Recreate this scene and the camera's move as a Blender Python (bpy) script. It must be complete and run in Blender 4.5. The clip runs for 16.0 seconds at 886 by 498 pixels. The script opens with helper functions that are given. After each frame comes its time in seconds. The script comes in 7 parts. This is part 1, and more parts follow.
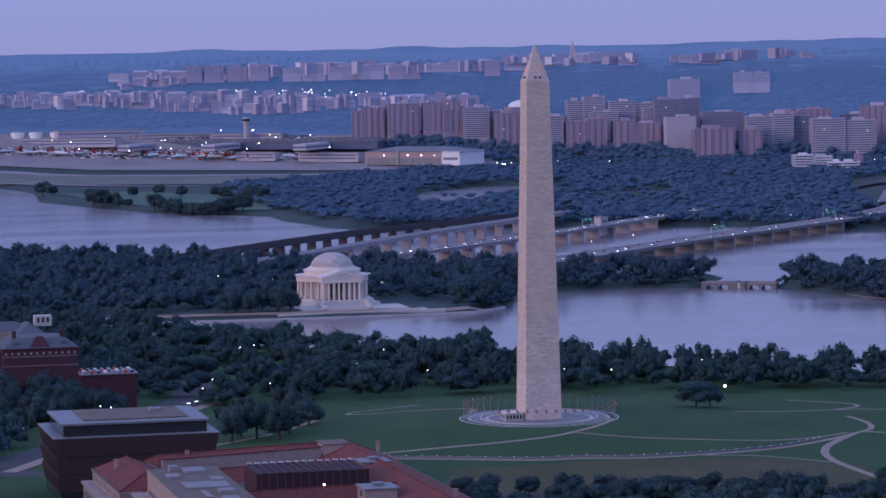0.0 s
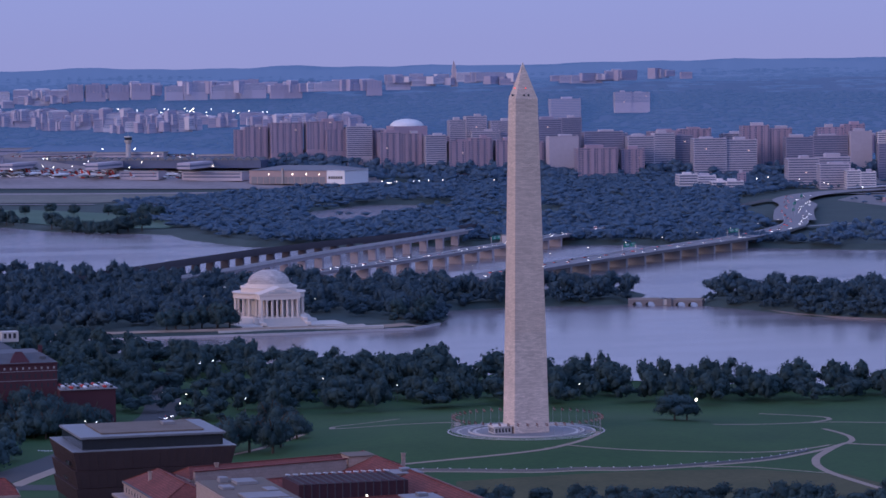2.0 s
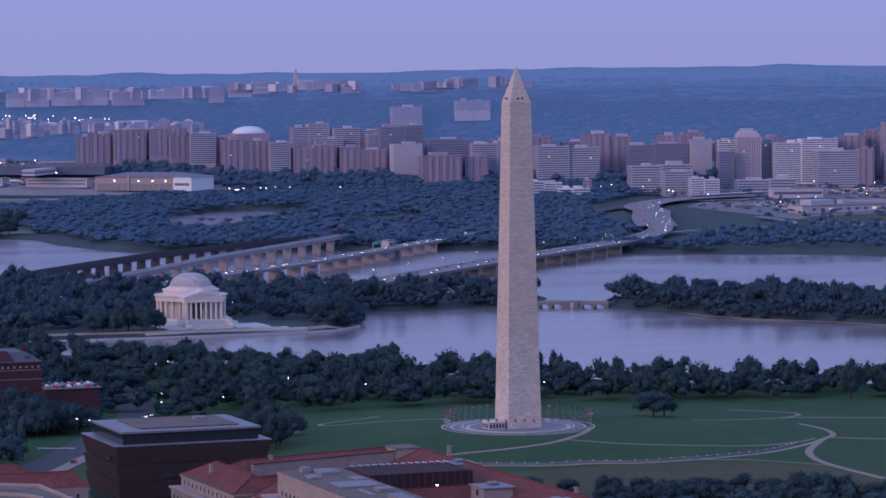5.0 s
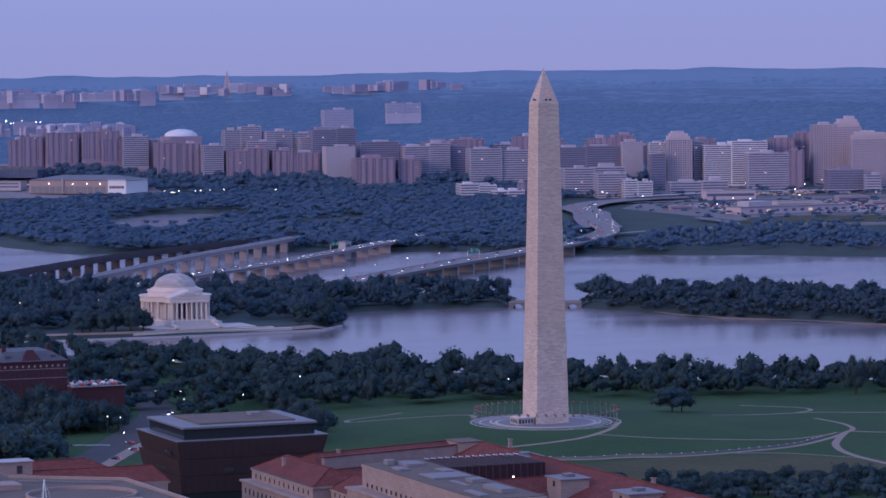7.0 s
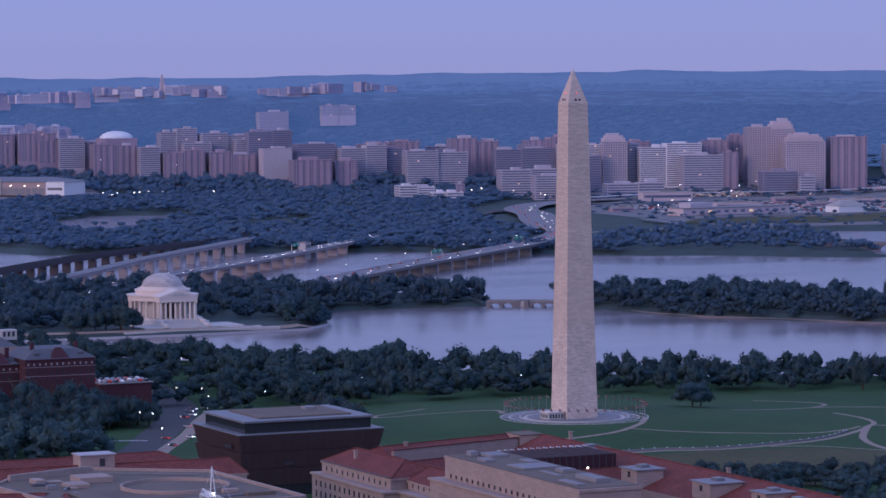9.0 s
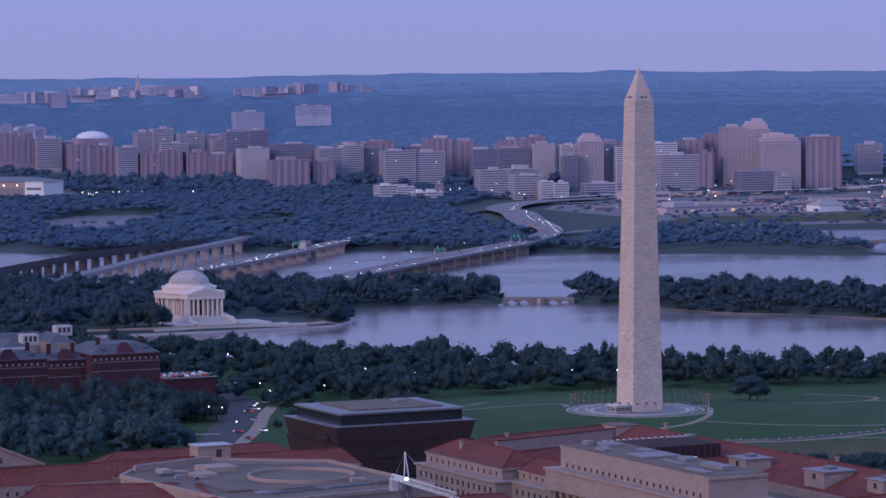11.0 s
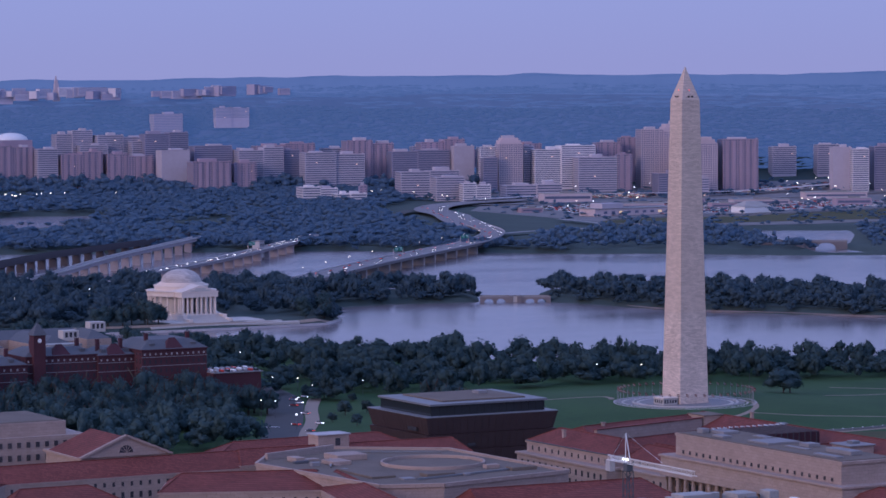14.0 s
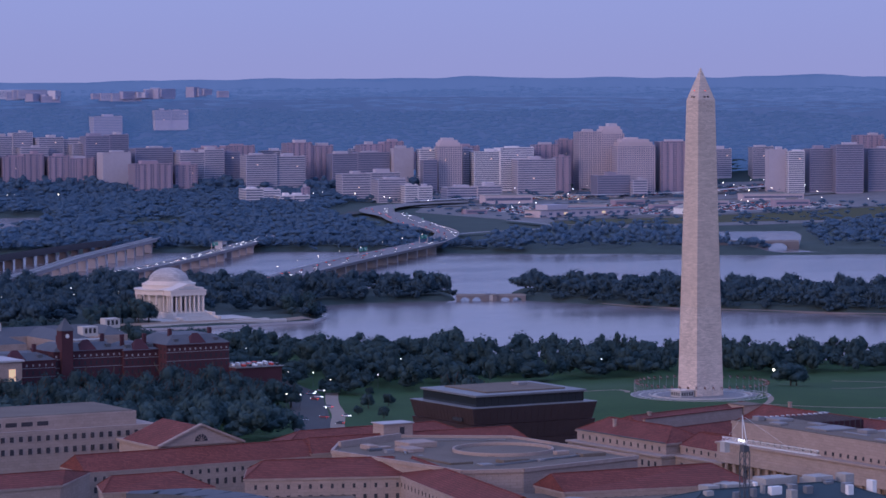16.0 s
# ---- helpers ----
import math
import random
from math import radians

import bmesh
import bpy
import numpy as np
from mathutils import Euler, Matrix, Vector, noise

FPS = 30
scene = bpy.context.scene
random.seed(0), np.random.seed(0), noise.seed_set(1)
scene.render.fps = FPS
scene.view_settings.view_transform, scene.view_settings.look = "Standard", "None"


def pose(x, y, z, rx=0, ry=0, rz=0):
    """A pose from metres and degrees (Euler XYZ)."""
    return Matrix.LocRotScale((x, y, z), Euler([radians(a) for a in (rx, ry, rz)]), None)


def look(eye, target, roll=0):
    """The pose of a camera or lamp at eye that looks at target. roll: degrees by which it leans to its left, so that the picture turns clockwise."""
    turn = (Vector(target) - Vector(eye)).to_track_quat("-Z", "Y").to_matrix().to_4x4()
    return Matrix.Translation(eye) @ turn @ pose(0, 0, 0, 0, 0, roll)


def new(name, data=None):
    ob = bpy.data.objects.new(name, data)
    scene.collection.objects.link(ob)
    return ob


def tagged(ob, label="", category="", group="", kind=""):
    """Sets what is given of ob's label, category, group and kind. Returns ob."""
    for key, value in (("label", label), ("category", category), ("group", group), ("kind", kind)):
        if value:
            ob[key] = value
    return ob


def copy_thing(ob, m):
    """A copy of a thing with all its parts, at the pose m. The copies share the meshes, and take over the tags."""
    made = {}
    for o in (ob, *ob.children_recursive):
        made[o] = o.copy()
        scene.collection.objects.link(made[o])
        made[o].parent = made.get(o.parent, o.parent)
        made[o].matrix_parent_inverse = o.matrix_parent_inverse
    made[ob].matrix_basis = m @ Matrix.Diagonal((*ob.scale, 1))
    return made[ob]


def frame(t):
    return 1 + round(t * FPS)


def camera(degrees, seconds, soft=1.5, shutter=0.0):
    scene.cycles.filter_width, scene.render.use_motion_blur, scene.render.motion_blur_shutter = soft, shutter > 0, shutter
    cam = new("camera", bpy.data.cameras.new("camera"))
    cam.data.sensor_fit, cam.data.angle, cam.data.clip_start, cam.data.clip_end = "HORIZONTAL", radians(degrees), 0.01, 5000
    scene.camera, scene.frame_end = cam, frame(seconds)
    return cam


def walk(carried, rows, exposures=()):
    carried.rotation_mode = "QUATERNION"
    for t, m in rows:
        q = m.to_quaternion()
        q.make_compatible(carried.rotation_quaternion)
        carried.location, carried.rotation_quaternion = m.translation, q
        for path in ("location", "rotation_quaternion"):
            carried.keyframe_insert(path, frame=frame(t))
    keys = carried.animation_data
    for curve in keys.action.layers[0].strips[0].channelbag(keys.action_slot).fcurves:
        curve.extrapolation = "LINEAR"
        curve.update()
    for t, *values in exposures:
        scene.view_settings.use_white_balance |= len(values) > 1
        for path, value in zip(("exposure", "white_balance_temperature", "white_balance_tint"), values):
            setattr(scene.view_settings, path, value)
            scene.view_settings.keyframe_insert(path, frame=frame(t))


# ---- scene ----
import itertools

EXPO, KELVIN, TINT = 0.03, 5090, 14
cam = camera(15.939, 16.0, soft=1.6)
PATH = [
    (0, (378.31, 1375.49, 179.19), (142.38, 405.76, 116.29), -0.812),
    (0.5, (396.16, 1375.01, 179.17), (149.13, 407.93, 118.02), -0.783),
    (1, (414.31, 1374.78, 179.20), (153.76, 411.13, 120.12), -0.733),
    (1.5, (432.30, 1374.64, 179.15), (158.02, 414.71, 121.61), -0.675),
    (2, (450.26, 1374.15, 179.06), (163.95, 417.72, 121.85), -0.635),
    (2.5, (467.92, 1373.51, 178.75), (168.50, 421.06, 122.24), -0.572),
    (3, (485.58, 1372.81, 178.36), (172.99, 424.58, 122.24), -0.525),
    (3.5, (503.69, 1372.28, 178.01), (178.12, 428.40, 122.39), -0.503),
    (4, (521.65, 1371.84, 177.70), (185.04, 431.82, 122.39), -0.466),
    (6.5, (610.85, 1370.51, 176.62), (232.77, 446.31, 122.60), -0.421),
    (7, (629.01, 1369.72, 176.61), (241.68, 449.36, 122.75), -0.431),
    (7.5, (646.95, 1368.67, 176.48), (251.06, 451.95, 122.84), -0.432),
    (8, (664.95, 1367.27, 176.22), (260.46, 454.30, 122.80), -0.417),
    (8.5, (682.67, 1365.58, 175.96), (270.85, 455.87, 122.75), -0.395),
    (9, (700.25, 1363.53, 175.58), (281.13, 457.16, 122.54), -0.371),
    (9.5, (717.78, 1361.21, 175.20), (293.83, 457.08, 122.23), -0.364),
    (10, (734.86, 1358.76, 174.81), (306.96, 456.49, 121.91), -0.349),
    (12.5, (820.04, 1344.42, 173.28), (360.77, 457.65, 121.10), -0.344),
    (13, (836.77, 1341.44, 172.94), (370.45, 458.35, 121.00), -0.302),
    (13.5, (853.63, 1338.44, 172.61), (380.35, 459.05, 120.78), -0.268),
    (14, (870.81, 1335.83, 172.25), (390.94, 460.02, 120.61), -0.249),
    (14.5, (888.51, 1334.06, 171.88), (401.50, 462.17, 120.51), -0.242),
    (15, (906.88, 1333.67, 171.54), (412.67, 465.84, 120.36), -0.229),
    (15.5, (925.57, 1334.75, 171.10), (424.21, 471.01, 120.22), -0.220),
    (16, (944.56, 1336.44, 170.63), (436.30, 476.72, 120.11), -0.205),
]
walk(cam, [(t, look(eye, target, roll)) for t, eye, target, roll in PATH], exposures=[(0, EXPO, KELVIN, TINT), (16, EXPO, KELVIN, TINT)])

# ---- world and light: a hazy dawn, the sun just under the haze in the east ----
world = bpy.data.worlds.new("dawn_sky")
scene.world = world
world.use_nodes = True
wn, wl = world.node_tree.nodes, world.node_tree.links
wn.clear()
w_out = wn.new("ShaderNodeOutputWorld")
w_bg = wn.new("ShaderNodeBackground")
w_sky = wn.new("ShaderNodeTexSky")
w_sky.sky_type, w_sky.sun_disc = "NISHITA", False
w_sky.sun_elevation, w_sky.sun_rotation = radians(4), radians(75)
w_sky.dust_density, w_sky.air_density = 4.0, 1.5
w_tc = wn.new("ShaderNodeTexCoord")
w_sep = wn.new("ShaderNodeSeparateXYZ")
w_ramp = wn.new("ShaderNodeValToRGB")
for at, col in ((0.0, (0.335, 0.305, 0.46)), (0.008, (0.335, 0.308, 0.468)), (0.03, (0.335, 0.328, 0.505)), (0.25, (0.44, 0.47, 0.735)), (1.0, (0.40, 0.45, 0.78))):
    el = w_ramp.color_ramp.elements.new(at) if at not in (0.0, 1.0) else w_ramp.color_ramp.elements[0 if at == 0.0 else -1]
    el.color = (*col, 1)
w_mix = wn.new("ShaderNodeMix")
w_mix.data_type, w_mix.blend_type = "RGBA", "ADD"
w_mix.inputs["Factor"].default_value = 0.015
wl.new(w_tc.outputs["Generated"], w_sep.inputs[0])
wl.new(w_sep.outputs["Z"], w_ramp.inputs[0])
wl.new(w_ramp.outputs[0], w_mix.inputs["A"])
wl.new(w_sky.outputs[0], w_mix.inputs["B"])
wl.new(w_mix.outputs["Result"], w_bg.inputs["Color"])
w_bg.inputs["Strength"].default_value = 1.0
wl.new(w_bg.outputs[0], w_out.inputs[0])

sun = new("sun", bpy.data.lights.new("sun", "SUN"))
sun.data.energy, sun.data.angle, sun.data.color = 1.3, radians(25), (1.0, 0.62, 0.44)
sun.matrix_world = look((900, 250, 260), (0, 0, 0))


# ---- materials ----
def mat(name, base, rough=0.8, spread=0.25, size=2.0, fine=0.1, bump=0.0, metal=0.0, hue=None, glow=0.0, glow_col=None, rnd=0.0, spec=0.3):
    """A procedural surface: two scales of noise over the base colour, in metres, with relief."""
    m = bpy.data.materials.new(name)
    m.use_nodes = True
    n, l = m.node_tree.nodes, m.node_tree.links
    b = n["Principled BSDF"]
    geo = n.new("ShaderNodeNewGeometry")
    big, small = n.new("ShaderNodeTexNoise"), n.new("ShaderNodeTexNoise")
    big.inputs["Scale"].default_value, small.inputs["Scale"].default_value = 1 / size, 1 / fine
    big.inputs["Detail"].default_value, small.inputs["Detail"].default_value = 3, 2
    mix = n.new("ShaderNodeMix")
    mix.data_type = "RGBA"
    dark = [c * (1 - spread) for c in base]
    lite = [min(1, c * (1 + spread)) for c in (hue or base)]
    mix.inputs["A"].default_value, mix.inputs["B"].default_value = (*dark, 1), (*lite, 1)
    add = n.new("ShaderNodeMath")
    add.operation = "MULTIPLY_ADD"
    add.inputs[1].default_value = 0.45
    l.new(geo.outputs["Position"], big.inputs["Vector"])
    l.new(geo.outputs["Position"], small.inputs["Vector"])
    half = n.new("ShaderNodeMath")
    half.operation = "MULTIPLY"
    half.inputs[1].default_value = 0.62
    l.new(big.outputs[0], half.inputs[0])
    l.new(small.outputs[0], add.inputs[0])
    l.new(half.outputs[0], add.inputs[2])
    last = add
    if rnd:
        oi = n.new("ShaderNodeObjectInfo")
        more = n.new("ShaderNodeMath")
        more.operation = "MULTIPLY_ADD"
        more.inputs[1].default_value = rnd
        l.new(oi.outputs["Random"], more.inputs[0])
        l.new(add.outputs[0], more.inputs[2])
        last = more
    l.new(last.outputs[0], mix.inputs["Factor"])
    l.new(mix.outputs["Result"], b.inputs["Base Color"])
    b.inputs["Roughness"].default_value, b.inputs["Metallic"].default_value = rough, metal
    b.inputs["Specular IOR Level"].default_value = spec
    if bump:
        bu = n.new("ShaderNodeBump")
        bu.inputs["Strength"].default_value, bu.inputs["Distance"].default_value = 0.6, bump
        l.new(small.outputs[0], bu.inputs["Height"])
        l.new(bu.outputs[0], b.inputs["Normal"])
    if glow:
        b.inputs["Emission Color"].default_value = (*(glow_col or base), 1)
        b.inputs["Emission Strength"].default_value = glow
    return m


def masonry(name, base, across, tall, joint=0.02, spread=0.12, stain=0.2, mortar=0.55, tint=None):
    """Cut stone in courses: blocks of uneven tone with stains."""
    m = mat(name, base, 0.85, stain, 9.0, 0.8, 0.02, hue=tint)
    n, l = m.node_tree.nodes, m.node_tree.links
    b = n["Principled BSDF"]
    src = b.inputs["Base Color"].links[0].from_socket
    geo, sep, comb = n.new("ShaderNodeNewGeometry"), n.new("ShaderNodeSeparateXYZ"), n.new("ShaderNodeCombineXYZ")
    plus = n.new("ShaderNodeMath")
    l.new(geo.outputs["Position"], sep.inputs[0])
    l.new(sep.outputs["X"], plus.inputs[0])
    l.new(sep.outputs["Y"], plus.inputs[1])
    l.new(plus.outputs[0], comb.inputs["X"])
    l.new(sep.outputs["Z"], comb.inputs["Y"])
    br = n.new("ShaderNodeTexBrick")
    br.inputs["Scale"].default_value = 1.0
    br.inputs["Brick Width"].default_value, br.inputs["Row Height"].default_value = across, tall
    br.inputs["Mortar Size"].default_value = joint
    lo, hi = 1 - spread, 1 + spread * 0.6
    br.inputs["Color1"].default_value, br.inputs["Color2"].default_value = (lo, lo, lo, 1), (hi, hi, hi, 1)
    br.inputs["Mortar"].default_value = (mortar, mortar, mortar, 1)
    l.new(comb.outputs[0], br.inputs["Vector"])
    mul = n.new("ShaderNodeMix")
    mul.data_type, mul.blend_type = "RGBA", "MULTIPLY"
    mul.inputs["Factor"].default_value = 1.0
    l.new(src, mul.inputs["A"])
    l.new(br.outputs["Color"], mul.inputs["B"])
    l.new(mul.outputs["Result"], b.inputs["Base Color"])
    return m


M_GRASS = mat("grass", (0.013, 0.058, 0.019), 0.95, 0.4, 38, 3.0, 0.1, hue=(0.032, 0.072, 0.02))
# blue emission imitates the haze in front of the far hills
M_HILL = mat("far_hills_haze_glow", (0.035, 0.045, 0.075), 0.95, 0.5, 260, 30.0, hue=(0.05, 0.06, 0.09), glow=1.0, glow_col=(0.085, 0.122, 0.245))
M_DRY = mat("dry_grass", (0.03, 0.056, 0.02), 0.95, 0.4, 24, 3.0, 0.05, hue=(0.075, 0.068, 0.03))


def leafy(name, base, hue, through_light, **more):
    """Foliage: diffuse leaves that let part of the light through."""
    m = mat(name, base, 0.9, hue=hue, spec=0.08, **more)
    n, l = m.node_tree.nodes, m.node_tree.links
    b, out = n["Principled BSDF"], n["Material Output"]
    tr, mx = n.new("ShaderNodeBsdfTranslucent"), n.new("ShaderNodeMixShader")
    l.new(b.inputs["Base Color"].links[0].from_socket, tr.inputs["Color"])
    mx.inputs[0].default_value = through_light
    l.new(b.outputs[0], mx.inputs[1])
    l.new(tr.outputs[0], mx.inputs[2])
    l.new(mx.outputs[0], out.inputs["Surface"])
    return m


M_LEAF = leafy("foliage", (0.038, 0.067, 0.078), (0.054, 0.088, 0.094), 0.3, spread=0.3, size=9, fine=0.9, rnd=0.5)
# same leaves at middle distance, light haze painted into the base colour
M_MIDLEAF = leafy("park_foliage_haze_tint", (0.054, 0.09, 0.12), (0.07, 0.108, 0.136), 0.3, spread=0.3, size=14, fine=2.0)
# far leaves lightened and blued: distance haze is put into their colour
M_FARLEAF = leafy("far_foliage_haze_tint", (0.10, 0.165, 0.25), (0.118, 0.182, 0.265), 0.35, spread=0.2, size=110, fine=16.0)
M_BARK = mat("bark", (0.06, 0.05, 0.042), 0.9, 0.3, 1, 0.2)
M_PATH = mat("path_gravel", (0.28, 0.225, 0.18), 0.9, 0.22, 6, 0.5)
M_ASPHALT = mat("asphalt", (0.06, 0.06, 0.062), 0.85, 0.25, 12, 1.0)
M_CONC = mat("concrete", (0.42, 0.40, 0.41), 0.85, 0.3, 8, 0.8)
M_CONC2 = mat("weathered_concrete", (0.23, 0.225, 0.235), 0.85, 0.25, 8, 0.8)
M_PLAZA = mat("plaza_granite", (0.20, 0.195, 0.205), 0.7, 0.15, 4, 0.5)
M_MARBLE_HI = masonry("marble_upper", (0.58, 0.47, 0.40), 2.4, 0.61, 0.05, 0.16, 0.16, 0.6, (0.64, 0.52, 0.44))
M_MARBLE_LO = masonry("marble_lower", (0.59, 0.485, 0.42), 2.2, 0.61, 0.05, 0.2, 0.24, 0.6, (0.65, 0.54, 0.47))
M_WHITE = mat("white_marble", (0.66, 0.57, 0.50), 0.6, 0.1, 8, 0.8)
M_WHITE2 = mat("marble_steps", (0.48, 0.45, 0.42), 0.7, 0.12, 5, 0.6)
M_BRONZE = mat("bronze_lattice", (0.062, 0.04, 0.043), 0.6, 0.3, 5, 0.6, metal=0.15)
M_DARKGLASS = mat("dark_glass", (0.025, 0.03, 0.035), 0.12, 0.2, 4, 1, spec=0.6)
M_METAL = mat("zinc_roof", (0.17, 0.175, 0.19), 0.5, 0.2, 5, 0.6)
M_TILE = masonry("terracotta_tile", (0.14, 0.037, 0.033), 0.9, 0.45, 0.12, 0.35, 0.4, 0.6, (0.215, 0.064, 0.05))
M_LIME = masonry("limestone", (0.345, 0.27, 0.235), 2.6, 1.1, 0.05, 0.08, 0.28, 0.75)
M_GRAVEL = mat("roof_gravel", (0.15, 0.122, 0.10), 0.95, 0.5, 14, 0.8)
M_PALE = mat("roof_membrane", (0.33, 0.315, 0.30), 0.8, 0.4, 11, 0.9)
M_SHADE = mat("window_dark", (0.05, 0.05, 0.06), 0.2, 0.2, 3, 1, spec=0.6)
M_BRICK = mat("red_brick", (0.068, 0.027, 0.036), 0.85, 0.3, 7, 0.6)
M_SLATE = mat("slate", (0.09, 0.095, 0.11), 0.7, 0.25, 5, 0.6)
M_STEEL = mat("steel", (0.35, 0.35, 0.37), 0.45, 0.15, 3, 0.4, metal=0.6)
M_RUST = mat("rusty_girder", (0.062, 0.058, 0.07), 0.8, 0.25, 5, 0.5)
M_RED = mat("red_paint", (0.45, 0.05, 0.04), 0.5, 0.1, 3, 0.5)
M_WHITEP = mat("white_paint", (0.75, 0.75, 0.75), 0.5, 0.08, 3, 0.5)
M_GREENSIGN = mat("green_sign", (0.02, 0.25, 0.15), 0.5, 0.1, 3, 0.5)
M_LAMP = mat("lamp_glow", (1.0, 0.85, 0.6), 0.5, 0.0, 1, 1, glow=5.0, glow_col=(1.0, 0.78, 0.5))
M_LAMPW = mat("white_lamp_glow", (1.0, 0.95, 0.9), 0.5, 0.0, 1, 1, glow=4.0, glow_col=(1.0, 0.9, 0.78))
M_TAIL = mat("tail_light", (0.8, 0.05, 0.03), 0.5, 0.0, 1, 1, glow=1.3, glow_col=(1.0, 0.08, 0.05))
M_GREENLAMP = mat("green_lamp", (0.1, 0.9, 0.4), 0.5, 0.0, 1, 1, glow=3.0, glow_col=(0.1, 1.0, 0.5))


def water_material():
    """Slightly ruffled river water: long low ripples over a muddy body."""
    m = mat("river_water", (0.19, 0.165, 0.18), 0.2, 0.3, 90, 9.0, spec=1.0)
    n, l = m.node_tree.nodes, m.node_tree.links
    geo, mp, nz, bu, big = n.new("ShaderNodeNewGeometry"), n.new("ShaderNodeMapping"), n.new("ShaderNodeTexNoise"), n.new("ShaderNodeBump"), n.new("ShaderNodeTexNoise")
    l.new(geo.outputs["Position"], mp.inputs[0])
    mp.inputs["Rotation"].default_value = (0, 0, 0.45)
    mp.inputs["Scale"].default_value = (0.25, 1.0, 1.0)
    l.new(mp.outputs[0], nz.inputs["Vector"])
    l.new(mp.outputs[0], big.inputs["Vector"])
    nz.inputs["Scale"].default_value, nz.inputs["Detail"].default_value = 0.25, 3
    big.inputs["Scale"].default_value = 0.012
    bu.inputs["Strength"].default_value, bu.inputs["Distance"].default_value = 0.035, 0.5
    l.new(nz.outputs[0], bu.inputs["Height"])
    b = n["Principled BSDF"]
    l.new(bu.outputs[0], b.inputs["Normal"])
    rg = n.new("ShaderNodeMapRange")
    rg.inputs["From Min"].default_value, rg.inputs["From Max"].default_value = 0.35, 0.65
    rg.inputs["To Min"].default_value, rg.inputs["To Max"].default_value = 0.16, 0.25
    l.new(big.outputs[0], rg.inputs["Value"])
    l.new(rg.outputs[0], b.inputs["Roughness"])
    return m


M_WATER = water_material()
M_PIER = mat("bridge_pier_concrete", (0.30, 0.275, 0.30), 0.85, 0.25, 8, 0.8)
M_PIERDARK = mat("weathered_bridge_stone", (0.17, 0.155, 0.16), 0.85, 0.3, 6, 0.8)
M_ROADWAY = mat("worn_concrete_roadway", (0.20, 0.19, 0.20), 0.85, 0.25, 14, 1.2)
M_SUBURB = mat("worn_suburban_ground", (0.10, 0.13, 0.15), 0.95, 0.35, 45, 9.0, hue=(0.21, 0.19, 0.19))
# distant ground: grass colour greyed and blued to carry haze
M_FARGROUND = mat("far_ground_haze_tint", (0.032, 0.056, 0.055), 0.95, 0.35, 60, 9.0, hue=(0.05, 0.07, 0.065))

# ---- helpers for building ----
HUB = Vector((659.0, 1360.0, 176.0))
NEAR, DEEP = 4100.0, 720.0


def far(p):
    """Beyond 4.1 km the land is drawn in towards the viewpoint's side, as a relief, so that the horizon stays within five kilometres."""
    v = Vector(p) - HUB
    r = math.hypot(v.x, v.y)
    if r <= NEAR:
        return Vector(p)
    return HUB + v * ((NEAR + DEEP * (1 - math.exp(-(r - NEAR) / DEEP))) / r)


def mesh_ob(name, verts, faces, material, parent=None, label="", smooth=False):
    me = bpy.data.meshes.new(name)
    me.from_pydata([tuple(v) for v in verts], [], faces)
    for mt in (material if isinstance(material, (list, tuple)) else [material]):
        me.materials.append(mt)
    if smooth:
        me.shade_smooth()
    ob = new(name, me)
    ob.parent = parent
    if label:
        ob["label"] = label
    return ob


def part(name, bm, material, parent=None, label="", smooth=False):
    me = bpy.data.meshes.new(name)
    bmesh.ops.recalc_face_normals(bm, faces=bm.faces)
    bm.to_mesh(me)
    bm.free()
    for mt in (material if isinstance(material, (list, tuple)) else [material]):
        me.materials.append(mt)
    if smooth:
        me.shade_smooth()
    ob = new(name, me)
    ob.parent = parent
    if label:
        ob["label"] = label
    return ob


def thing(name, m, label, category, group="", kind=""):
    ob = new(name)
    ob.matrix_basis = m
    return tagged(ob, label, category, group, kind)


def box(bm, x0, x1, y0, y1, z0, z1, bevel=0.0):
    ret = bmesh.ops.create_cube(bm, size=1.0)
    vs = ret["verts"]
    for v in vs:
        v.co = Vector(((x0 + x1) / 2 + v.co.x * (x1 - x0), (y0 + y1) / 2 + v.co.y * (y1 - y0), (z0 + z1) / 2 + v.co.z * (z1 - z0)))
    if bevel:
        es = list({e for v in vs for e in v.link_edges})
        bmesh.ops.bevel(bm, geom=es, offset=bevel, segments=1, affect="EDGES")
    return bm


def boxes(*rows, bevel=0.0):
    bm = bmesh.new()
    for r in rows:
        box(bm, *r, bevel=bevel)
    return bm


def tube(bm, x, y, z0, z1, r0, r1=None, seg=12):
    ret = bmesh.ops.create_cone(bm, cap_ends=True, segments=seg, radius1=r0, radius2=r0 if r1 is None else r1, depth=z1 - z0)
    bmesh.ops.translate(bm, verts=ret["verts"], vec=(x, y, (z0 + z1) / 2))
    return bm


def beam(bm, a, b, w, h=None):
    a, b = Vector(a), Vector(b)
    ret = bmesh.ops.create_cube(bm, size=1.0)
    q = (b - a).to_track_quat("X", "Z").to_matrix()
    for v in ret["verts"]:
        v.co = (a + b) / 2 + q @ Vector((v.co.x * (b - a).length, v.co.y * w, v.co.z * (h or w)))
    return bm


def prism(bm, poly, z0, z1):
    lo = [bm.verts.new((x, y, z0)) for x, y in poly]
    hi = [bm.verts.new((x, y, z1)) for x, y in poly]
    n = len(poly)
    bm.faces.new(hi)
    bm.faces.new(lo[::-1])
    for i in range(n):
        bm.faces.new((lo[i], lo[(i + 1) % n], hi[(i + 1) % n], hi[i]))
    return bm


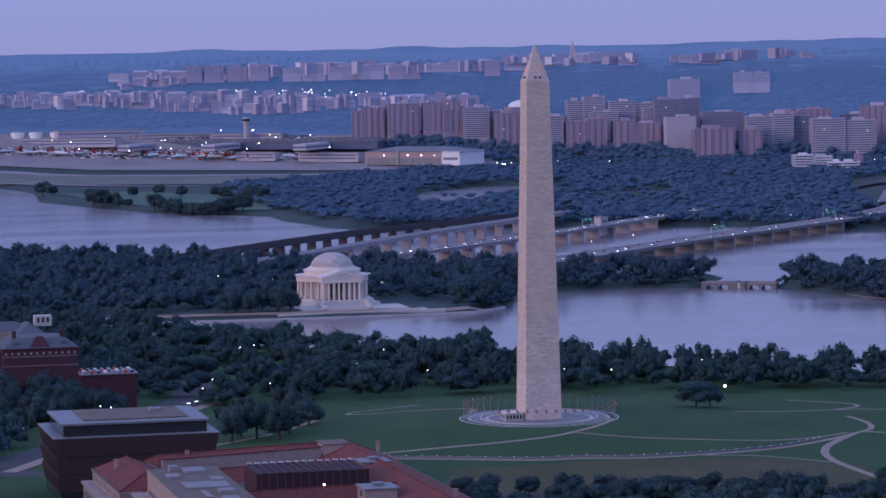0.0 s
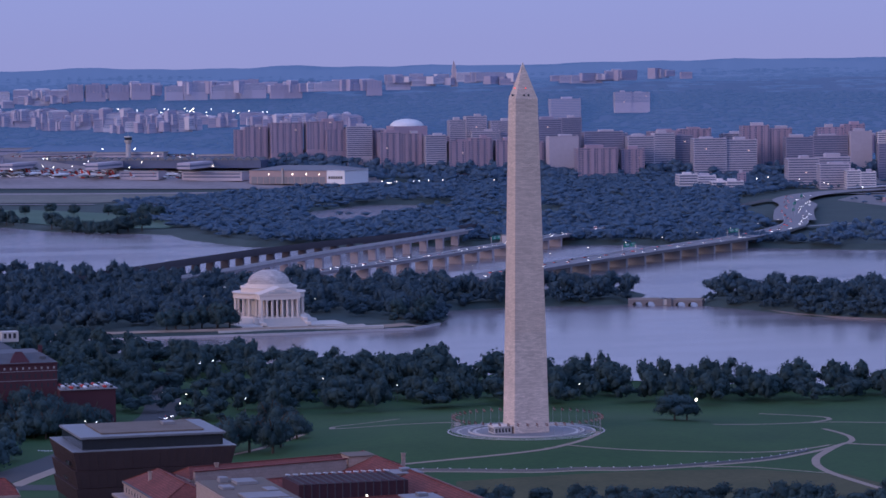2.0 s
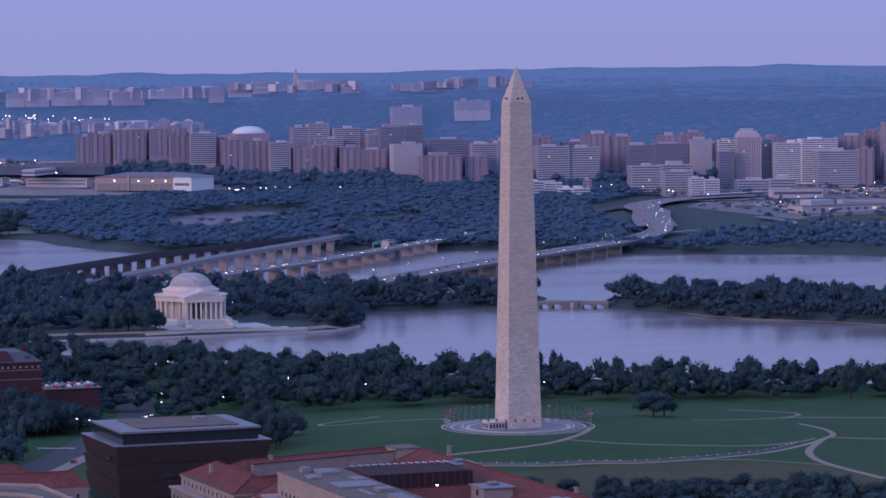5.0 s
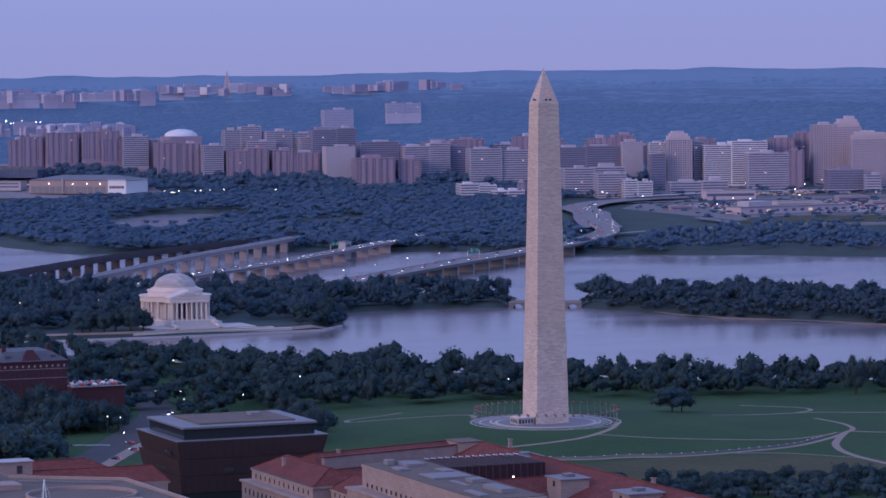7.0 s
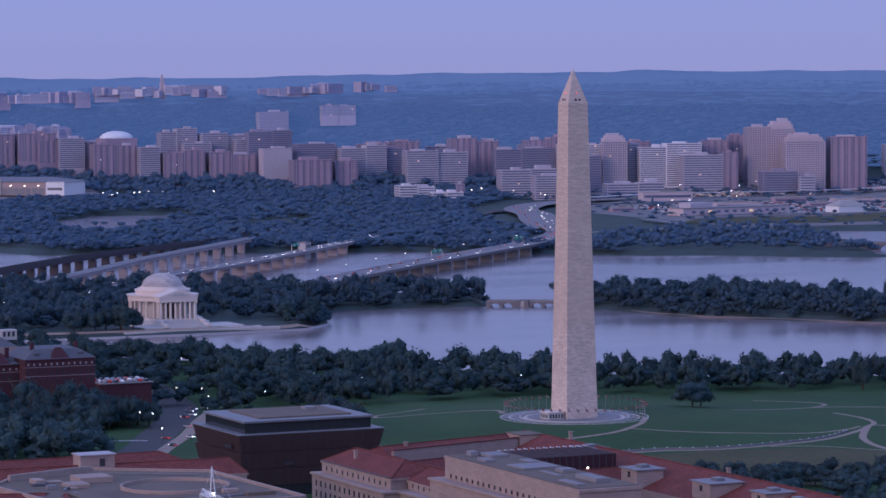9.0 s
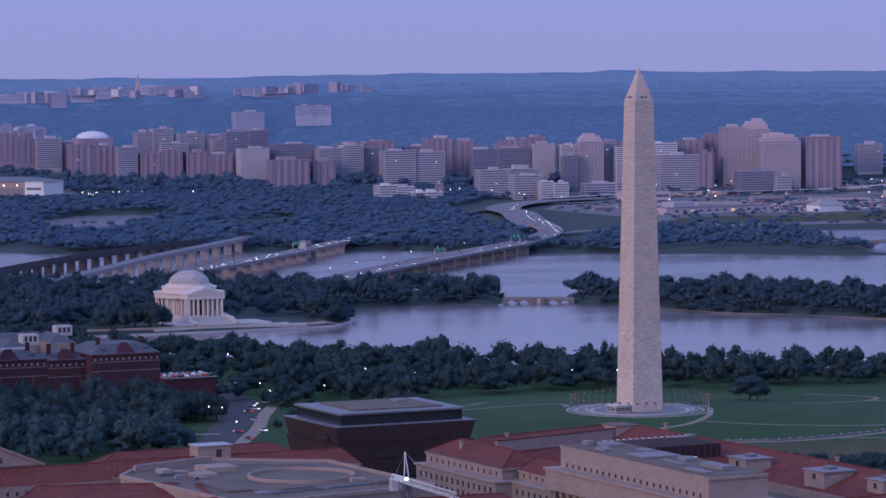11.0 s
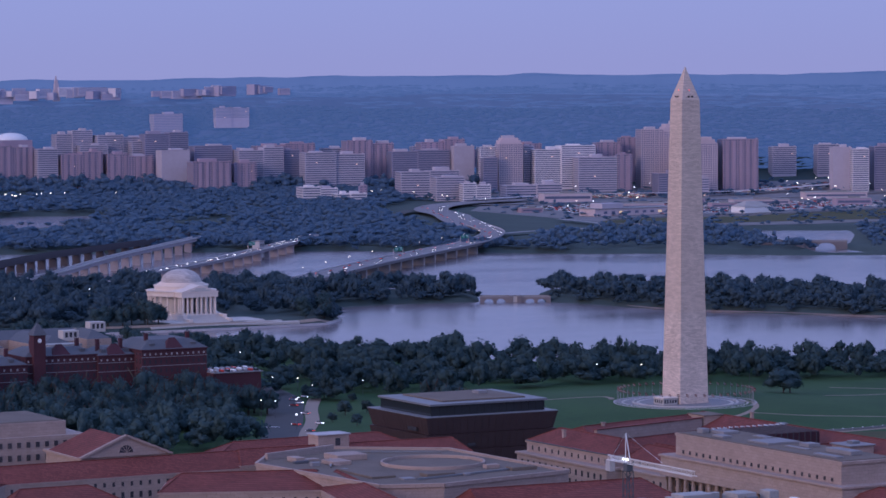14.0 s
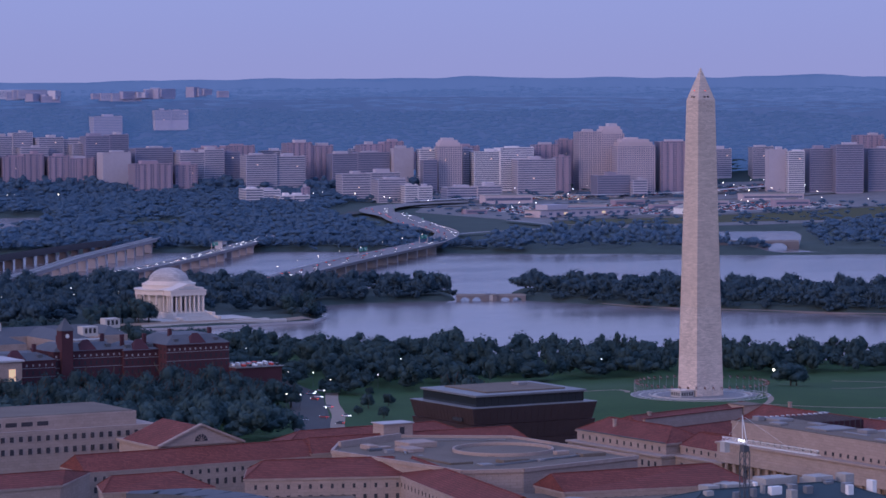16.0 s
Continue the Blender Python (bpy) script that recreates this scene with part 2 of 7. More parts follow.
def hip(bm, x0, x1, y0, y1, z0, z1, inset):
    """A hipped roof with a ridge or a flat top."""
    a = [(x0, y0), (x1, y0), (x1, y1), (x0, y1)]
    ix, iy = min(inset, (x1 - x0) / 2 - 0.05), min(inset, (y1 - y0) / 2 - 0.05)
    b = [(x0 + ix, y0 + iy), (x1 - ix, y0 + iy), (x1 - ix, y1 - iy), (x0 + ix, y1 - iy)]
    lo = [bm.verts.new((x, y, z0)) for x, y in a]
    hi = [bm.verts.new((x, y, z1)) for x, y in b]
    bm.faces.new(hi)
    bm.faces.new(lo[::-1])
    for i in range(4):
        bm.faces.new((lo[i], lo[(i + 1) % 4], hi[(i + 1) % 4], hi[i]))
    return bm


def inside(poly, x, y):
    x, y = np.asarray(x, float), np.asarray(y, float)
    hit = np.zeros(x.shape, bool)
    for (ax, ay), (bx, by) in zip(poly, poly[1:] + poly[:1]):
        if ay != by:
            hit ^= ((ay > y) != (by > y)) & (x < (bx - ax) * (y - ay) / (by - ay) + ax)
    return hit


def edge_distance(poly, x, y):
    best = np.full(np.shape(x), 1e9)
    for (ax, ay), (bx, by) in zip(poly, poly[1:] + poly[:1]):
        dx, dy = bx - ax, by - ay
        k = np.clip(((x - ax) * dx + (y - ay) * dy) / (dx * dx + dy * dy), 0, 1)
        best = np.minimum(best, np.hypot(x - ax - k * dx, y - ay - k * dy))
    return best


# ---- ground and water ----
BASIN = [(130, -680), (118, -697), (60, -703), (-58, -697), (-150, -703), (-178, -735), (-205, -800), (-215, -855), (-290, -866), (-362, -853),
         (-415, -955), (-460, -930), (-406, -826), (-425, -770), (-441, -690), (-487, -620), (-540, -538), (-660, -420), (-760, -100), (-600, -60), (-420, -130), (-285, -195), (-213, -232),
         (-128, -310), (-60, -385), (30, -490), (95, -610)]
RIVER = [(900, -1500), (300, -1480), (60, -1330), (-100, -1180), (-250, -1060), (-400, -950), (-480, -905), (-560, -840), (-630, -740), (-730, -600), (-900, -400),
         (-1200, -250), (-1500, -600), (-1500, -1000), (-1200, -1140), (-1094, -1222), (-985, -1268), (-934, -1318), (-863, -1391), (-800, -1420),
         (-745, -1475), (-640, -1590), (-520, -1650), (-430, -1675), (-275, -1745), (-248, -1917), (-255, -2026), (-213, -2063), (-141, -2170),
         (-88, -2356), (-57, -2497), (-77, -2739), (-54, -2942), (200, -3150), (900, -3150)]
LAGOON = [(-443, -2173), (-530, -2480), (-640, -2620), (-752, -2596), (-715, -2440), (-598, -2300), (-500, -2200)]
CHANNEL = [(-1000, -1280), (-1060, -1405), (-1105, -1480), (-1158, -1649), (-1243, -1761), (-1336, -1697), (-1275, -1602), (-1150, -1440), (-1085, -1375), (-1050, -1250)]
WATERS = [BASIN, RIVER, LAGOON, CHANNEL]


def terrain(x, y):
    x, y = np.asarray(x, float), np.asarray(y, float)
    r = np.hypot(x, y)
    z = 4.5 + 7.6 * np.exp(-(np.maximum(r - 40, 0) / 75) ** 2)
    z = z + 2.0 / (1 + np.exp(-(y + 20 + 0 * x) / 40)) * (1 - np.exp(-(r / 160) ** 2))
    d = np.hypot(x - HUB.x, y - HUB.y)
    ang = np.degrees(np.arctan2(x - HUB.x, -(y - HUB.y)))
    land = np.clip((d - 5600) / 9500, 0, 1)
    wavy = 9 * np.sin(ang * 0.9 + 1) + 6 * np.sin(ang * 2.3 + d / 900) + 4 * np.sin(ang * 5.1 + d / 400)
    z = z + land * (186 + 0.9 * wavy * np.sin(d / 700 + ang * 0.25))
    west = np.clip((-ang - 16) / 12, 0, 1) * np.clip((d - 4700) / 1800, 0, 1)
    z = z + 22 * west
    away = -y - 4500 - 700 * np.clip((x + 1300) / 300, 0, 1)
    fade = np.clip((11000 - d) / 1800, 0, 1)
    z = z + (25 * np.clip(away / 900, 0, 1) + 24 * np.clip((away - 1700) / 800, 0, 1)) * fade
    z = z + 34 * np.exp(-((x + 980) / 130) ** 2 - ((y + 4010) / 190) ** 2)
    return z


def shore(x, y):
    """Metres from the nearest bank: positive on land, negative in water."""
    s = np.full(np.shape(x), 1e9)
    for w in WATERS:
        e = edge_distance(w, x, y)
        s = np.minimum(s, np.where(inside(w, x, y), -e, e))
    both = inside(BASIN, x, y) | inside(RIVER, x, y) | inside(LAGOON, x, y) | inside(CHANNEL, x, y)
    return np.where(both, -np.abs(s), s)


def ground_z(x, y):
    s = shore(np.asarray(x, float), np.asarray(y, float))
    return np.minimum(terrain(x, y), np.clip(s * 0.45, -3, 1e6))


def polar_sheet(name, angles, radii, height, material, change=0.0):
    A, R = np.meshgrid(np.radians(angles), radii)
    X, Y = HUB.x + R * np.sin(A), HUB.y + R * np.cos(A)
    Z = height(X, Y)
    k = np.where(R <= NEAR, 1.0, (NEAR + DEEP * (1 - np.exp(-(R - NEAR) / DEEP))) / R)
    X, Y, Z = HUB.x + (X - HUB.x) * k, HUB.y + (Y - HUB.y) * k, HUB.z + (Z - HUB.z) * k
    nr, na = X.shape
    i = np.arange((nr - 1) * na).reshape(nr - 1, na)
    j = np.roll(i, -1, axis=1)
    faces = np.stack([i, i + na, j + na, j], -1).reshape(-1, 4)
    ob = mesh_ob(name, np.stack([X, Y, Z], -1).reshape(-1, 3), faces.tolist(), material, smooth=True)
    if isinstance(material, list):
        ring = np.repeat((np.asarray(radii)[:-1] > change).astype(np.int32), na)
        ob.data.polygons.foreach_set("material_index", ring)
    return ob


view = np.r_[np.arange(0, 164, 6.0), np.arange(164, 236, 0.18), np.arange(236, 360, 6.0)]
radii = [2.0, 120, 260, 400, 520]
while radii[-1] < 6000:
    radii.append(radii[-1] + max(7.0, radii[-1] ** 2 / 560000))
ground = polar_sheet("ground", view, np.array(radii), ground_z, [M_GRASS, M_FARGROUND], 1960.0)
hills = [radii[-1]]
while hills[-1] < 16500:
    hills.append(hills[-1] + hills[-1] ** 2 / 560000)
# nearer hills: weaker blue glow painted in for thinner haze
M_NEARHILL = mat("nearer_hills_haze_glow", (0.045, 0.06, 0.09), 0.95, 0.4, 200, 25, hue=(0.06, 0.072, 0.10), glow=1.0, glow_col=(0.045, 0.072, 0.16))
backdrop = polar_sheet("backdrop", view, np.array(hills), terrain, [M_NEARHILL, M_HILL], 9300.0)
tagged(backdrop, "wooded hills along the horizon, their blue haze given as glow", "hills", kind="structure")
tagged(ground, "grassy riverside city ground rising to wooded hills", "ground", kind="structure")
wv = np.r_[np.arange(0, 160, 20.0), np.arange(160, 240, 2.0), np.arange(240, 360, 20.0)]
water = polar_sheet("water", wv, np.array([900.0, 1600, 2400, 3200, 3800, 4100, 4300, 4500, 4800, 5200]), lambda x, y: 0 * x, M_WATER)
tagged(water, "still grey-lavender river and tidal basin water", "water", kind="structure")

# ---- the obelisk ----
def obelisk():
    ob = thing("obelisk", pose(0, 0, 12.1), "tall pale marble obelisk standing on a round plaza", "monument")
    def ring(bm, z, h):
        return [bm.verts.new((sx * h, sy * h, z)) for sx, sy in ((-1, -1), (1, -1), (1, 1), (-1, 1))]
    def shaft(z0, z1):
        bm = bmesh.new()
        h = lambda z: 8.4 + (5.25 - 8.4) * z / 152.4
        a, b = ring(bm, z0, h(z0)), ring(bm, z1, h(z1))
        for i in range(4):
            bm.faces.new((a[i], a[(i + 1) % 4], b[(i + 1) % 4], b[i]))
        bm.faces.new(b)
        bm.faces.new(a[::-1])
        return bm
    part("lower_shaft", shaft(0.0, 46.0), M_MARBLE_LO, ob, "paler marble of the first building stage")
    part("upper_shaft", shaft(46.0, 152.4), M_MARBLE_HI, ob)
    bm = bmesh.new()
    a = ring(bm, 152.4, 5.25)
    tip = bm.verts.new((0, 0, 169.2))
    for i in range(4):
        bm.faces.new((a[i], a[(i + 1) % 4], tip))
    bm.faces.new(a[::-1])
    part("pyramidion", bm, M_MARBLE_HI, ob)
    for k in range(4):
        for dx in (-1.05, 1.05):
            bm = boxes((dx - 0.45, dx + 0.45, -5.12, -4.2, 153.6, 154.5))
            w = part("observation_window", bm, M_SHADE, ob, "small dark observation window")
            w.matrix_basis = pose(0, 0, 0, 0, 0, 90 * k)
        lamp = part("warning_light", tube(bmesh.new(), 0, -3.9, 157.0, 157.5, 0.25, 0.2, 8), M_TAIL, ob, "small red aircraft warning light")
        lamp.matrix_basis = pose(0, 0, 0, 0, 0, 90 * k)
    return ob


obelisk()
# plaza
def disc(name, r0, r1, z0, z1, material, parent=None, label="", seg=96):
    bm = bmesh.new()
    rings = [[bm.verts.new((r * math.cos(2 * math.pi * k / seg), r * math.sin(2 * math.pi * k / seg), z)) for k in range(seg)]
             for r, z in ((r0, z0), (r0, z1), (r1, z1), (r1, z0))]
    for a, b in zip(rings, rings[1:] + rings[:1]):
        for k in range(seg):
            bm.faces.new((a[k], a[(k + 1) % seg], b[(k + 1) % seg], b[k]))
    return part(name, bm, material, parent, label)


plaza = thing("plaza", pose(0, 0, 11.6), "round granite plaza with pale concentric rings", "plaza", kind="structure")
disc("paving", 5.0, 35.5, 0.0, 0.55, M_PLAZA, plaza)
disc("pale_ring", 23.0, 24.6, 0.55, 0.59, M_WHITE2, plaza, "pale stone ring")
disc("pale_ring", 31.0, 32.0, 0.55, 0.59, M_WHITE2, plaza, "pale stone ring")
disc("kerb", 35.5, 36.2, 0.0, 0.7, M_CONC, plaza, "pale stone kerb")
disc("bench", 26.0, 26.8, 0.55, 1.05, M_WHITE2, plaza, "curved pale marble bench")


M_FLAG = mat("faded_red_cloth", (0.22, 0.07, 0.07), 0.9, 0.2, 1, 0.3)


def flagpole(a):
    rng = random.Random(a)
    m = pose(34.3 * math.cos(a), 34.3 * math.sin(a), 12.15)
    ob = thing("flagpole", m, "slim white metal flagpole with a red striped flag", "flagpole", "flagpoles round the plaza")
    bm = tube(bmesh.new(), 0, 0, 0, 7.6, 0.09, 0.05, 8)
    tube(bm, 0, 0, 0, 0.25, 0.25, 0.2, 8)
    tube(bm, 0, 0, 7.6, 7.8, 0.1, 0.02, 8)
    part("pole", bm, M_STEEL, ob)
    bm = bmesh.new()
    ang = 2.6 + rng.uniform(-0.25, 0.25)
    cols = []
    for i in range(7):
        s = i / 6 * 1.5
        cols.append([bm.verts.new((s * math.cos(ang) * 0.8 + 0.1 * math.sin(i * 1.7), s * math.sin(ang) * 0.8, 7.4 - j * 1.1 / 3 - 0.28 * s * s)) for j in range(4)])
    for p, q in zip(cols, cols[1:]):
        for j in range(3):
            f = bm.faces.new((p[j], q[j], q[j + 1], p[j + 1]))
            f.material_index = 1 if j == 1 else 0
    bmesh.ops.solidify(bm, geom=bm.faces[:], thickness=0.03)
    part("flag", bm, [M_FLAG, M_WHITE2], ob, "red and white flag stirred by wind")


for k in range(50):
    flagpole(2 * math.pi * k / 50)

pavilion = thing("entrance_pavilion", pose(13.6, 3.0, 12.15), "low pale entrance pavilion beside the obelisk", "pavilion")
part("wall", boxes((-4.2, 4.2, -4.5, 4.5, 0, 3.2), bevel=0.1), M_WHITE2, pavilion)
part("roof", boxes((-4.7, 4.7, -5.0, 5.0, 3.2, 3.6), bevel=0.08), M_WHITE, pavilion)
for x in (-3.1, -1.55, 0, 1.55, 3.1):
    part("window", boxes((x - 0.5, x + 0.5, 4.5, 4.54, 0.7, 2.5)), M_SHADE, pavilion)
for y in (-3, -1, 1, 3):
    part("window", boxes((4.2, 4.24, y - 0.6, y + 0.6, 0.7, 2.5)), M_SHADE, pavilion)


# ---- paths and roads on the ground ----
def smooth_line(pts, step=6.0):
    out = []
    P = [pts[0]] + list(pts) + [pts[-1]]
    for a, b, c, d in zip(P, P[1:], P[2:], P[3:]):
        n = max(1, int(math.hypot(c[0] - b[0], c[1] - b[1]) / step))
        for i in range(n):
            t = i / n
            out.append(tuple(0.5 * (2 * b[k] + (c[k] - a[k]) * t + (2 * a[k] - 5 * b[k] + 4 * c[k] - d[k]) * t * t + (3 * b[k] - a[k] - 3 * c[k] + d[k]) * t ** 3) for k in (0, 1)))
    return out + [tuple(pts[-1][:2])]


def ribbon(name, pts, width, material, label, lift=0.12, z=None, category="path", kind="structure", thick=0.0, parent=None):
    line = smooth_line(pts)
    verts, faces = [], []
    for i, p in enumerate(line):
        a, b = line[max(0, i - 1)], line[min(len(line) - 1, i + 1)]
        d = Vector((b[0] - a[0], b[1] - a[1])).normalized()
        n = Vector((-d.y, d.x))
        for s in (-0.5, -0.17, 0.17, 0.5):
            q = (p[0] + n.x * width * s, p[1] + n.y * width * s)
            h = float(ground_z(q[0], q[1])) if z is None else z(i / (len(line) - 1))
            verts.append(far((q[0], q[1], h + lift)))
    for i in range(len(line) - 1):
        for k in range(3):
            faces.append((i * 4 + k, i * 4 + k + 1, i * 4 + k + 5, i * 4 + k + 4))
    ob = mesh_ob(name, verts, faces, material, parent)
    return tagged(ob, label, category, kind=kind) if parent is None else ob


PALE_PATH = "pale gravel path over the lawn"
ribbon("path", [(-26, 10), (-29, 18), (-14, 42), (6, 61), (22, 68), (45, 71), (90, 70)], 3.0, M_PATH, "pale gravel path crossing the lawn")
ribbon("path", [(0, 57), (-18, 72), (-43, 80), (-82, 83), (-109, 72), (-125, 60)], 1.8, M_PATH, "thin pale path over the lawn")
ribbon("path", [(130, 62), (65, 97), (33, 112), (13, 114), (-8, 119), (-39, 116), (-77, 104), (-110, 80), (-132, 58), (-142, 46), (-149, 24), (-150, -5)], 2.8, M_PATH, "pale curved path round the knoll")
ribbon("path", [(-128, 62), (-112, 84), (-97, 108), (-88, 140), (-86, 200)], 3.6, M_PATH, PALE_PATH)
ribbon("path", [(-135, 56), (-150, 66), (-200, 90)], 3.0, M_PATH, PALE_PATH)
ribbon("path", [(-40, 118), (-64, 124), (-88, 150)], 1.6, M_PATH, "thin worn path over the lawn")
ribbon("path", [(-100, -20), (-117, -25), (-162, -35), (-192, -22), (-260, 10)], 2.6, M_PATH, "pale path along the edge of the lawn")
ribbon("path", [(-150, -85), (-167, -68), (-174, -57), (-170, -45), (-157, -36)], 2.6, M_PATH, PALE_PATH)
ribbon("path", [(25, -30), (20, -45), (43, -56), (66, -66), (73, -73), (70, -84), (58, -91), (45, -96), (30, -110)], 3.0, M_PATH, "pale path winding to the trees")
wall_line = smooth_line([(120, 64), (65, 94), (33, 109), (13, 111), (-8, 116), (-39, 113), (-77, 101), (-106, 79)], 3.0)
low_wall = thing("low_wall", pose(0, 0, 0), "low dark curved stone wall with small lights", "wall")
bm = bmesh.new()
for a, b in zip(wall_line, wall_line[1:]):
    za, zb = float(ground_z(*a)), float(ground_z(*b))
    beam(bm, (*a, za + 0.3), (*b, zb + 0.3), 0.5, 1.1)
part("coping", bm, M_PLAZA, low_wall)
for i in range(2, len(wall_line) - 1, 2):
    x, y = wall_line[i]
    z = float(ground_z(x, y))
    part("wall_light", boxes((x - 0.22, x + 0.22, y - 0.22, y + 0.22, z + 0.85, z + 1.15)), M_WHITEP, low_wall)

ribbon("road", [(262, 60), (216, -20), (191, -70), (161, -130), (132, -195), (108, -300), (85, -420)], 19, M_ASPHALT, "grey asphalt street curving through the trees", category="road")
ribbon("pavement", [(246, 62), (202, -22), (173, -74), (146, -130), (119, -180)], 7, M_PATH, "pale pavement beside the street", lift=0.2, category="pavement")
ribbon("pavement", [(190, 40), (160, 10), (120, -20), (90, -60)], 4, M_PATH, "pale winding footpath by the museum", category="pavement")
ribbon("road", [(520, -10), (400, 20), (290, 50), (180, 100), (90, 190), (-60, 232), (-260, 270)], 18, M_ASPHALT, "wide asphalt avenue between lawn and buildings", category="road")
for k in range(12):
    f = k / 11
    tagged(mesh_ob("crossing_bar", [(199 + 15 * f, -60 - 7 * f + dy, float(ground_z(198, -40)) + 0.2) for dy in (0, 3.2)] + [(199.7 + 15 * f, -60 - 7 * f + dy, float(ground_z(198, -40)) + 0.2) for dy in (3.2, 0)],
            [(0, 1, 2, 3)], M_WHITEP), "white painted bar of a pedestrian crossing", "road marking", "crossing bars", "structure")


# ---- trees ----
def crown_points(rng, n, squash=0.75, lobes=9):
    centres = [(Vector((rng.uniform(-0.55, 0.55), rng.uniform(-0.55, 0.55), rng.uniform(-0.35, 0.55))), rng.uniform(0.30, 0.52)) for _ in range(lobes)]
    out = []
    while len(out) < n:
        c, r = rng.choice(centres)
        d = Vector((rng.gauss(0, 1), rng.gauss(0, 1), rng.gauss(0, 1))).normalized()
        p = c + d * r * rng.uniform(0.75, 1.08)
        p.z *= squash
        out.append((p, d))
    return out, centres


def crown_mesh(seed, leaves, leaf, squash=0.8, lobes=9, core=1):
    """A crown of unit radius: dark lobes inside a shell of many small leaf sprays."""
    rng = random.Random(seed)
    pts, centres = crown_points(rng, leaves, squash, lobes)
    bm = bmesh.new()
    for c, r in centres:
        ret = bmesh.ops.create_icosphere(bm, subdivisions=core, radius=r * 0.8)
        for v in ret["verts"]:
            v.co = v.co * rng.uniform(0.78, 1.16) + c
            v.co.z *= squash
    verts = [v.co.copy() for v in bm.verts]
    bm.verts.index_update()
    faces = [tuple(v.index for v in f.verts) for f in bm.faces]
    bm.free()
    for p, d in pts:
        t = d.cross(Vector((rng.uniform(-1, 1), rng.uniform(-1, 1), rng.uniform(-1, 1)))).normalized()
        b = (d.cross(t) + 0.75 * Vector((rng.uniform(-1, 1), rng.uniform(-1, 1), rng.uniform(-1, 1)))).normalized()
        s = leaf * rng.uniform(0.6, 1.5)
        i = len(verts)
        verts += [p - t * s, p + b * s * 0.9, p + t * s, p - b * s * 0.5 + d * s * 0.4]
        faces += [(i, i + 1, i + 2), (i, i + 2, i + 3)]
    return verts, faces


CROWNS = []
for k in range(6):
    v, f = crown_mesh(40 + k, 2300, 0.058, 0.78 + 0.05 * (k % 3), 12 + 2 * k, 1)
    me = bpy.data.meshes.new("crown")
    me.from_pydata(v, [], f)
    me.materials.append(M_LEAF)
    me.shade_smooth()
    CROWNS.append(me)
TRUNKS = []
for k in range(3):
    rng = random.Random(70 + k)
    bm = bmesh.new()
    tube(bm, 0, 0, -0.6, 0.35, 0.045, 0.03, 8)
    for a in range(6):
        an = a * 1.05 + rng.uniform(-0.2, 0.2)
        beam(bm, (0, 0, 0.25 + 0.03 * a), (0.38 * math.cos(an), 0.38 * math.sin(an), 0.6 + 0.08 * a), 0.02)
    me = bpy.data.meshes.new("trunk")
    bm.to_mesh(me)
    bm.free()
    me.materials.append(M_BARK)
    TRUNKS.append(me)


def tree(x, y, h, w, seed, label="dark green broad-leaved park tree in full leaf", group="park trees", name="tree"):
    rng = random.Random(seed)
    z = float(ground_z(x, y))
    ob = thing(name, pose(x, y, z, 0, 0, rng.uniform(0, 360)), label, "tree", group)
    t = new("trunk", TRUNKS[seed % 3])
    t.parent = ob
    t.matrix_basis = Matrix.Diagonal((h, h, h, 1))
    c = new("crown", CROWNS[seed % 6])
    c.parent = ob
    c.matrix_basis = Matrix.Translation((0, 0, h * 0.52)) @ Matrix.Diagonal((w, w * rng.uniform(0.85, 1.1), h * 0.6, 1))
    return ob


def scatter(poly, gap, seed, keep=1.0, margin=0.0, avoid=()):
    rng = random.Random(seed)
    xs, ys = [p[0] for p in poly], [p[1] for p in poly]
    out = []
    y = min(ys)
    while y < max(ys):
        x = min(xs)
        while x < max(xs):
            if rng.random() < keep:
                out.append((x + rng.uniform(-0.9, 0.9) * gap, y + rng.uniform(-0.9, 0.9) * gap))
            x += gap
        y += gap
    if not out:
        return []
    X, Y = np.array(out).T
    ok = inside(poly, X, Y) & (shore(X, Y) > margin)
    for ax, ay, ar in avoid:
        ok &= np.hypot(X - ax, Y - ay) > ar
    return [tuple(p) for p, o in zip(out, ok) if o]


LOW = [crown_mesh(90 + k, 270, 0.1, 0.8, 6, 1) for k in range(6)]
LOWER = [crown_mesh(120 + k, 60, 0.09, 0.7, 4, 1) for k in range(5)]
LOWEST = [crown_mesh(150 + k, 0, 0.1, 0.6, 2, 1) for k in range(5)]


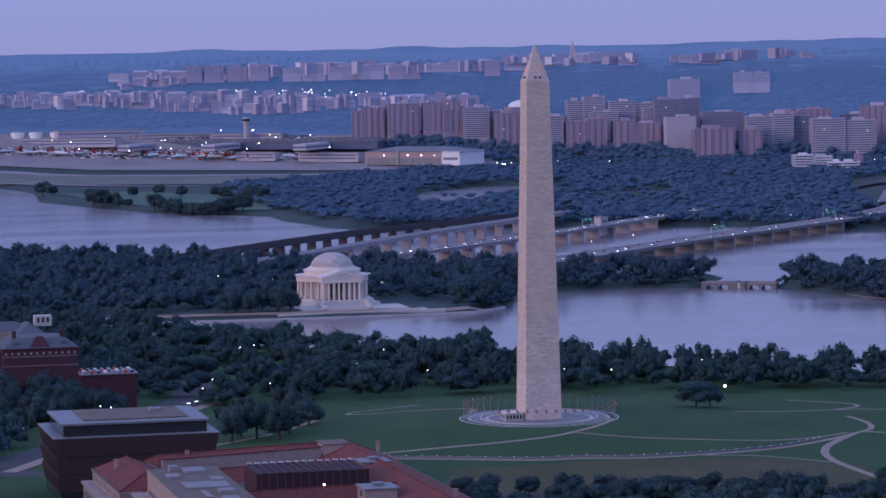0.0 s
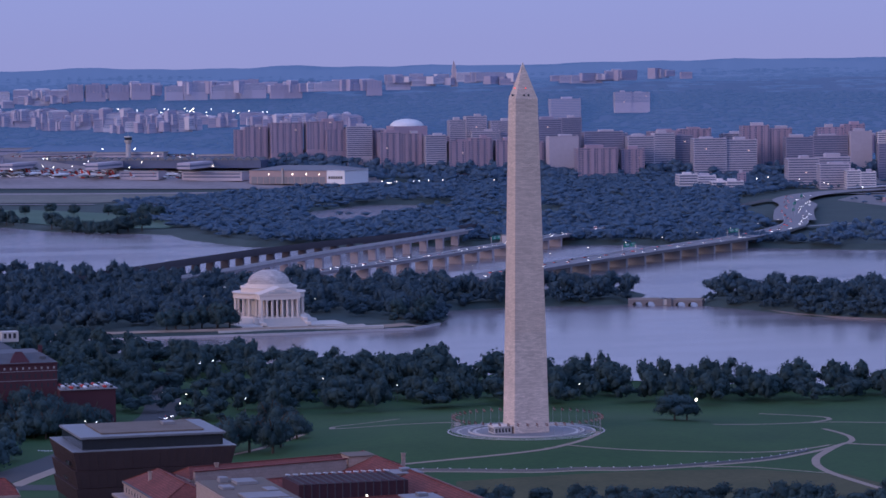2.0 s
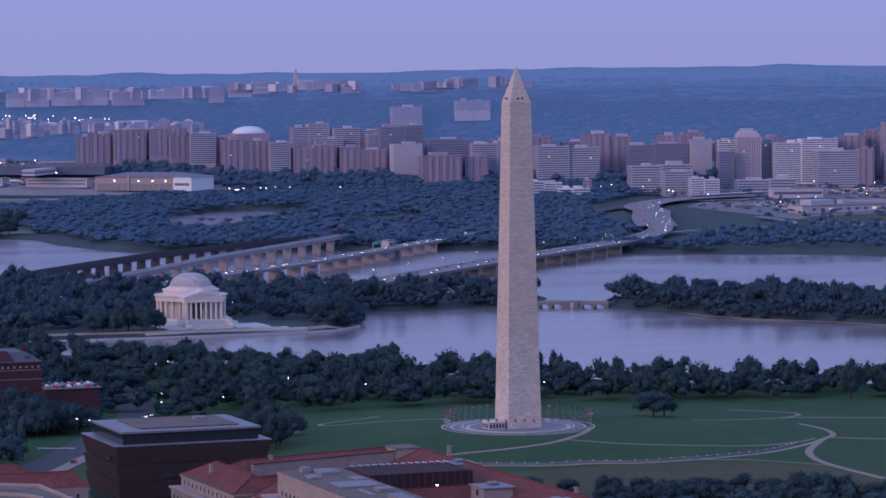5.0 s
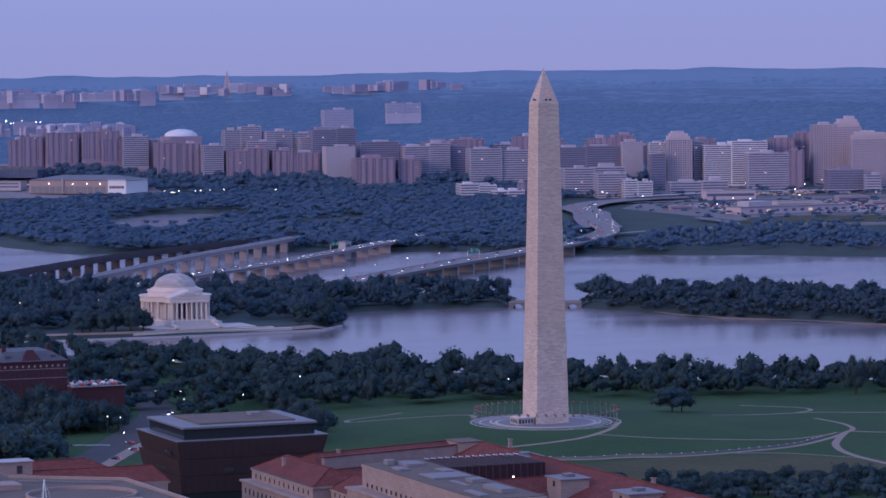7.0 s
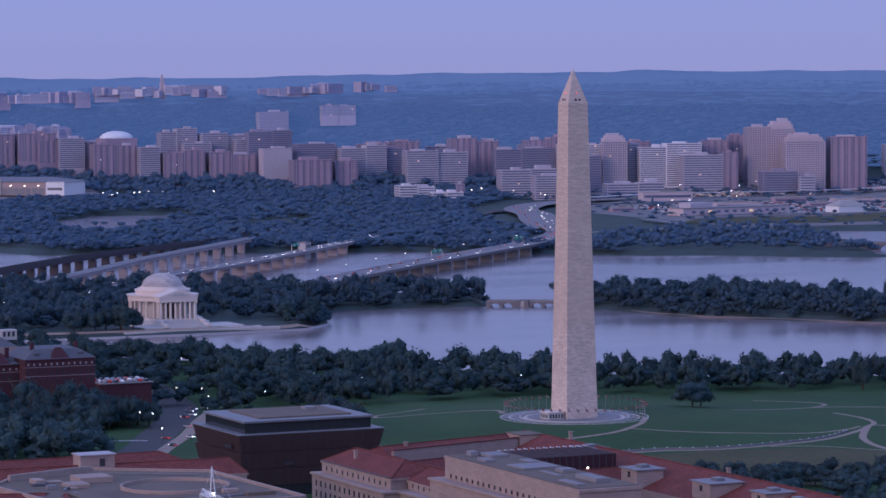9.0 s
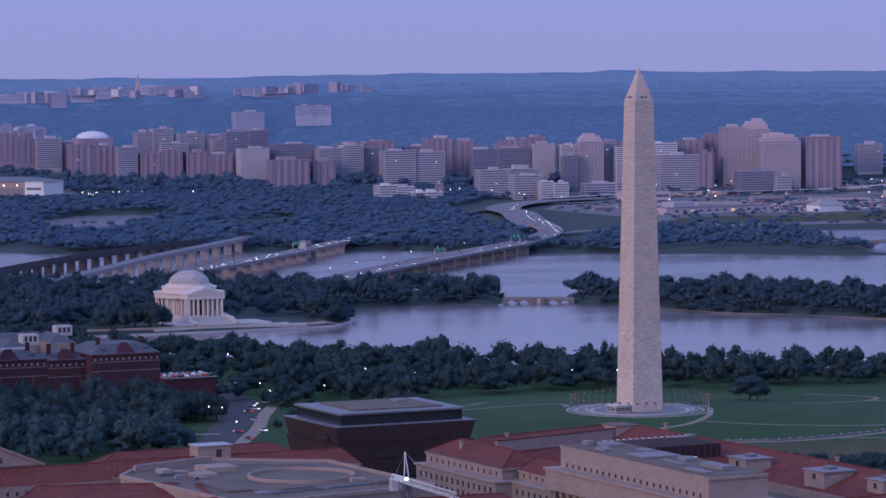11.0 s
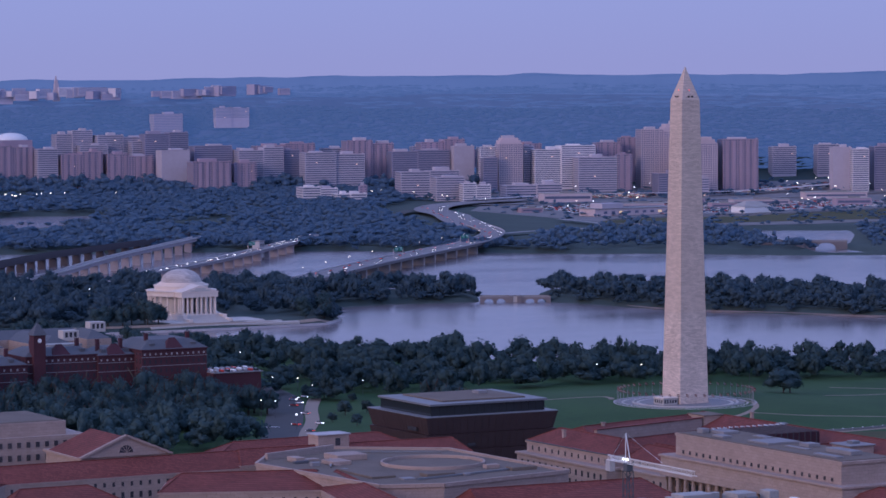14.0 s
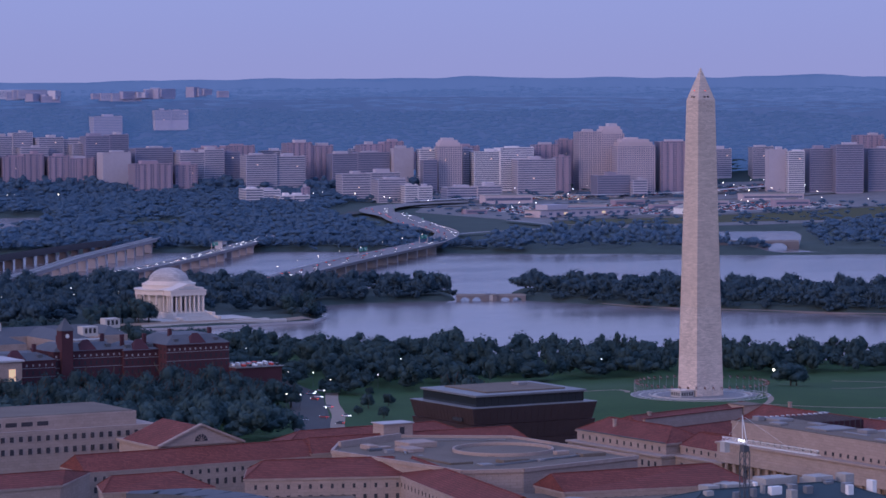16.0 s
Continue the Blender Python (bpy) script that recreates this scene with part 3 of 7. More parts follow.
def woods(name, places, h, w, material, label, seed, kinds=LOW, spread=0.42):
    """Many trees joined into one mesh, each a crown of its own size and turn, its foot on the ground."""
    rng = random.Random(seed)
    shapes = [(np.array(v), np.array(f)) for v, f in kinds]
    feet = ground_z(np.array([p[0] for p in places]), np.array([p[1] for p in places]))
    V, F, n = [], [], 0
    for (x, y), z in zip(places, feet):
        P, T = shapes[rng.randrange(len(shapes))]
        hh, ww = h * rng.uniform(1 - spread, 1 + spread), w * rng.uniform(1 - spread, 1 + spread)
        a = rng.uniform(0, 6.28)
        ca, sa = math.cos(a), math.sin(a)
        V.append(np.stack([x + (P[:, 0] * ca - P[:, 1] * sa) * ww, y + (P[:, 0] * sa + P[:, 1] * ca) * ww, z + hh * 0.48 + P[:, 2] * hh * 0.6], -1))
        F.append(T + n)
        n += len(P)
    V, F = np.concatenate(V), np.concatenate(F)
    D = V - np.array(HUB)
    r = np.hypot(D[:, 0], D[:, 1])
    k = np.where(r <= NEAR, 1.0, (NEAR + DEEP * (1 - np.exp(-(r - NEAR) / DEEP))) / r)
    V = np.array(HUB) + D * k[:, None]
    me = bpy.data.meshes.new(name)
    me.vertices.add(len(V))
    me.vertices.foreach_set("co", V.ravel())
    me.loops.add(F.size)
    me.loops.foreach_set("vertex_index", F.ravel().astype(np.int32))
    me.polygons.add(len(F))
    me.polygons.foreach_set("loop_start", np.arange(0, F.size, 3, dtype=np.int32))
    me.update(calc_edges=True)
    me.materials.append(material)
    me.shade_smooth()
    return tagged(new(name, me), label, "woods", kind="stuff")


JEFF = (-63.0, -764.0)
GROVE = [(225, -175), (150, -160), (100, -165), (40, -165), (-30, -160), (-100, -142), (-170, -128), (-260, -105), (-420, -40), (-640, 40), (-640, -50), (-420, -124), (-285, -189),
         (-213, -226), (-128, -304), (-60, -379), (30, -484), (95, -600), (140, -680), (300, -680), (300, -230)]
MALL = [(560, -140), (470, -30), (345, 30), (300, 45), (250, 30), (240, -5), (233, -30), (222, -58), (212, -90), (184, -146), (350, -148)]
AVENUE = [(94, 192), (30, 204), (-40, 224), (-110, 226), (-310, 262), (-310, 420), (-30, 420), (60, 320), (104, 250)]
road_keep = [(216, -20, 17), (202, -46, 17), (191, -70, 17), (175, -100, 18), (160, -130, 18), (145, -165, 18), (130, -195, 18), (118, -230, 15), (110, -265, 13), (105, -300, 13), (95, -360, 13)]
hall_keep = [(x, y, 24) for x in range(190, 350, 20) for y in (-195, -165)]
near_spots = scatter(GROVE, 14, 1, 0.82, 4, road_keep + hall_keep)
mall_spots = scatter(MALL, 14, 2, 0.92, 2, road_keep + [(229, -74, 9), (240, -78, 8)])
avenue_spots = scatter(AVENUE, 13, 3, 0.85, 2)
picked = sorted(near_spots, key=lambda p: -p[1])
for i, (x, y) in enumerate(avenue_spots[:90]):
    rng = random.Random(i)
    tree(x, y, rng.uniform(7, 10.5), rng.uniform(5, 7), i)
for i, (x, y) in enumerate(mall_spots[:100]):
    rng = random.Random(500 + i)
    tree(x, y, rng.uniform(12, 18) if y < -95 else rng.uniform(8, 13), rng.uniform(6.5, 9), 500 + i, "tall dark green elm in a dense grove", "elms of the park grove", "elm_tree")
for i, (x, y) in enumerate(picked[:110]):
    rng = random.Random(900 + i)
    tree(x, y, rng.choice((8, 10, 12, 13, 15, 18, 20)), rng.uniform(6, 9.5), 900 + i)
woods("avenue_grove", avenue_spots[90:], 9, 6.2, M_LEAF, "dark street trees along the avenue", 4)
if len(mall_spots) > 100:
    woods("elm_grove", mall_spots[100:], 15, 8, M_LEAF, "dense dark grove of tall elms", 5)
woods("lakeside_grove", picked[110:], 13.5, 8, M_LEAF, "dense dark trees along the basin shore", 6)
tree(-88, -40, 13, 11, 3, "single spreading dark tree on the lawn")
tree(-97, -47, 12, 9, 4, "single spreading dark tree on the lawn")
for i, (x, y, h) in enumerate(((133, -22, 17), (120, 2, 18), (128, -10, 19), (140, -5, 16), (112, -16, 14), (101, -81, 17), (97, -66, 15), (98, -42, 13))):
    tree(x, y, h, 7.5, 60 + i, "dark tree on the lawn beside the museum")
for i in range(12):
    tree(190 + 11 * i + (i * 3) % 6, -139 + (i * 7) % 9, 16 + (i * 3) % 5, 8.5, 130 + i, "tall dark green elm in front of the brick hall", "elms by the brick hall", "elm_tree")
for i in range(16):
    tree(176 + 9.5 * (i % 6) + (i * 5) % 4, -142 + 11 * (i // 6), 12 + (i * 3) % 5, 7, 80 + i)
for i in range(13):
    tree(196 + 11 * i + (i * 7) % 5, -154 + (i * 5) % 7, 20 + (i * 3) % 5, 9.5, 110 + i, "tall dark green elm in front of the brick hall", "elms by the brick hall", "elm_tree")
for i, (x, y, h) in enumerate(((166, -66, 5), (145, -93, 8), (164, -43, 6), (112, -183, 9), (130, -98, 7), (108, -157, 5), (122, -182, 8), (88, -207, 6))):
    tree(x, y, h, h * 0.55, 1850 + i, "small dark tree on the grass beside the street", "street-side trees")
for i, (x, y, h) in enumerate(((-14, -712, 15), (-24, -716, 17), (-6, -722, 16), (4, -714, 13), (-18, -726, 18), (12, -722, 15), (20, -714, 14), (-158, -722, 13), (-168, -744, 14), (-150, -742, 15), (-176, -760, 15), (-140, -716, 7))):
    tree(x, y, h, h * 0.5, 1800 + i, "dark broad tree beside the domed memorial", "trees by the memorial")
bm = bmesh.new()
bm.faces.new([bm.verts.new((x, y, 0)) for x, y in ((70, 120), (-10, 122), (-60, 127), (-92, 155), (-96, 240), (0, 244), (90, 180))])
bmesh.ops.triangulate(bm, faces=bm.faces[:])
for _ in range(5):
    bmesh.ops.subdivide_edges(bm, edges=[e for e in bm.edges if e.calc_length() > 14], cuts=1, use_grid_fill=True)
for v in bm.verts:
    v.co.z = float(ground_z(v.co.x, v.co.y)) + 0.07
tagged(part("lawn", bm, M_DRY), "worn olive lawn beyond the curved path", "lawn", kind="structure")

# ---- domed memorial on the basin ----
M_DOME = masonry("weathered_dome_marble", (0.40, 0.36, 0.345), 3.0, 1.3, 0.12, 0.2, 0.35, 0.7, (0.50, 0.45, 0.42))


def memorial():
    ob = thing("domed_memorial", pose(JEFF[0], JEFF[1], 0), "white marble domed rotunda with colonnade and portico", "memorial")
    part("terrace", tube(bmesh.new(), 0, 0, 2.5, 5.6, 34, 33, 64), M_WHITE2, ob)
    part("upper_terrace", tube(bmesh.new(), 0, 0, 5.6, 8.4, 30, 28, 64), M_WHITE2, ob)
    part("stylobate", tube(bmesh.new(), 0, 0, 8.4, 9.4, 26.5, 26, 64), M_WHITE, ob)
    for k in range(12):
        part("step", boxes((-14, 14, 20, 56 - k * 2.3, 4.6 + k * 0.42, 5.02 + k * 0.42)), M_WHITE2, ob, "broad white step")
    for s in (-1, 1):
        part("stair_cheek", boxes((s * 15.5 - 1.5, s * 15.5 + 1.5, 20, 42, 4, 9.4), (s * 15.5 - 1.5, s * 15.5 + 1.5, 42, 52, 4, 7.2), bevel=0.1), M_WHITE, ob)
    for k, (wide, deep, z1) in enumerate(((66, 60, 3.6), (54, 56, 4.4), (42, 52, 5.2))):
        part("forecourt_step", boxes((-wide, wide * 0.75, 20, deep, 1.5 + 0.4 * k, z1), bevel=0.1), M_WHITE2, ob, "broad pale stone terrace towards the water")
    part("wall_drum", tube(bmesh.new(), 0, 0, 9.4, 22, 18, 18, 48), M_WHITE2, ob)
    bm = bmesh.new()
    tube(bm, 0, 0, 0, 11.6, 0.85, 0.72, 14)
    box(bm, -1.05, 1.05, -1.05, 1.05, 0, 0.35)
    box(bm, -1.0, 1.0, -1.0, 1.0, 11.6, 12.1)
    first = part("column", bm, M_WHITE, ob)
    first.location = (23.6, 0, 9.4)
    for k in range(1, 26):
        a = 2 * math.pi * k / 26
        c = new("column", first.data)
        c.parent, c.location = ob, (23.6 * math.cos(a), 23.6 * math.sin(a), 9.4)
    for x in range(8):
        c = new("column", first.data)
        c.parent, c.location = ob, (-12.6 + 3.6 * x, 31.5, 9.4)
    for s in (-1, 1):
        for y in (27.8, 24.6):
            c = new("column", first.data)
            c.parent, c.location = ob, (s * 12.6, y, 9.4)
    part("portico_floor", boxes((-15, 15, 20, 33.6, 8.0, 9.4)), M_WHITE, ob)
    part("portico_entablature", boxes((-14.2, 14.2, 18, 33, 21.5, 24.6), (-14.7, 14.7, 18, 33.5, 24.6, 25.3)), M_WHITE, ob)
    bm = bmesh.new()
    v = [bm.verts.new(p) for p in ((-14.7, 33.5, 25.3), (14.7, 33.5, 25.3), (0, 33.5, 30.2), (-14.7, 14, 25.3), (14.7, 14, 25.3), (0, 14, 30.2))]
    for f in ((0, 1, 2), (5, 4, 3), (0, 2, 5, 3), (1, 4, 5, 2), (0, 3, 4, 1)):
        bm.faces.new([v[i] for i in f])
    part("pediment", bm, M_WHITE, ob)
    part("pediment_relief", boxes((-8, 8, 33.5, 33.8, 25.8, 26.8), (-4, 4, 33.5, 33.8, 26.8, 28.2), bevel=0.1), M_WHITE2, ob, "carved group in the pediment")
    for name, z0, z1, r0, r1 in (("entablature", 21.5, 24.6, 24.8, 24.8), ("cornice", 24.6, 25.3, 25.6, 25.8), ("attic", 25.3, 28.2, 19.4, 19.4), ("attic_cornice", 28.2, 29.1, 20.0, 19.8), ("step_ring", 29.1, 30.1, 17.4, 17.2), ("step_ring", 30.1, 31.0, 15.8, 15.6)):
        part(name, tube(bmesh.new(), 0, 0, z0, z1, r0, r1, 64), M_WHITE, ob)
    # dark panel on the solid drum imitates the shade of an open doorway
    part("door_shade", boxes((-5, 5, 17.6, 18.3, 9.4, 20)), M_SHADE, ob, "dark panel painted as the shaded doorway behind the portico")
    bm = bmesh.new()
    rows = []
    for i in range(11):
        a = math.radians(9 * i * 0.98)
        rows.append([bm.verts.new((14.6 * math.cos(a) * math.cos(2 * math.pi * k / 64), 14.6 * math.cos(a) * math.sin(2 * math.pi * k / 64), 31.0 + 9.4 * math.sin(a))) for k in range(64)])
    for p, q in zip(rows, rows[1:]):
        for k in range(64):
            bm.faces.new((p[k], p[(k + 1) % 64], q[(k + 1) % 64], q[k]))
    bm.faces.new(rows[-1])
    part("dome", bm, M_DOME, ob, "shallow weathered white dome", smooth=True)


memorial()
seawall = [(118, -697), (60, -703), (-58, -697), (-150, -703), (-178, -735)]
wall_basin = thing("wall_basin", pose(0, 0, 0), "pale stone seawall along the basin", "seawall", kind="structure")
bm = bmesh.new()
for a, b in zip(seawall, seawall[1:]):
    beam(bm, (*a, 0.4), (*b, 0.4), 1.6, 2.2)
part("coping", bm, M_CONC, wall_basin)
ribbon("pavement", [(118, -706), (60, -712), (-58, -706), (-150, -711), (-186, -745)], 4, M_PATH, "pale promenade along the seawall", lift=0.35, category="pavement")
bm = bmesh.new()
far_edge = smooth_line([(-430, -770), (-444, -690), (-490, -620), (-543, -538), (-660, -420)], 20)
for a, b in zip(far_edge, far_edge[1:]):
    beam(bm, (*a, 0.5), (*b, 0.5), 1.2, 1.6)
tagged(part("wall_far_shore", bm, M_PIERDARK), "low stone wall along the far basin shore", "seawall", kind="structure")


# ---- bronze museum ----
def museum():
    ob = thing("bronze_museum", pose(0, 0, 0), "dark bronze latticed museum with flaring tiers", "museum")
    cx, cy, ex, ey = 207, 141, 31, 26
    def quad(k):
        return [(cx - ex * k, cy - (ey) * k), (cx + ex * k, cy - ey * k), (cx + ex * k, cy + ey * k), (cx - ex * k, cy + ey * k)]
    def tier(z0, z1, k0, k1):
        bm = bmesh.new()
        lo, hi = [bm.verts.new((x, y, z0)) for x, y in quad(k0)], [bm.verts.new((x, y, z1)) for x, y in quad(k1)]
        for i in range(4):
            bm.faces.new((lo[i], lo[(i + 1) % 4], hi[(i + 1) % 4], hi[i]))
        bm.faces.new(hi)
        bm.faces.new(lo[::-1])
        return bm
    part("ground_floor", tier(3, 11, 0.95, 0.95), M_DARKGLASS, ob, "dark glass ground floor")
    for i, (z0, z1) in enumerate(((11, 17.6), (17.8, 24.6), (24.8, 32.0))):
        t = part("corona_tier", tier(z0, z1, 0.965 + 0.01 * i, 1.0 + 0.02 * i), M_BRONZE, ob)
        for side in range(2):
            for k in range(18):
                f = (k + 0.5) / 18
                a, b = (0.967 + 0.01 * i), (1.002 + 0.02 * i)
                if side == 0:
                    p = (cx - ex * a + 2 * ex * a * f, cy + ey * a + 0.1, z0 + 0.2)
                    q = (cx - ex * b + 2 * ex * b * f, cy + ey * b + 0.1, z1 - 0.2)
                else:
                    p = (cx + ex * a + 0.1, cy - ey * a + 2 * ey * a * f, z0 + 0.2)
                    q = (cx + ex * b + 0.1, cy - ey * b + 2 * ey * b * f, z1 - 0.2)
                part("lattice_rib", beam(bmesh.new(), p, q, 0.12), M_BRONZE, t)
    part("slit_window", boxes((cx + 8, cx + 12, cy + ey * 0.98, cy + ey * 1.0, 19, 20.5)), M_SHADE, ob)
    part("slit_window", boxes((cx + ex * 0.98, cx + ex * 0.99, cy - 4, cy + 6, 19, 21.0)), M_SHADE, ob)
    part("slit_window", boxes((cx + ex * 1.02, cx + ex * 1.04, cy + 10, cy + 18, 26, 27.5)), M_SHADE, ob)
    part("brow", boxes((cx - ex * 1.045, cx + ex * 1.045, cy - ey * 1.045, cy + ey * 1.045, 32.0, 32.35), bevel=0.05), M_METAL, ob, "pale metal edge of the corona")
    part("clerestory", boxes((cx - ex * 0.9, cx + ex * 0.9, cy - ey * 0.88, cy + ey * 0.88, 32.35, 36.6)), M_DARKGLASS, ob, "dark recessed glass storey")
    for k in range(16):
        x = cx - ex * 0.88 + ex * 1.76 * k / 15
        part("mullion", boxes((x - 0.12, x + 0.12, cy + ey * 0.88, cy + ey * 0.885 + 0.1, 32.4, 36.6)), M_DARKGLASS, ob)
    part("roof", boxes((cx - ex * 0.93, cx + ex * 0.93, cy - ey * 0.92, cy + ey * 0.92, 36.6, 37.5), bevel=0.1), M_METAL, ob, "flat pale metal roof")
    part("roof_panel", boxes((cx - ex * 0.7, cx + ex * 0.62, cy - ey * 0.72, cy + ey * 0.66, 37.5, 38.1), bevel=0.05), M_GRAVEL, ob)
    part("roof_panel", boxes((cx - ex * 0.45, cx - ex * 0.3, cy - 8, cy - 2, 38.1, 39.3), bevel=0.05), M_CONC2, ob)


museum()


# ---- federal buildings with tiled roofs ----
WINDOW = {}


def window_row(ob, a, b, z, n, w=1.3, h=2.0, inset=2.0):
    """Windows as pieces of a wall that runs from a to b, with its outside on the left hand side of that line."""
    a, b = Vector(a), Vector(b)
    d = b - a
    L = d.length
    d.normalize()
    key = (round(w, 2), round(h, 2))
    if key not in WINDOW:
        me = bpy.data.meshes.new("window")
        bm = boxes((-w / 2, w / 2, -0.25, 0.06, 0, h), (-w / 2 - 0.12, w / 2 + 0.12, -0.2, 0.22, -0.25, -0.02))
        for f in bm.faces[6:]:
            f.material_index = 1
        bm.to_mesh(me)
        bm.free()
        me.materials.append(M_SHADE)
        me.materials.append(M_LIME)
        WINDOW[key] = me
    for i in range(n):
        p = a + d * (inset + (L - 2 * inset) * (i + 0.5) / n)
        o = new("window", WINDOW[key])
        o.parent = ob
        o.matrix_basis = Matrix.Translation((p.x, p.y, z)) @ Matrix.Rotation(math.atan2(d.y, d.x), 4, "Z")


def grow(poly, k):
    c = sum((Vector(p) for p in poly), Vector((0, 0))) / len(poly)
    return [tuple(c + (Vector(p) - c) * (1 + k / (Vector(p) - c).length)) for p in poly]


def tiled_wing(ob, quad, z0, z1, z2, end=0.5, rows=(), sides=(), n=8, material=None, roof=None, seams=True):
    """A wing on a four-cornered plan, corners in turn anticlockwise; ridge runs along the first side."""
    part("wall", prism(bmesh.new(), quad, z0, z1), material or M_LIME, ob)
    part("cornice", prism(bmesh.new(), grow(quad, 0.9), z1 - 0.9, z1 - 0.2), M_LIME, ob, "projecting stone cornice")
    a, b, c, d = [Vector((*p, z1 - 0.1)) for p in grow(quad, 0.6)]
    m0, m1 = (a + d) / 2, (b + c) / 2
    wide = (d - a).length / 2
    along = (m1 - m0).normalized()
    r0, r1 = m0 + along * wide * end, m1 - along * wide * end
    r0.z = r1.z = z2
    bm = bmesh.new()
    v = [bm.verts.new(p) for p in (a, b, c, d, r0, r1)]
    for f in ((0, 1, 5, 4), (2, 3, 4, 5), (1, 2, 5), (3, 0, 4), (3, 2, 1, 0)):
        bm.faces.new([v[i] for i in f])
    top = part("roof", bm, roof or M_TILE, ob, "red clay tile roof")
    if seams:
        bm = bmesh.new()
        beam(bm, r0 + Vector((0, 0, 0.1)), r1 + Vector((0, 0, 0.1)), 0.5, 0.35)
        for p, q in ((a, r0), (d, r0), (b, r1), (c, r1)):
            beam(bm, p + Vector((0, 0, 0.1)), q + Vector((0, 0, 0.1)), 0.4, 0.3)
        part("ridge_tiles", bm, roof or M_TILE, top)
    for s in sides:
        p, q = quad[s], quad[(s + 1) % 4]
        for z, w, h in rows:
            window_row(ob, q, p, z, n, w, h)


ROWS = ((26.5, 1.1, 1.7), (21.5, 1.4, 2.4), (17.5, 1.4, 2.4), (13.5, 1.4, 2.4))
hall = thing("office_palace", pose(0, 0, 0), "long limestone office building with red tile roofs", "government building", "federal buildings")
tiled_wing(hall, [(234, 243), (233, 306), (211, 303), (212, 239)], 6, 30, 35, 0.9, ROWS, (0,), 12)
tiled_wing(hall, [(212, 258), (137, 238), (140, 218), (214, 238)], 6, 31.5, 34.5, 0.3, ROWS[:1], (0,), 14)
tiled_wing(hall, [(158, 222), (156, 470), (116, 470), (121, 214)], 6, 27.5, 35.0, 0.5)
tiled_wing(hall, [(213, 274), (158, 259), (158, 241), (213, 256)], 6, 26.0, 30.0, 0.0)
tiled_wing(hall, [(210, 304), (208, 345), (190, 345), (192, 270)], 6, 27.0, 31.0, 0.0)
part("attic_wall", beam(bmesh.new(), (211, 258.2, 31.6), (150, 241.8, 31.6), 1.4, 5.0), M_LIME, hall, "plain pale attic wall above the court roofs")
part("attic_coping", beam(bmesh.new(), (211.5, 258.4, 34.3), (149.5, 241.8, 34.3), 1.9, 0.4), M_TILE, hall)
part("corner_pavilion", boxes((139, 149, 231, 243, 28, 34.9)), M_LIME, hall, "square limestone corner block")
part("pavilion_roof", boxes((138.6, 149.4, 230.6, 243.4, 34.9, 35.3), bevel=0.1), M_GRAVEL, hall)
part("court_roof", boxes((157, 192, 262, 446, 6, 24)), M_GRAVEL, hall, "gravelled roof over the inner court")
for x, y, w, l in ((153, 352, 5.5, 6), (148, 398, 6.5, 6.5), (145, 431, 5.5, 5), (140, 286, 5, 5), (150, 456, 5, 4.5)):
    part("dormer", boxes((x - w, x + w, y - l, y + l, 26, 34.0)), M_LIME, hall, "flat-roofed limestone dormer block")
    part("dormer_roof", boxes((x - w - 0.7, x + w + 0.7, y - l - 0.7, y + l + 0.7, 34.0, 34.5), bevel=0.1), M_CONC2, hall)
    part("window", boxes((x + w, x + w + 0.08, y - 1, y + 1, 31.2, 33.2)), M_SHADE, hall)
    part("rooftop_unit", boxes((x - 2, x + 1.5, y - 2, y + 2, 34.5, 35.6), bevel=0.1), M_METAL, hall)
for x, y, h in ((228, 262, 35.6), (130, 250, 36.4), (133, 380, 36.2), (200, 246, 35.6)):
    part("chimney", boxes((x - 0.6, x + 0.6, y - 0.6, y + 0.6, 28, h), (x - 0.8, x + 0.8, y - 0.8, y + 0.8, h - 0.4, h)), M_LIME, hall, "squat stone chimney")
part("gutter", beam(bmesh.new(), (234.4, 243, 30.0), (233.4, 306, 30.0), 0.5, 0.4), M_SLATE, hall, "dark metal gutter")
tiled_wing(hall, [(226, 306), (227, 346), (208, 346), (208, 304)], 6, 29, 33.5, 0.2, ROWS, (0,), 7)
tiled_wing(hall, [(231, 452), (236, 540), (214, 542), (210, 452)], 6, 29, 34, 0.9, ROWS, (0,), 14)
tiled_wing(hall, [(212, 470), (136, 462), (138, 440), (213, 448)], 6, 28, 32.5, 0.2)
tiled_wing(hall, [(212, 352), (137, 345), (138, 326), (212, 333)], 6, 28.5, 33, 0.2)
tiled_wing(hall, [(232, 540), (150, 530), (152, 508), (234, 518)], 6, 29, 33.5, 0.7)
for y0, y1, x1 in ((240.5, 309, 237.2), (309, 341, 230.5), (456, 542, 239)):
    part("lower_wall", boxes((x1 - 12, x1, y0, y1, 6, 24.6)), M_LIME, hall)
    part("ledge", boxes((x1 - 12, x1 + 0.8, y0 - 0.6, y1 + 0.6, 24.6, 25.5), bevel=0.1), M_LIME, hall)
    for z, h in ((20.6, 2.2), (16.4, 2.6), (11.6, 2.8)):
        window_row(hall, (x1, y1), (x1, y0), z, int((y1 - y0) / 4.6), 1.4, h)
part("ledge_block", boxes((206, 233.2, 341, 456, 29.4, 34.0)), M_LIME, hall)
part("ledge_cornice", boxes((205.5, 234, 340.4, 456.6, 33.4, 34.2), bevel=0.1), M_LIME, hall)
attic = part("attic_block", prism(bmesh.new(), [(229, 345), (230, 451), (207, 451), (206, 343)], 28, 41.2), M_LIME, hall, "tall plain limestone attic storey")
part("parapet", prism(bmesh.new(), grow([(229, 345), (230, 451), (207, 451), (206, 343)], 0.6), 41.2, 42.2), M_LIME, hall)
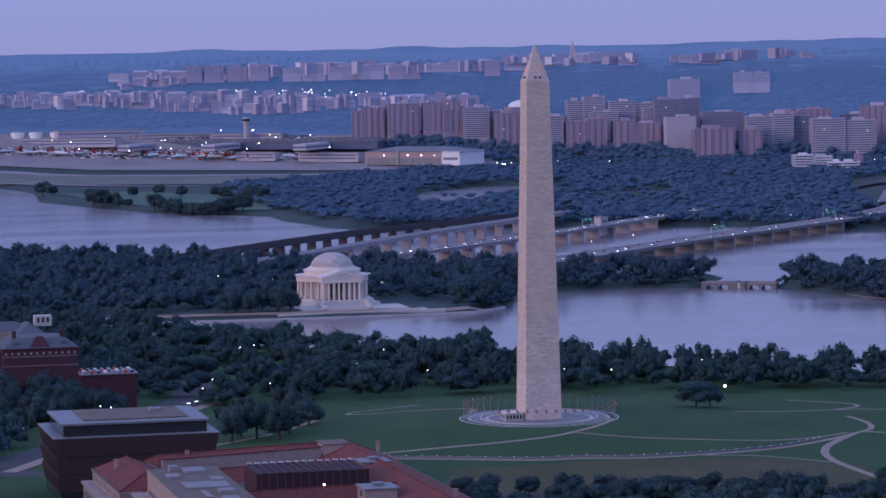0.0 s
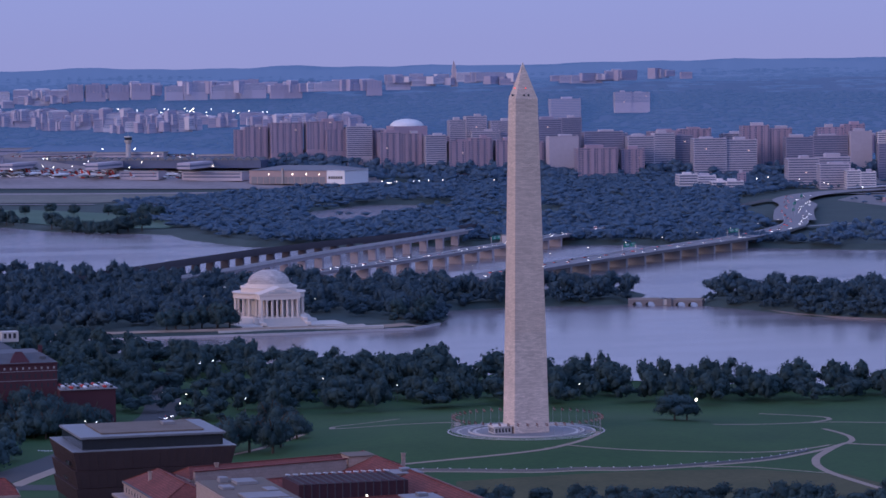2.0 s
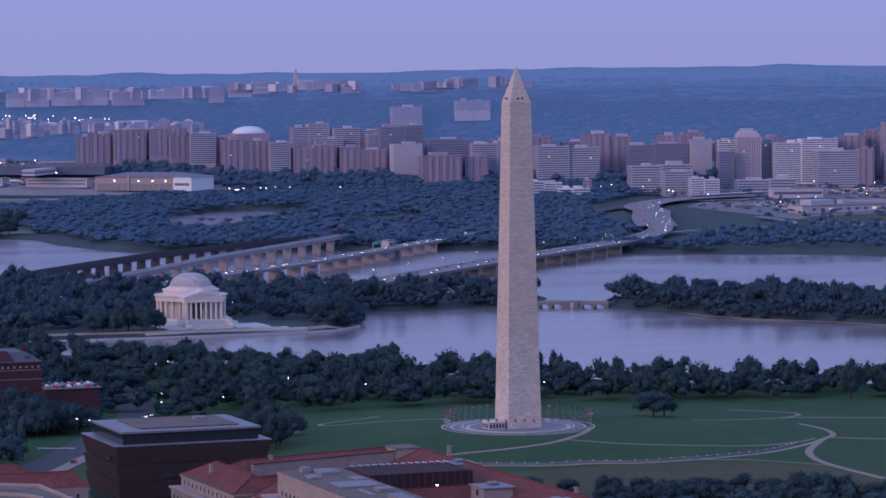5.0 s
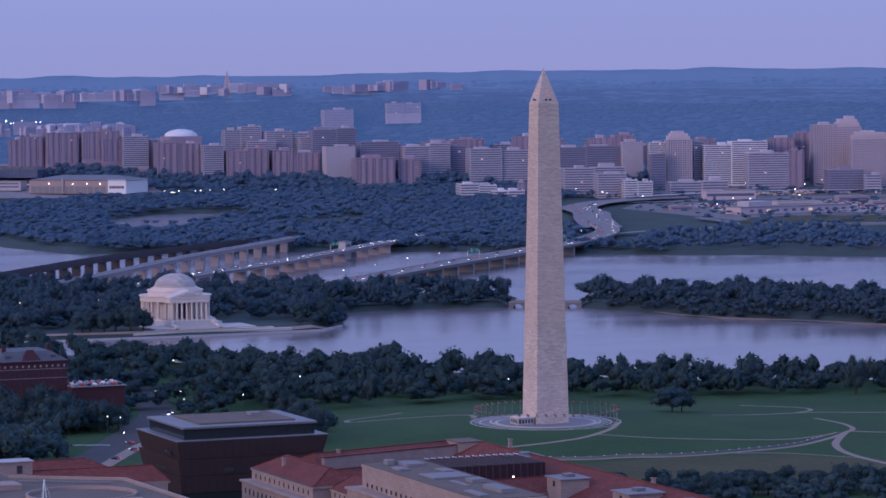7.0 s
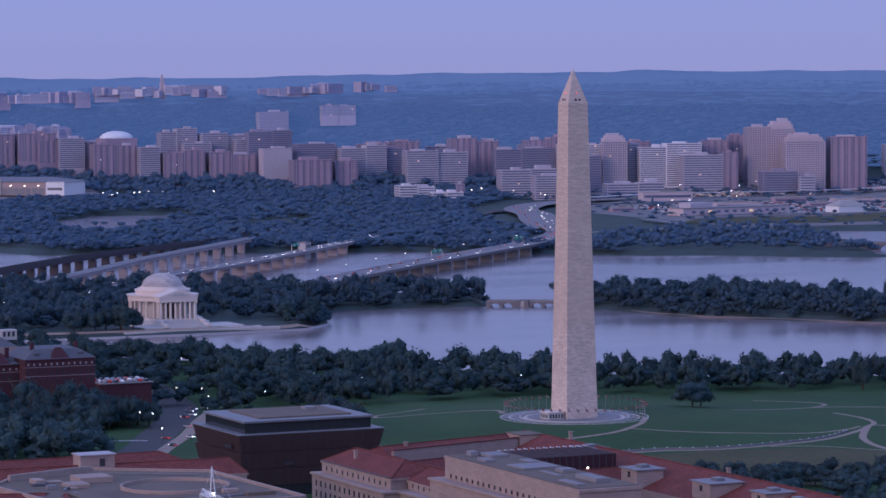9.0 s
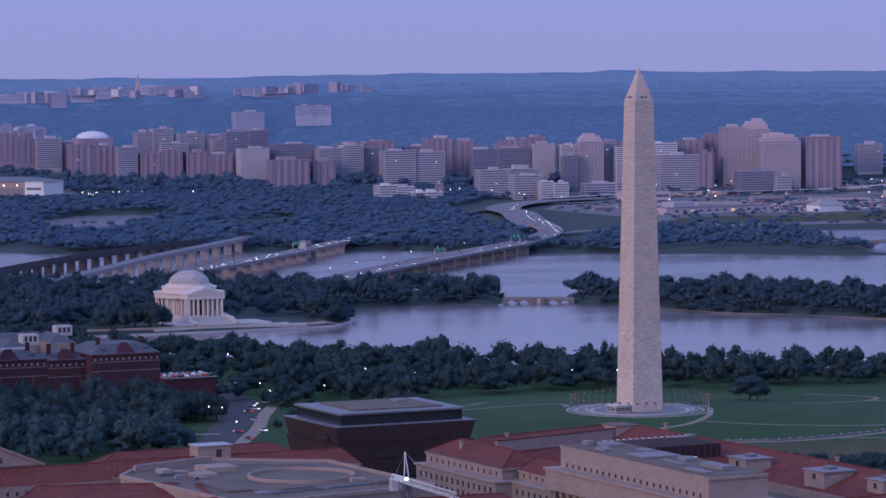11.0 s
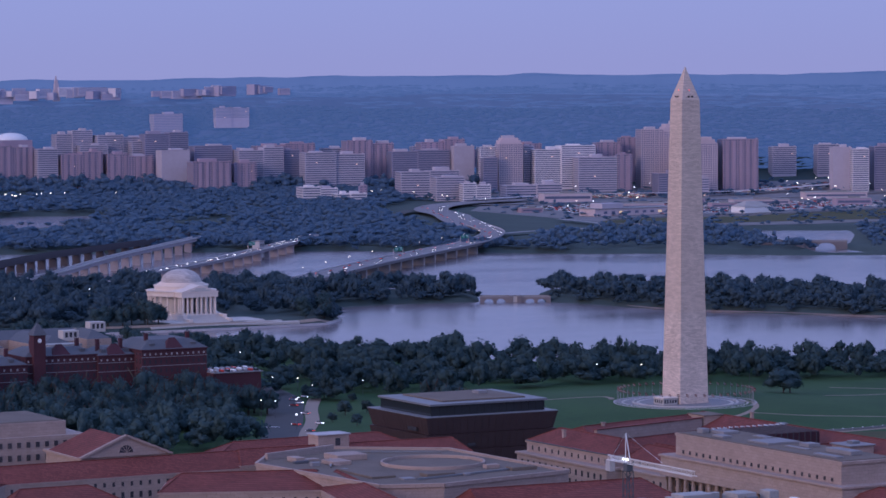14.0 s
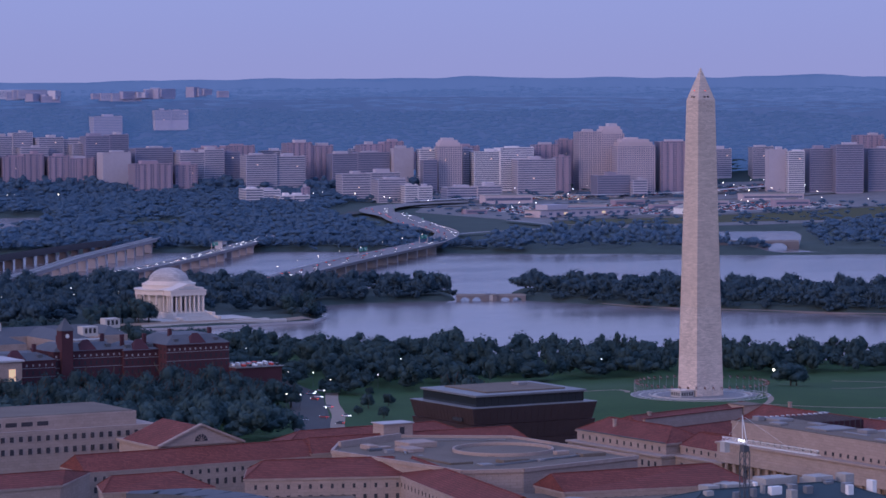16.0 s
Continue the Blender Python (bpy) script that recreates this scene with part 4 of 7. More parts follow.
part("attic_roof", prism(bmesh.new(), grow([(229, 345), (230, 451), (207, 451), (206, 343)], -1.0), 42.2, 42.5), M_GRAVEL, hall, "gravelled flat roof with stains")
part("base_block", prism(bmesh.new(), [(226, 346), (227, 452), (207, 452), (206, 344)], 6, 28), M_LIME, hall)
part("entablature", boxes((226, 233.6, 341, 456, 26.4, 29.4)), M_LIME, hall)
part("colonnade_floor", boxes((226, 233.6, 341, 456, 6, 13)), M_LIME, hall)
window_row(hall, (230.2, 450), (229.2, 346), 34.9, 22, 1.0, 1.3)
window_row(hall, (227.2, 450), (226.2, 346), 20.5, 22, 1.6, 3.0)
window_row(hall, (227.2, 450), (226.2, 346), 15.0, 22, 1.6, 3.2)
first = part("column", tube(bmesh.new(), 232, 346, 13, 26.4, 0.95, 0.8, 14), M_LIME, hall)
for k in range(1, 21):
    c = new("column", first.data)
    c.parent, c.location = hall, (0, 5.2 * k, 0)
for x0, x1, y0, y1, z0, z1 in ((212, 219, 352, 362, 42.5, 43.6), (210, 224, 385, 398, 42.5, 43.2), (213, 218, 425, 440, 42.5, 44.0), (222, 226, 365, 372, 42.5, 43.4), (209, 213, 372, 380, 42.5, 43.0), (219, 221, 404, 418, 42.5, 42.9), (211, 216, 406, 412, 42.5, 43.8), (224, 227, 430, 444, 42.5, 43.1), (220, 223, 350, 354, 42.5, 44.2)):
    part("rooftop_unit", boxes((x0, x1, y0, y1, z0, z1), bevel=0.1), M_CONC2, hall)
for x, y, r in ((222, 480, 5), (223, 512, 4.5)):
    part("dormer", boxes((x - r, x + r, y - 3.5, y + 3.5, 27, 34.2)), M_LIME, hall, "flat-roofed limestone dormer block")
    part("dormer_roof", boxes((x - r - 0.5, x + r + 0.5, y - 4, y + 4, 34.2, 34.6)), M_PALE, hall)
    for dx in (-0.5, 0.5):
        part("window", boxes((x + dx * r - 0.7, x + dx * r + 0.7, y + 3.5, y + 3.58, 31, 33.2)), M_SHADE, hall)
scaffold = part("scaffold_shelter", boxes((150, 189, 302, 326, 24, 36.6)), mat("dark_red_netting", (0.05, 0.022, 0.03), 0.85, 0.3, 3, 0.4), hall, "dark red netted shelter on the roof")
for k in range(14):
    x = 151.5 + 2.75 * k
    part("roof_rib", beam(bmesh.new(), (x, 302, 36.8), (x, 326.5, 36.8), 0.5, 0.5), M_RUST, scaffold)
    part("rib_cap", beam(bmesh.new(), (x - 0.8, 303, 37.3), (x + 1.0, 303.6, 37.6), 0.5, 0.4), M_WHITEP, scaffold)
    part("strut", boxes((x - 0.15, x + 0.15, 326, 326.3, 24, 36.6)), M_RUST, scaffold)
part("lamp", boxes((168, 168.5, 338, 338.5, 33.4, 33.9)), M_LAMP, hall, "warm rooftop lamp")

PULL = Matrix.Translation((900, 1345, 170)) @ Matrix.Scale(0.937, 4) @ Matrix.Translation((-900, -1345, -170))
block = thing("office_quadrangle", PULL, "limestone office quadrangle with red tile wings", "government building", "federal buildings")
tiled_wing(block, [(440, 202), (336, 200), (336, 176), (440, 178)], -8, 21, 26.5, 0.1, ((17.2, 1.1, 1.7), (12.5, 1.3, 2.4)), (0,), 26)
tiled_wing(block, [(338, 200), (236, 204), (234, 182), (338, 176)], -8, 22, 27, 0.4, ((17.8, 1.1, 1.7),), (0,), 24)
tiled_wing(block, [(340, 178), (245, 172), (247, 146), (330, 148)], -8, 22, 27, 0.7)
part("roof_house", boxes((287, 301, 184, 193, 24, 31)), M_LIME, block, "pale box-like roof house")
part("roof_house_roof", boxes((286.4, 301.6, 183.4, 193.6, 31, 31.4)), M_CONC, block)
part("window", boxes((291, 293.2, 193, 193.1, 26.6, 29.6)), M_SHADE, block)
flat = [(350, 238), (332, 212), (300, 205), (262, 232), (258, 318), (318, 330), (340, 322)]
part("flat_block", prism(bmesh.new(), flat[::-1], -8, 26.6), M_LIME, block)
part("flat_roof", prism(bmesh.new(), grow(flat, -1.5)[::-1], 26.6, 26.9), M_GRAVEL, block, "grey stained flat roof")
bm = bmesh.new()
for a, b in zip(flat, flat[1:] + flat[:1]):
    beam(bm, (*a, 27.1), (*b, 27.1), 1.2, 1.4)
part("parapet", bm, M_LIME, block)
r = disc("court_rim", 19.4, 20.2, 26.9, 28.2, M_LIME, block, "round rim of a roof court")
r.location = (290, 270, 0)
r = disc("court_floor", 0.5, 19.4, 26.9, 27.0, M_GRAVEL, block, "grey membrane inside the rim")
r.location = (290, 270, 0)
for x0, x1, y0, y1, h in ((305, 318, 232, 244, 2.2), (318, 326, 246, 256, 1.5), (300, 312, 300, 306, 1.2), (264, 275, 300, 305, 1.3), (322, 332, 270, 300, 0.8), (275, 296, 246, 250, 1.0), (330, 334, 232, 240, 1.8)):
    part("rooftop_unit", boxes((x0, x1, y0, y1, 26.9, 26.9 + h), bevel=0.1), M_LIME if h > 1.4 else M_GRAVEL, block)
for k in range(22):
    rr = random.Random(60 + k)
    x, y = rr.uniform(272, 338), rr.uniform(228, 312)
    if math.hypot(x - 290, y - 270) > 22 and bool(inside(grow(flat, -4), x, y)):
        w, d, h = rr.uniform(0.8, 3.0), rr.uniform(0.8, 2.5), rr.uniform(0.5, 1.5)
        part("vent", boxes((x - w, x + w, y - d, y + d, 26.9, 26.9 + h), bevel=0.08), rr.choice((M_METAL, M_CONC2, M_SLATE, M_LIME)), block, "small rooftop vent")
for p, q in (((312, 226), (330, 262)), ((262, 300), (320, 312)), ((270, 240), (300, 222))):
    part("duct", beam(bmesh.new(), (*p, 27.4), (*q, 27.4), 0.7, 0.6), M_METAL, block, "long grey roof duct")
part("screen_wall", beam(bmesh.new(), (340, 226, 27.5), (304, 212, 27.5), 1.5, 4.0), M_LIME, block)
tiled_wing(block, [(402, 264), (344, 288), (322, 252), (386, 236)], -8, 22.5, 27.5, 0.45, ((18.2, 1.0, 1.7), (13.4, 1.3, 2.3)), (0, 3), 14)
tiled_wing(block, [(346, 284), (372, 394), (350, 402), (320, 262)], -8, 22.5, 27.5, 0.0, ((18.2, 1.0, 1.7),), (0,), 24)
tiled_wing(block, [(320, 362), (246, 378), (250, 330), (318, 338)], -8, 22.5, 27.8, 0.1, ((18.2, 1.0, 1.7), (13.4, 1.3, 2.3)), (0,), 18)
dome = bmesh.new()
ret = bmesh.ops.create_uvsphere(dome, u_segments=32, v_segments=12, radius=12)
for v in ret["verts"]:
    v.co = Vector((v.co.x + 338, v.co.y + 396, 20 + v.co.z * 0.45))
part("low_dome", dome, M_CONC2, block, "low grey dome", smooth=True)
part("inner_block", prism(bmesh.new(), [(335, 330), (372, 420), (300, 440), (262, 380)], -8, 19.5), M_LIME, block)
part("inner_roof", prism(bmesh.new(), [(334, 333), (370, 418), (302, 437), (265, 380)], 19.5, 19.8), M_GRAVEL, block)

temple = thing("auditorium", PULL, "limestone hall with a red gabled roof and pediment", "government building", "federal buildings")
part("wall", boxes((364, 400, 146, 184, -8, 26)), M_LIME, temple)
part("cornice", boxes((363, 401, 145, 185, 26, 27)), M_LIME, temple)
bm = bmesh.new()
v = [bm.verts.new(p) for p in ((363.5, 184.6, 27), (400.5, 184.6, 27), (382, 184.6, 34.6), (363.5, 150, 27), (400.5, 150, 27), (382, 150, 34.6))]
for f in ((0, 3, 5, 2), (1, 2, 5, 4), (3, 4, 5), (0, 1, 4, 3)):
    bm.faces.new([v[i] for i in f])
part("roof", bm, M_TILE, temple, "red clay tile roof")
bm = bmesh.new()
v = [bm.verts.new(p) for p in ((363, 184.8, 27), (401, 184.8, 27), (382, 184.8, 34.9), (363, 186, 27), (401, 186, 27), (382, 186, 34.9))]
for f in ((0, 1, 2), (3, 5, 4), (0, 2, 5, 3), (1, 4, 5, 2), (0, 3, 4, 1)):
    bm.faces.new([v[i] for i in f])
part("pediment", bm, M_LIME, temple)
for s in (-1, 1):
    part("raking_cornice", beam(bmesh.new(), (382, 186, 35.2), (382 + s * 19.6, 186, 27.1), 1.8, 0.8), M_LIME, temple)
part("lunette", prism(bmesh.new(), [(2.9 * math.cos(math.pi * k / 12), 2.9 * math.sin(math.pi * k / 12)) for k in range(13)], 0, 0.1), M_SHADE, temple, "half-round window in the pediment").matrix_basis = pose(382, 186.12, 28.4, 90)
for k in range(1, 6):
    part("glazing_bar", beam(bmesh.new(), (382, 186.2, 28.4), (382 + 2.9 * math.cos(math.pi * k / 6), 186.2, 28.4 + 2.9 * math.sin(math.pi * k / 6)), 0.16), M_LIME, temple)

west = thing("museum_block", PULL, "pale stone block with a long strip of windows", "building", "federal buildings")
part("wall", boxes((378, 520, 84, 137, -8, 31)), M_LIME, west)
part("upper_storey", boxes((386, 520, 90, 133, 31, 36.5), bevel=0.1), M_LIME, west)
part("roof", boxes((387, 519, 91, 132, 36.5, 36.8)), M_GRAVEL, west)
for k in range(9):
    part("window", boxes((426 + 7 * k, 431 + 7 * k, 133, 133.1, 32.6, 34.4)), M_SHADE, west)
window_row(west, (520, 137), (380, 137), 26.8, 34, 1.6, 2.2)
window_row(west, (520, 137), (380, 137), 21.5, 34, 1.6, 2.4)

curve = thing("curved_building", PULL, "curved limestone building with a dark slate roof", "building", "federal buildings")
tiled_wing(curve, [(520, 238), (466, 236), (440, 205), (520, 206)], -8, 21.5, 25, 0.3, (), (), 6)
tiled_wing(curve, [(460, 262), (418, 270), (424, 234), (452, 240)], -8, 21, 25.5, 0.4, ((16.8, 1.0, 1.7),), (0,), 8)
bm = bmesh.new()
arc = [(470 + 46 * math.cos(a), 306 + 50 * math.sin(a)) for a in [math.radians(60 + 14 * k) for k in range(14)]]
for a, b in zip(arc, arc[1:]):
    beam(bm, (*a, 5.5), (*b, 5.5), 18, 27)
part("wall", bm, M_LIME, curve)
bm = bmesh.new()
for a, b in zip(arc, arc[1:]):
    beam(bm, (*a, 20.0), (*b, 20.0), 19.5, 2.2)
part("roof", bm, M_SLATE, curve, "dark slate mansard roof")
tiled_wing(curve, [(430, 300), (380, 316), (374, 296), (424, 280)], -8, 17.5, 19, 0.2, ((13.2, 1.3, 2.2),), (0,), 12, roof=M_GRAVEL)

teal = thing("glass_roofed_building", PULL, "stone building with a blue-grey metal roof", "building", "federal buildings")
tiled_wing(teal, [(330, 452), (246, 462), (238, 416), (312, 414)], -8, 25.5, 30, 0.6, ((21, 1.1, 1.8),), (0,), 14, roof=mat("teal_metal_roof", (0.03, 0.052, 0.065), 0.75, 0.3, 6, 0.6))
for x0, x1, y0, y1, z1 in ((270, 282, 426, 434, 32.4), (290, 298, 426, 433, 31.2), (252, 260, 426, 434, 31.6), (244, 248, 430, 436, 32), (302, 307, 428, 434, 31.4)):
    part("rooftop_unit", boxes((x0, x1, y0, y1, 28, z1), bevel=0.15), M_PALE, teal)
for k in range(26):
    rr = random.Random(300 + k)
    x, y, w, d = rr.uniform(246, 312), rr.uniform(422, 452), rr.uniform(0.6, 2.4), rr.uniform(0.6, 1.8)
    part("rooftop_fitting", boxes((x - w, x + w, y - d, y + d, 27, 30.2 + rr.uniform(0, 1.4)), bevel=0.1), rr.choice((M_PALE, M_WHITEP, M_METAL)), teal, "white rooftop plant fitting")


def tower_crane():
    ob = thing("tower_crane", pose(418, 613, 0), "pale lattice tower crane over the roofs", "crane")
    bm = bmesh.new()
    for sx, sy in itertools.product((-1, 1), (-1, 1)):
        beam(bm, (sx, sy, 6), (sx, sy, 68), 0.22)
    for k in range(20):
        z = 6 + 3.1 * k
        for (ax, ay), (bx, by) in (((-1, -1), (1, -1)), ((1, -1), (1, 1)), ((1, 1), (-1, 1)), ((-1, 1), (-1, -1))):
            beam(bm, (ax, ay, z), (bx, by, z + 3.1), 0.13)
    part("mast", bm, M_SLATE, ob, "dark lattice mast")
    d = Vector((0.16, 0.987, 0)).normalized()
    n = Vector((-d.y, d.x, 0))
    def chord(bm, s0, s1, z0, z1, w):
        for off, zz in ((n * w, 0), (-n * w, 0), (Vector(), 1.3)):
            beam(bm, d * s0 + off + Vector((0, 0, z0 + zz)), d * s1 + off + Vector((0, 0, z1 + zz)), 0.16)
        m = int(abs(s1 - s0) / 1.6)
        for i in range(m):
            a, b = s0 + (s1 - s0) * i / m, s0 + (s1 - s0) * (i + 1) / m
            za, zb = z0 + (z1 - z0) * i / m, z0 + (z1 - z0) * (i + 1) / m
            beam(bm, d * a + n * w + Vector((0, 0, za)), d * b + Vector((0, 0, zb + 1.3)), 0.1)
            beam(bm, d * a - n * w + Vector((0, 0, za)), d * b + Vector((0, 0, zb + 1.3)), 0.1)
    bm = bmesh.new()
    chord(bm, 1, 44, 70, 71.5, 0.7)
    part("jib", bm, M_WHITEP, ob)
    bm = bmesh.new()
    chord(bm, -1, -14, 70, 69.5, 0.7)
    part("counter_jib", bm, M_WHITEP, ob)
    part("counterweight", beam(bmesh.new(), d * -14 + Vector((0, 0, 68)), d * -11 + Vector((0, 0, 68)), 1.6, 3.0), M_CONC, ob)
    bm = bmesh.new()
    beam(bm, (0.8, 0, 70), d * -1.5 + Vector((0, 0, 78)), 0.2)
    beam(bm, (-0.8, 0, 70), d * -1.5 + Vector((0, 0, 78)), 0.2)
    beam(bm, d * -1.5 + Vector((0, 0, 78)), d * 26 + Vector((0, 0, 72)), 0.04)
    beam(bm, d * -1.5 + Vector((0, 0, 78)), d * -12 + Vector((0, 0, 70)), 0.04)
    part("apex", bm, M_WHITEP, ob)
    part("cab", boxes((-1.0, 1.0, -1.0, 1.0, 67.8, 70.0), bevel=0.1), M_SLATE, ob)
    part("flood_lamp", beam(bmesh.new(), d * -5.5 + n * 1.0 + Vector((0, 0, 70.6)), d * -2.5 + n * 1.0 + Vector((0, 0, 70.6)), 0.5), M_LAMPW, ob, "bright white working lamp")


tower_crane()


# ---- red brick hall beyond the grove ----
BACK_PULL = Matrix.Translation((819, 1346, 170)) @ Matrix.Scale(0.915, 4) @ Matrix.Translation((-800, -1350, -172))


def brick_hall():
    ob = thing("brick_hall", BACK_PULL, "long dark red brick building with slate roofs and clock tower", "building")
    def block(x0, x1, y0, y1, z1, roof, n, m):
        part("wall", boxes((x0, x1, y0, y1, -14, z1)), M_BRICK, ob)
        part("roof", hip(bmesh.new(), x0 - 0.6, x1 + 0.6, y0 - 0.6, y1 + 0.6, z1, z1 + roof, 8), M_SLATE, ob, "dark slate hipped roof")
        part("cornice", boxes((x0 - 0.5, x1 + 0.5, y0 - 0.5, y1 + 0.5, z1 - 0.8, z1 - 0.1)), M_BRICK, ob)
        for z, h in ((z1 - 3.4, 1.5), (z1 - 8.2, 2.8), (z1 - 13.2, 2.8)):
            for k in range(n):
                x = x0 + (x1 - x0) * (k + 0.5) / n
                part("window", boxes((x - 0.5, x + 0.5, y1, y1 + 0.08, z, z + h * 0.8)), M_PALE if h < 2 else M_SHADE, ob)
            for k in range(m):
                y = y0 + (y1 - y0) * (k + 0.5) / m
                part("window", boxes((x1, x1 + 0.08, y - 0.6, y + 0.6, z, z + h)), M_SHADE, ob)
    block(110, 150, -345, -305, 26, 5, 12, 8)
    block(150, 172, -345, -316, 23, 4, 6, 4)
    block(172, 215, -350, -318, 24, 4, 12, 6)
    block(215, 262, -345, -315, 20, 4, 12, 6)
    for x0, x1, y1, z in ((110, 150, -305, 26), (150, 172, -316, 23), (172, 215, -318, 24), (215, 262, -315, 20)):
        for dz in (4.6, 9.6):
            part("string_course", boxes((x0 - 0.2, x1 + 0.2, y1, y1 + 0.25, z - dz, z - dz + 0.35)), M_CONC2, ob, "pale stone string course")
        part("gable", hip(bmesh.new(), (x0 + x1) / 2 - 6, (x0 + x1) / 2 + 6, y1 - 8, y1 + 0.6, z - 0.5, z + 6, 4.2), M_BRICK, ob, "brick gable over the cornice")
        for u in (0.18, 0.82):
            part("chimney", boxes((x0 + (x1 - x0) * u - 1, x0 + (x1 - x0) * u + 1, y1 - 12, y1 - 10, z, z + 8.5)), M_BRICK, ob)
            part("dormer", boxes((x0 + (x1 - x0) * u - 1.5, x0 + (x1 - x0) * u + 1.5, y1 - 5, y1 - 2, z, z + 3.2)), M_SLATE, ob)
    part("tower", boxes((204, 211, -322, -315, -14, 36)), M_BRICK, ob, "square red brick clock tower")
    part("tower_roof", hip(bmesh.new(), 203.2, 211.8, -322.8, -314.2, 36, 43, 4.2), M_SLATE, ob)
    part("clock_face", tube(bmesh.new(), 0, 0, 0, 0.2, 1.2, 1.2, 16), M_WHITEP, ob).matrix_basis = pose(207.5, -314.9, 33, 90)
    part("roof_light", boxes((176, 196, -341, -330, 27.5, 29)), M_PALE, ob, "pale roof light")
    low = thing("low_annexe", BACK_PULL, "low annexe with a pale flat roof", "building")
    part("wall", boxes((80, 110, -318, -296, -14, 11.3)), M_BRICK, low)
    part("roof", boxes((79, 110, -319, -295, 11.3, 11.8)), M_CONC2, low)
    for k in range(24):
        x, y = 81 + 3.6 * (k % 8), -316 + 7.5 * (k // 8)
        part("parked_car", boxes((x, x + 1.8, y, y + 4.2, 11.9, 13.2), bevel=0.3), (M_WHITEP, M_STEEL, M_DARKGLASS, M_PALE, M_RED)[(k * 7) % 5], low, "car parked on the roof deck")
    grey = thing("grey_roofed_offices", BACK_PULL, "large grey slate-roofed office complex", "building")
    for x, y, w, d, z in ((175, -470, 120, 22, 22), (160, -440, 22, 70, 22), (205, -440, 22, 70, 22), (250, -440, 22, 70, 22), (300, -430, 60, 90, 24), (120, -460, 16, 40, 22)):
        part("wall", boxes((x - w / 2, x + w / 2, y - d / 2, y + d / 2, -14, z)), M_LIME, grey)
        part("roof", hip(bmesh.new(), x - w / 2, x + w / 2, y - d / 2, y + d / 2, z, z + 5, 11), M_SLATE, grey)
    for x, y in ((150, -415), (190, -470), (110, -470)):
        part("lantern", boxes((x - 5, x + 5, y - 4, y + 4, 24, 30)), M_WHITE2, grey, "pale roof lantern with windows")
        for k in range(3):
            part("window", boxes((x - 3.5 + 2.8 * k, x - 1.9 + 2.8 * k, y + 4, y + 4.1, 26, 29)), M_SHADE, grey)
    pale = thing("pale_museum", BACK_PULL, "pale stone museum beyond the elms", "building")
    part("wall", boxes((246, 330, -330, -290, -14, 22), bevel=0.2), M_LIME, pale)
    part("roof", boxes((245, 331, -331, -289, 22, 23)), M_CONC, pale)
    for k in range(7):
        part("window", boxes((250 + 11 * k, 254 + 11 * k, -290, -289.9, 11, 18)), M_LAMP_DIM if k == 0 else M_SHADE, pale)


M_LAMP_DIM = mat("lit_window", (0.9, 0.6, 0.3), 0.5, 0.1, 2, 1, glow=0.5, glow_col=(1.0, 0.62, 0.3))
brick_hall()

# ---- small kits: vehicles, lamps, signs ----
def car_kit(material, name="car", label="car with its headlights on", red=False):
    ob = thing(name, pose(0, 0, -500), label, "car")
    bm = boxes((-0.9, 0.9, -2.2, 2.2, 0.35, 0.95), bevel=0.12)
    part("body", bm, material, ob)
    part("cabin", hip(bmesh.new(), -0.82, 0.82, -1.6, 1.1, 0.95, 1.5, 0.35), M_SHADE, ob)
    for x, y in itertools.product((-0.85, 0.85), (-1.35, 1.35)):
        w = part("wheel", tube(bmesh.new(), 0, 0, -0.11, 0.11, 0.34, 0.34, 10), M_SLATE, ob)
        w.matrix_basis = pose(x, y, 0.34, 0, 90)
    for x in (-0.62, 0.62):
        part("headlight", boxes((x - 0.2, x + 0.2, 2.16, 2.3, 0.55, 0.9)), M_LAMPW, ob)
        part("tail_light", boxes((x - 0.2, x + 0.2, -2.28, -2.16, 0.55, 0.85)), M_TAIL, ob)
    return ob


CARS = [car_kit(mat("car_paint_" + n, c, 0.35, 0.05, 2, 1, spec=0.5), label="%s car with its lights on" % n) for n, c in (("white", (0.7, 0.7, 0.7)), ("dark", (0.04, 0.04, 0.05)), ("silver", (0.4, 0.4, 0.42)), ("red", (0.3, 0.03, 0.03)))]


def street_lamp(x, y, h=8.0, r=0.5, warm=True, z=None, label="", group="street lamps", k=1.0):
    g = float(ground_z(x, y)) if z is None else z
    ob = thing("street_lamp", Matrix.Translation(far((x, y, g))) @ Matrix.Scale(k, 4), label or ("lit street lamp with a warm globe" if warm else "lit street lamp with a white globe"), "street lamp", group)
    part("pole", tube(bmesh.new(), 0, 0, -0.3, h, 0.1, 0.07, 6), M_SLATE, ob)
    bm = bmesh.new()
    ret = bmesh.ops.create_icosphere(bm, subdivisions=1, radius=r)
    bmesh.ops.translate(bm, verts=ret["verts"], vec=(0, 0, h + r * 0.8))
    part("globe", bm, M_LAMP if warm else M_LAMPW, ob)
    return ob


# ---- river bridges ----
def along(line, s):
    """The point and direction at s metres along a line."""
    for a, b in zip(line, line[1:]):
        L = math.hypot(b[0] - a[0], b[1] - a[1])
        if s <= L or b is line[-1]:
            d = ((b[0] - a[0]) / L, (b[1] - a[1]) / L)
            return a[0] + d[0] * s, a[1] + d[1] * s, d
        s -= L


def length(line):
    return sum(math.hypot(b[0] - a[0], b[1] - a[1]) for a, b in zip(line, line[1:]))


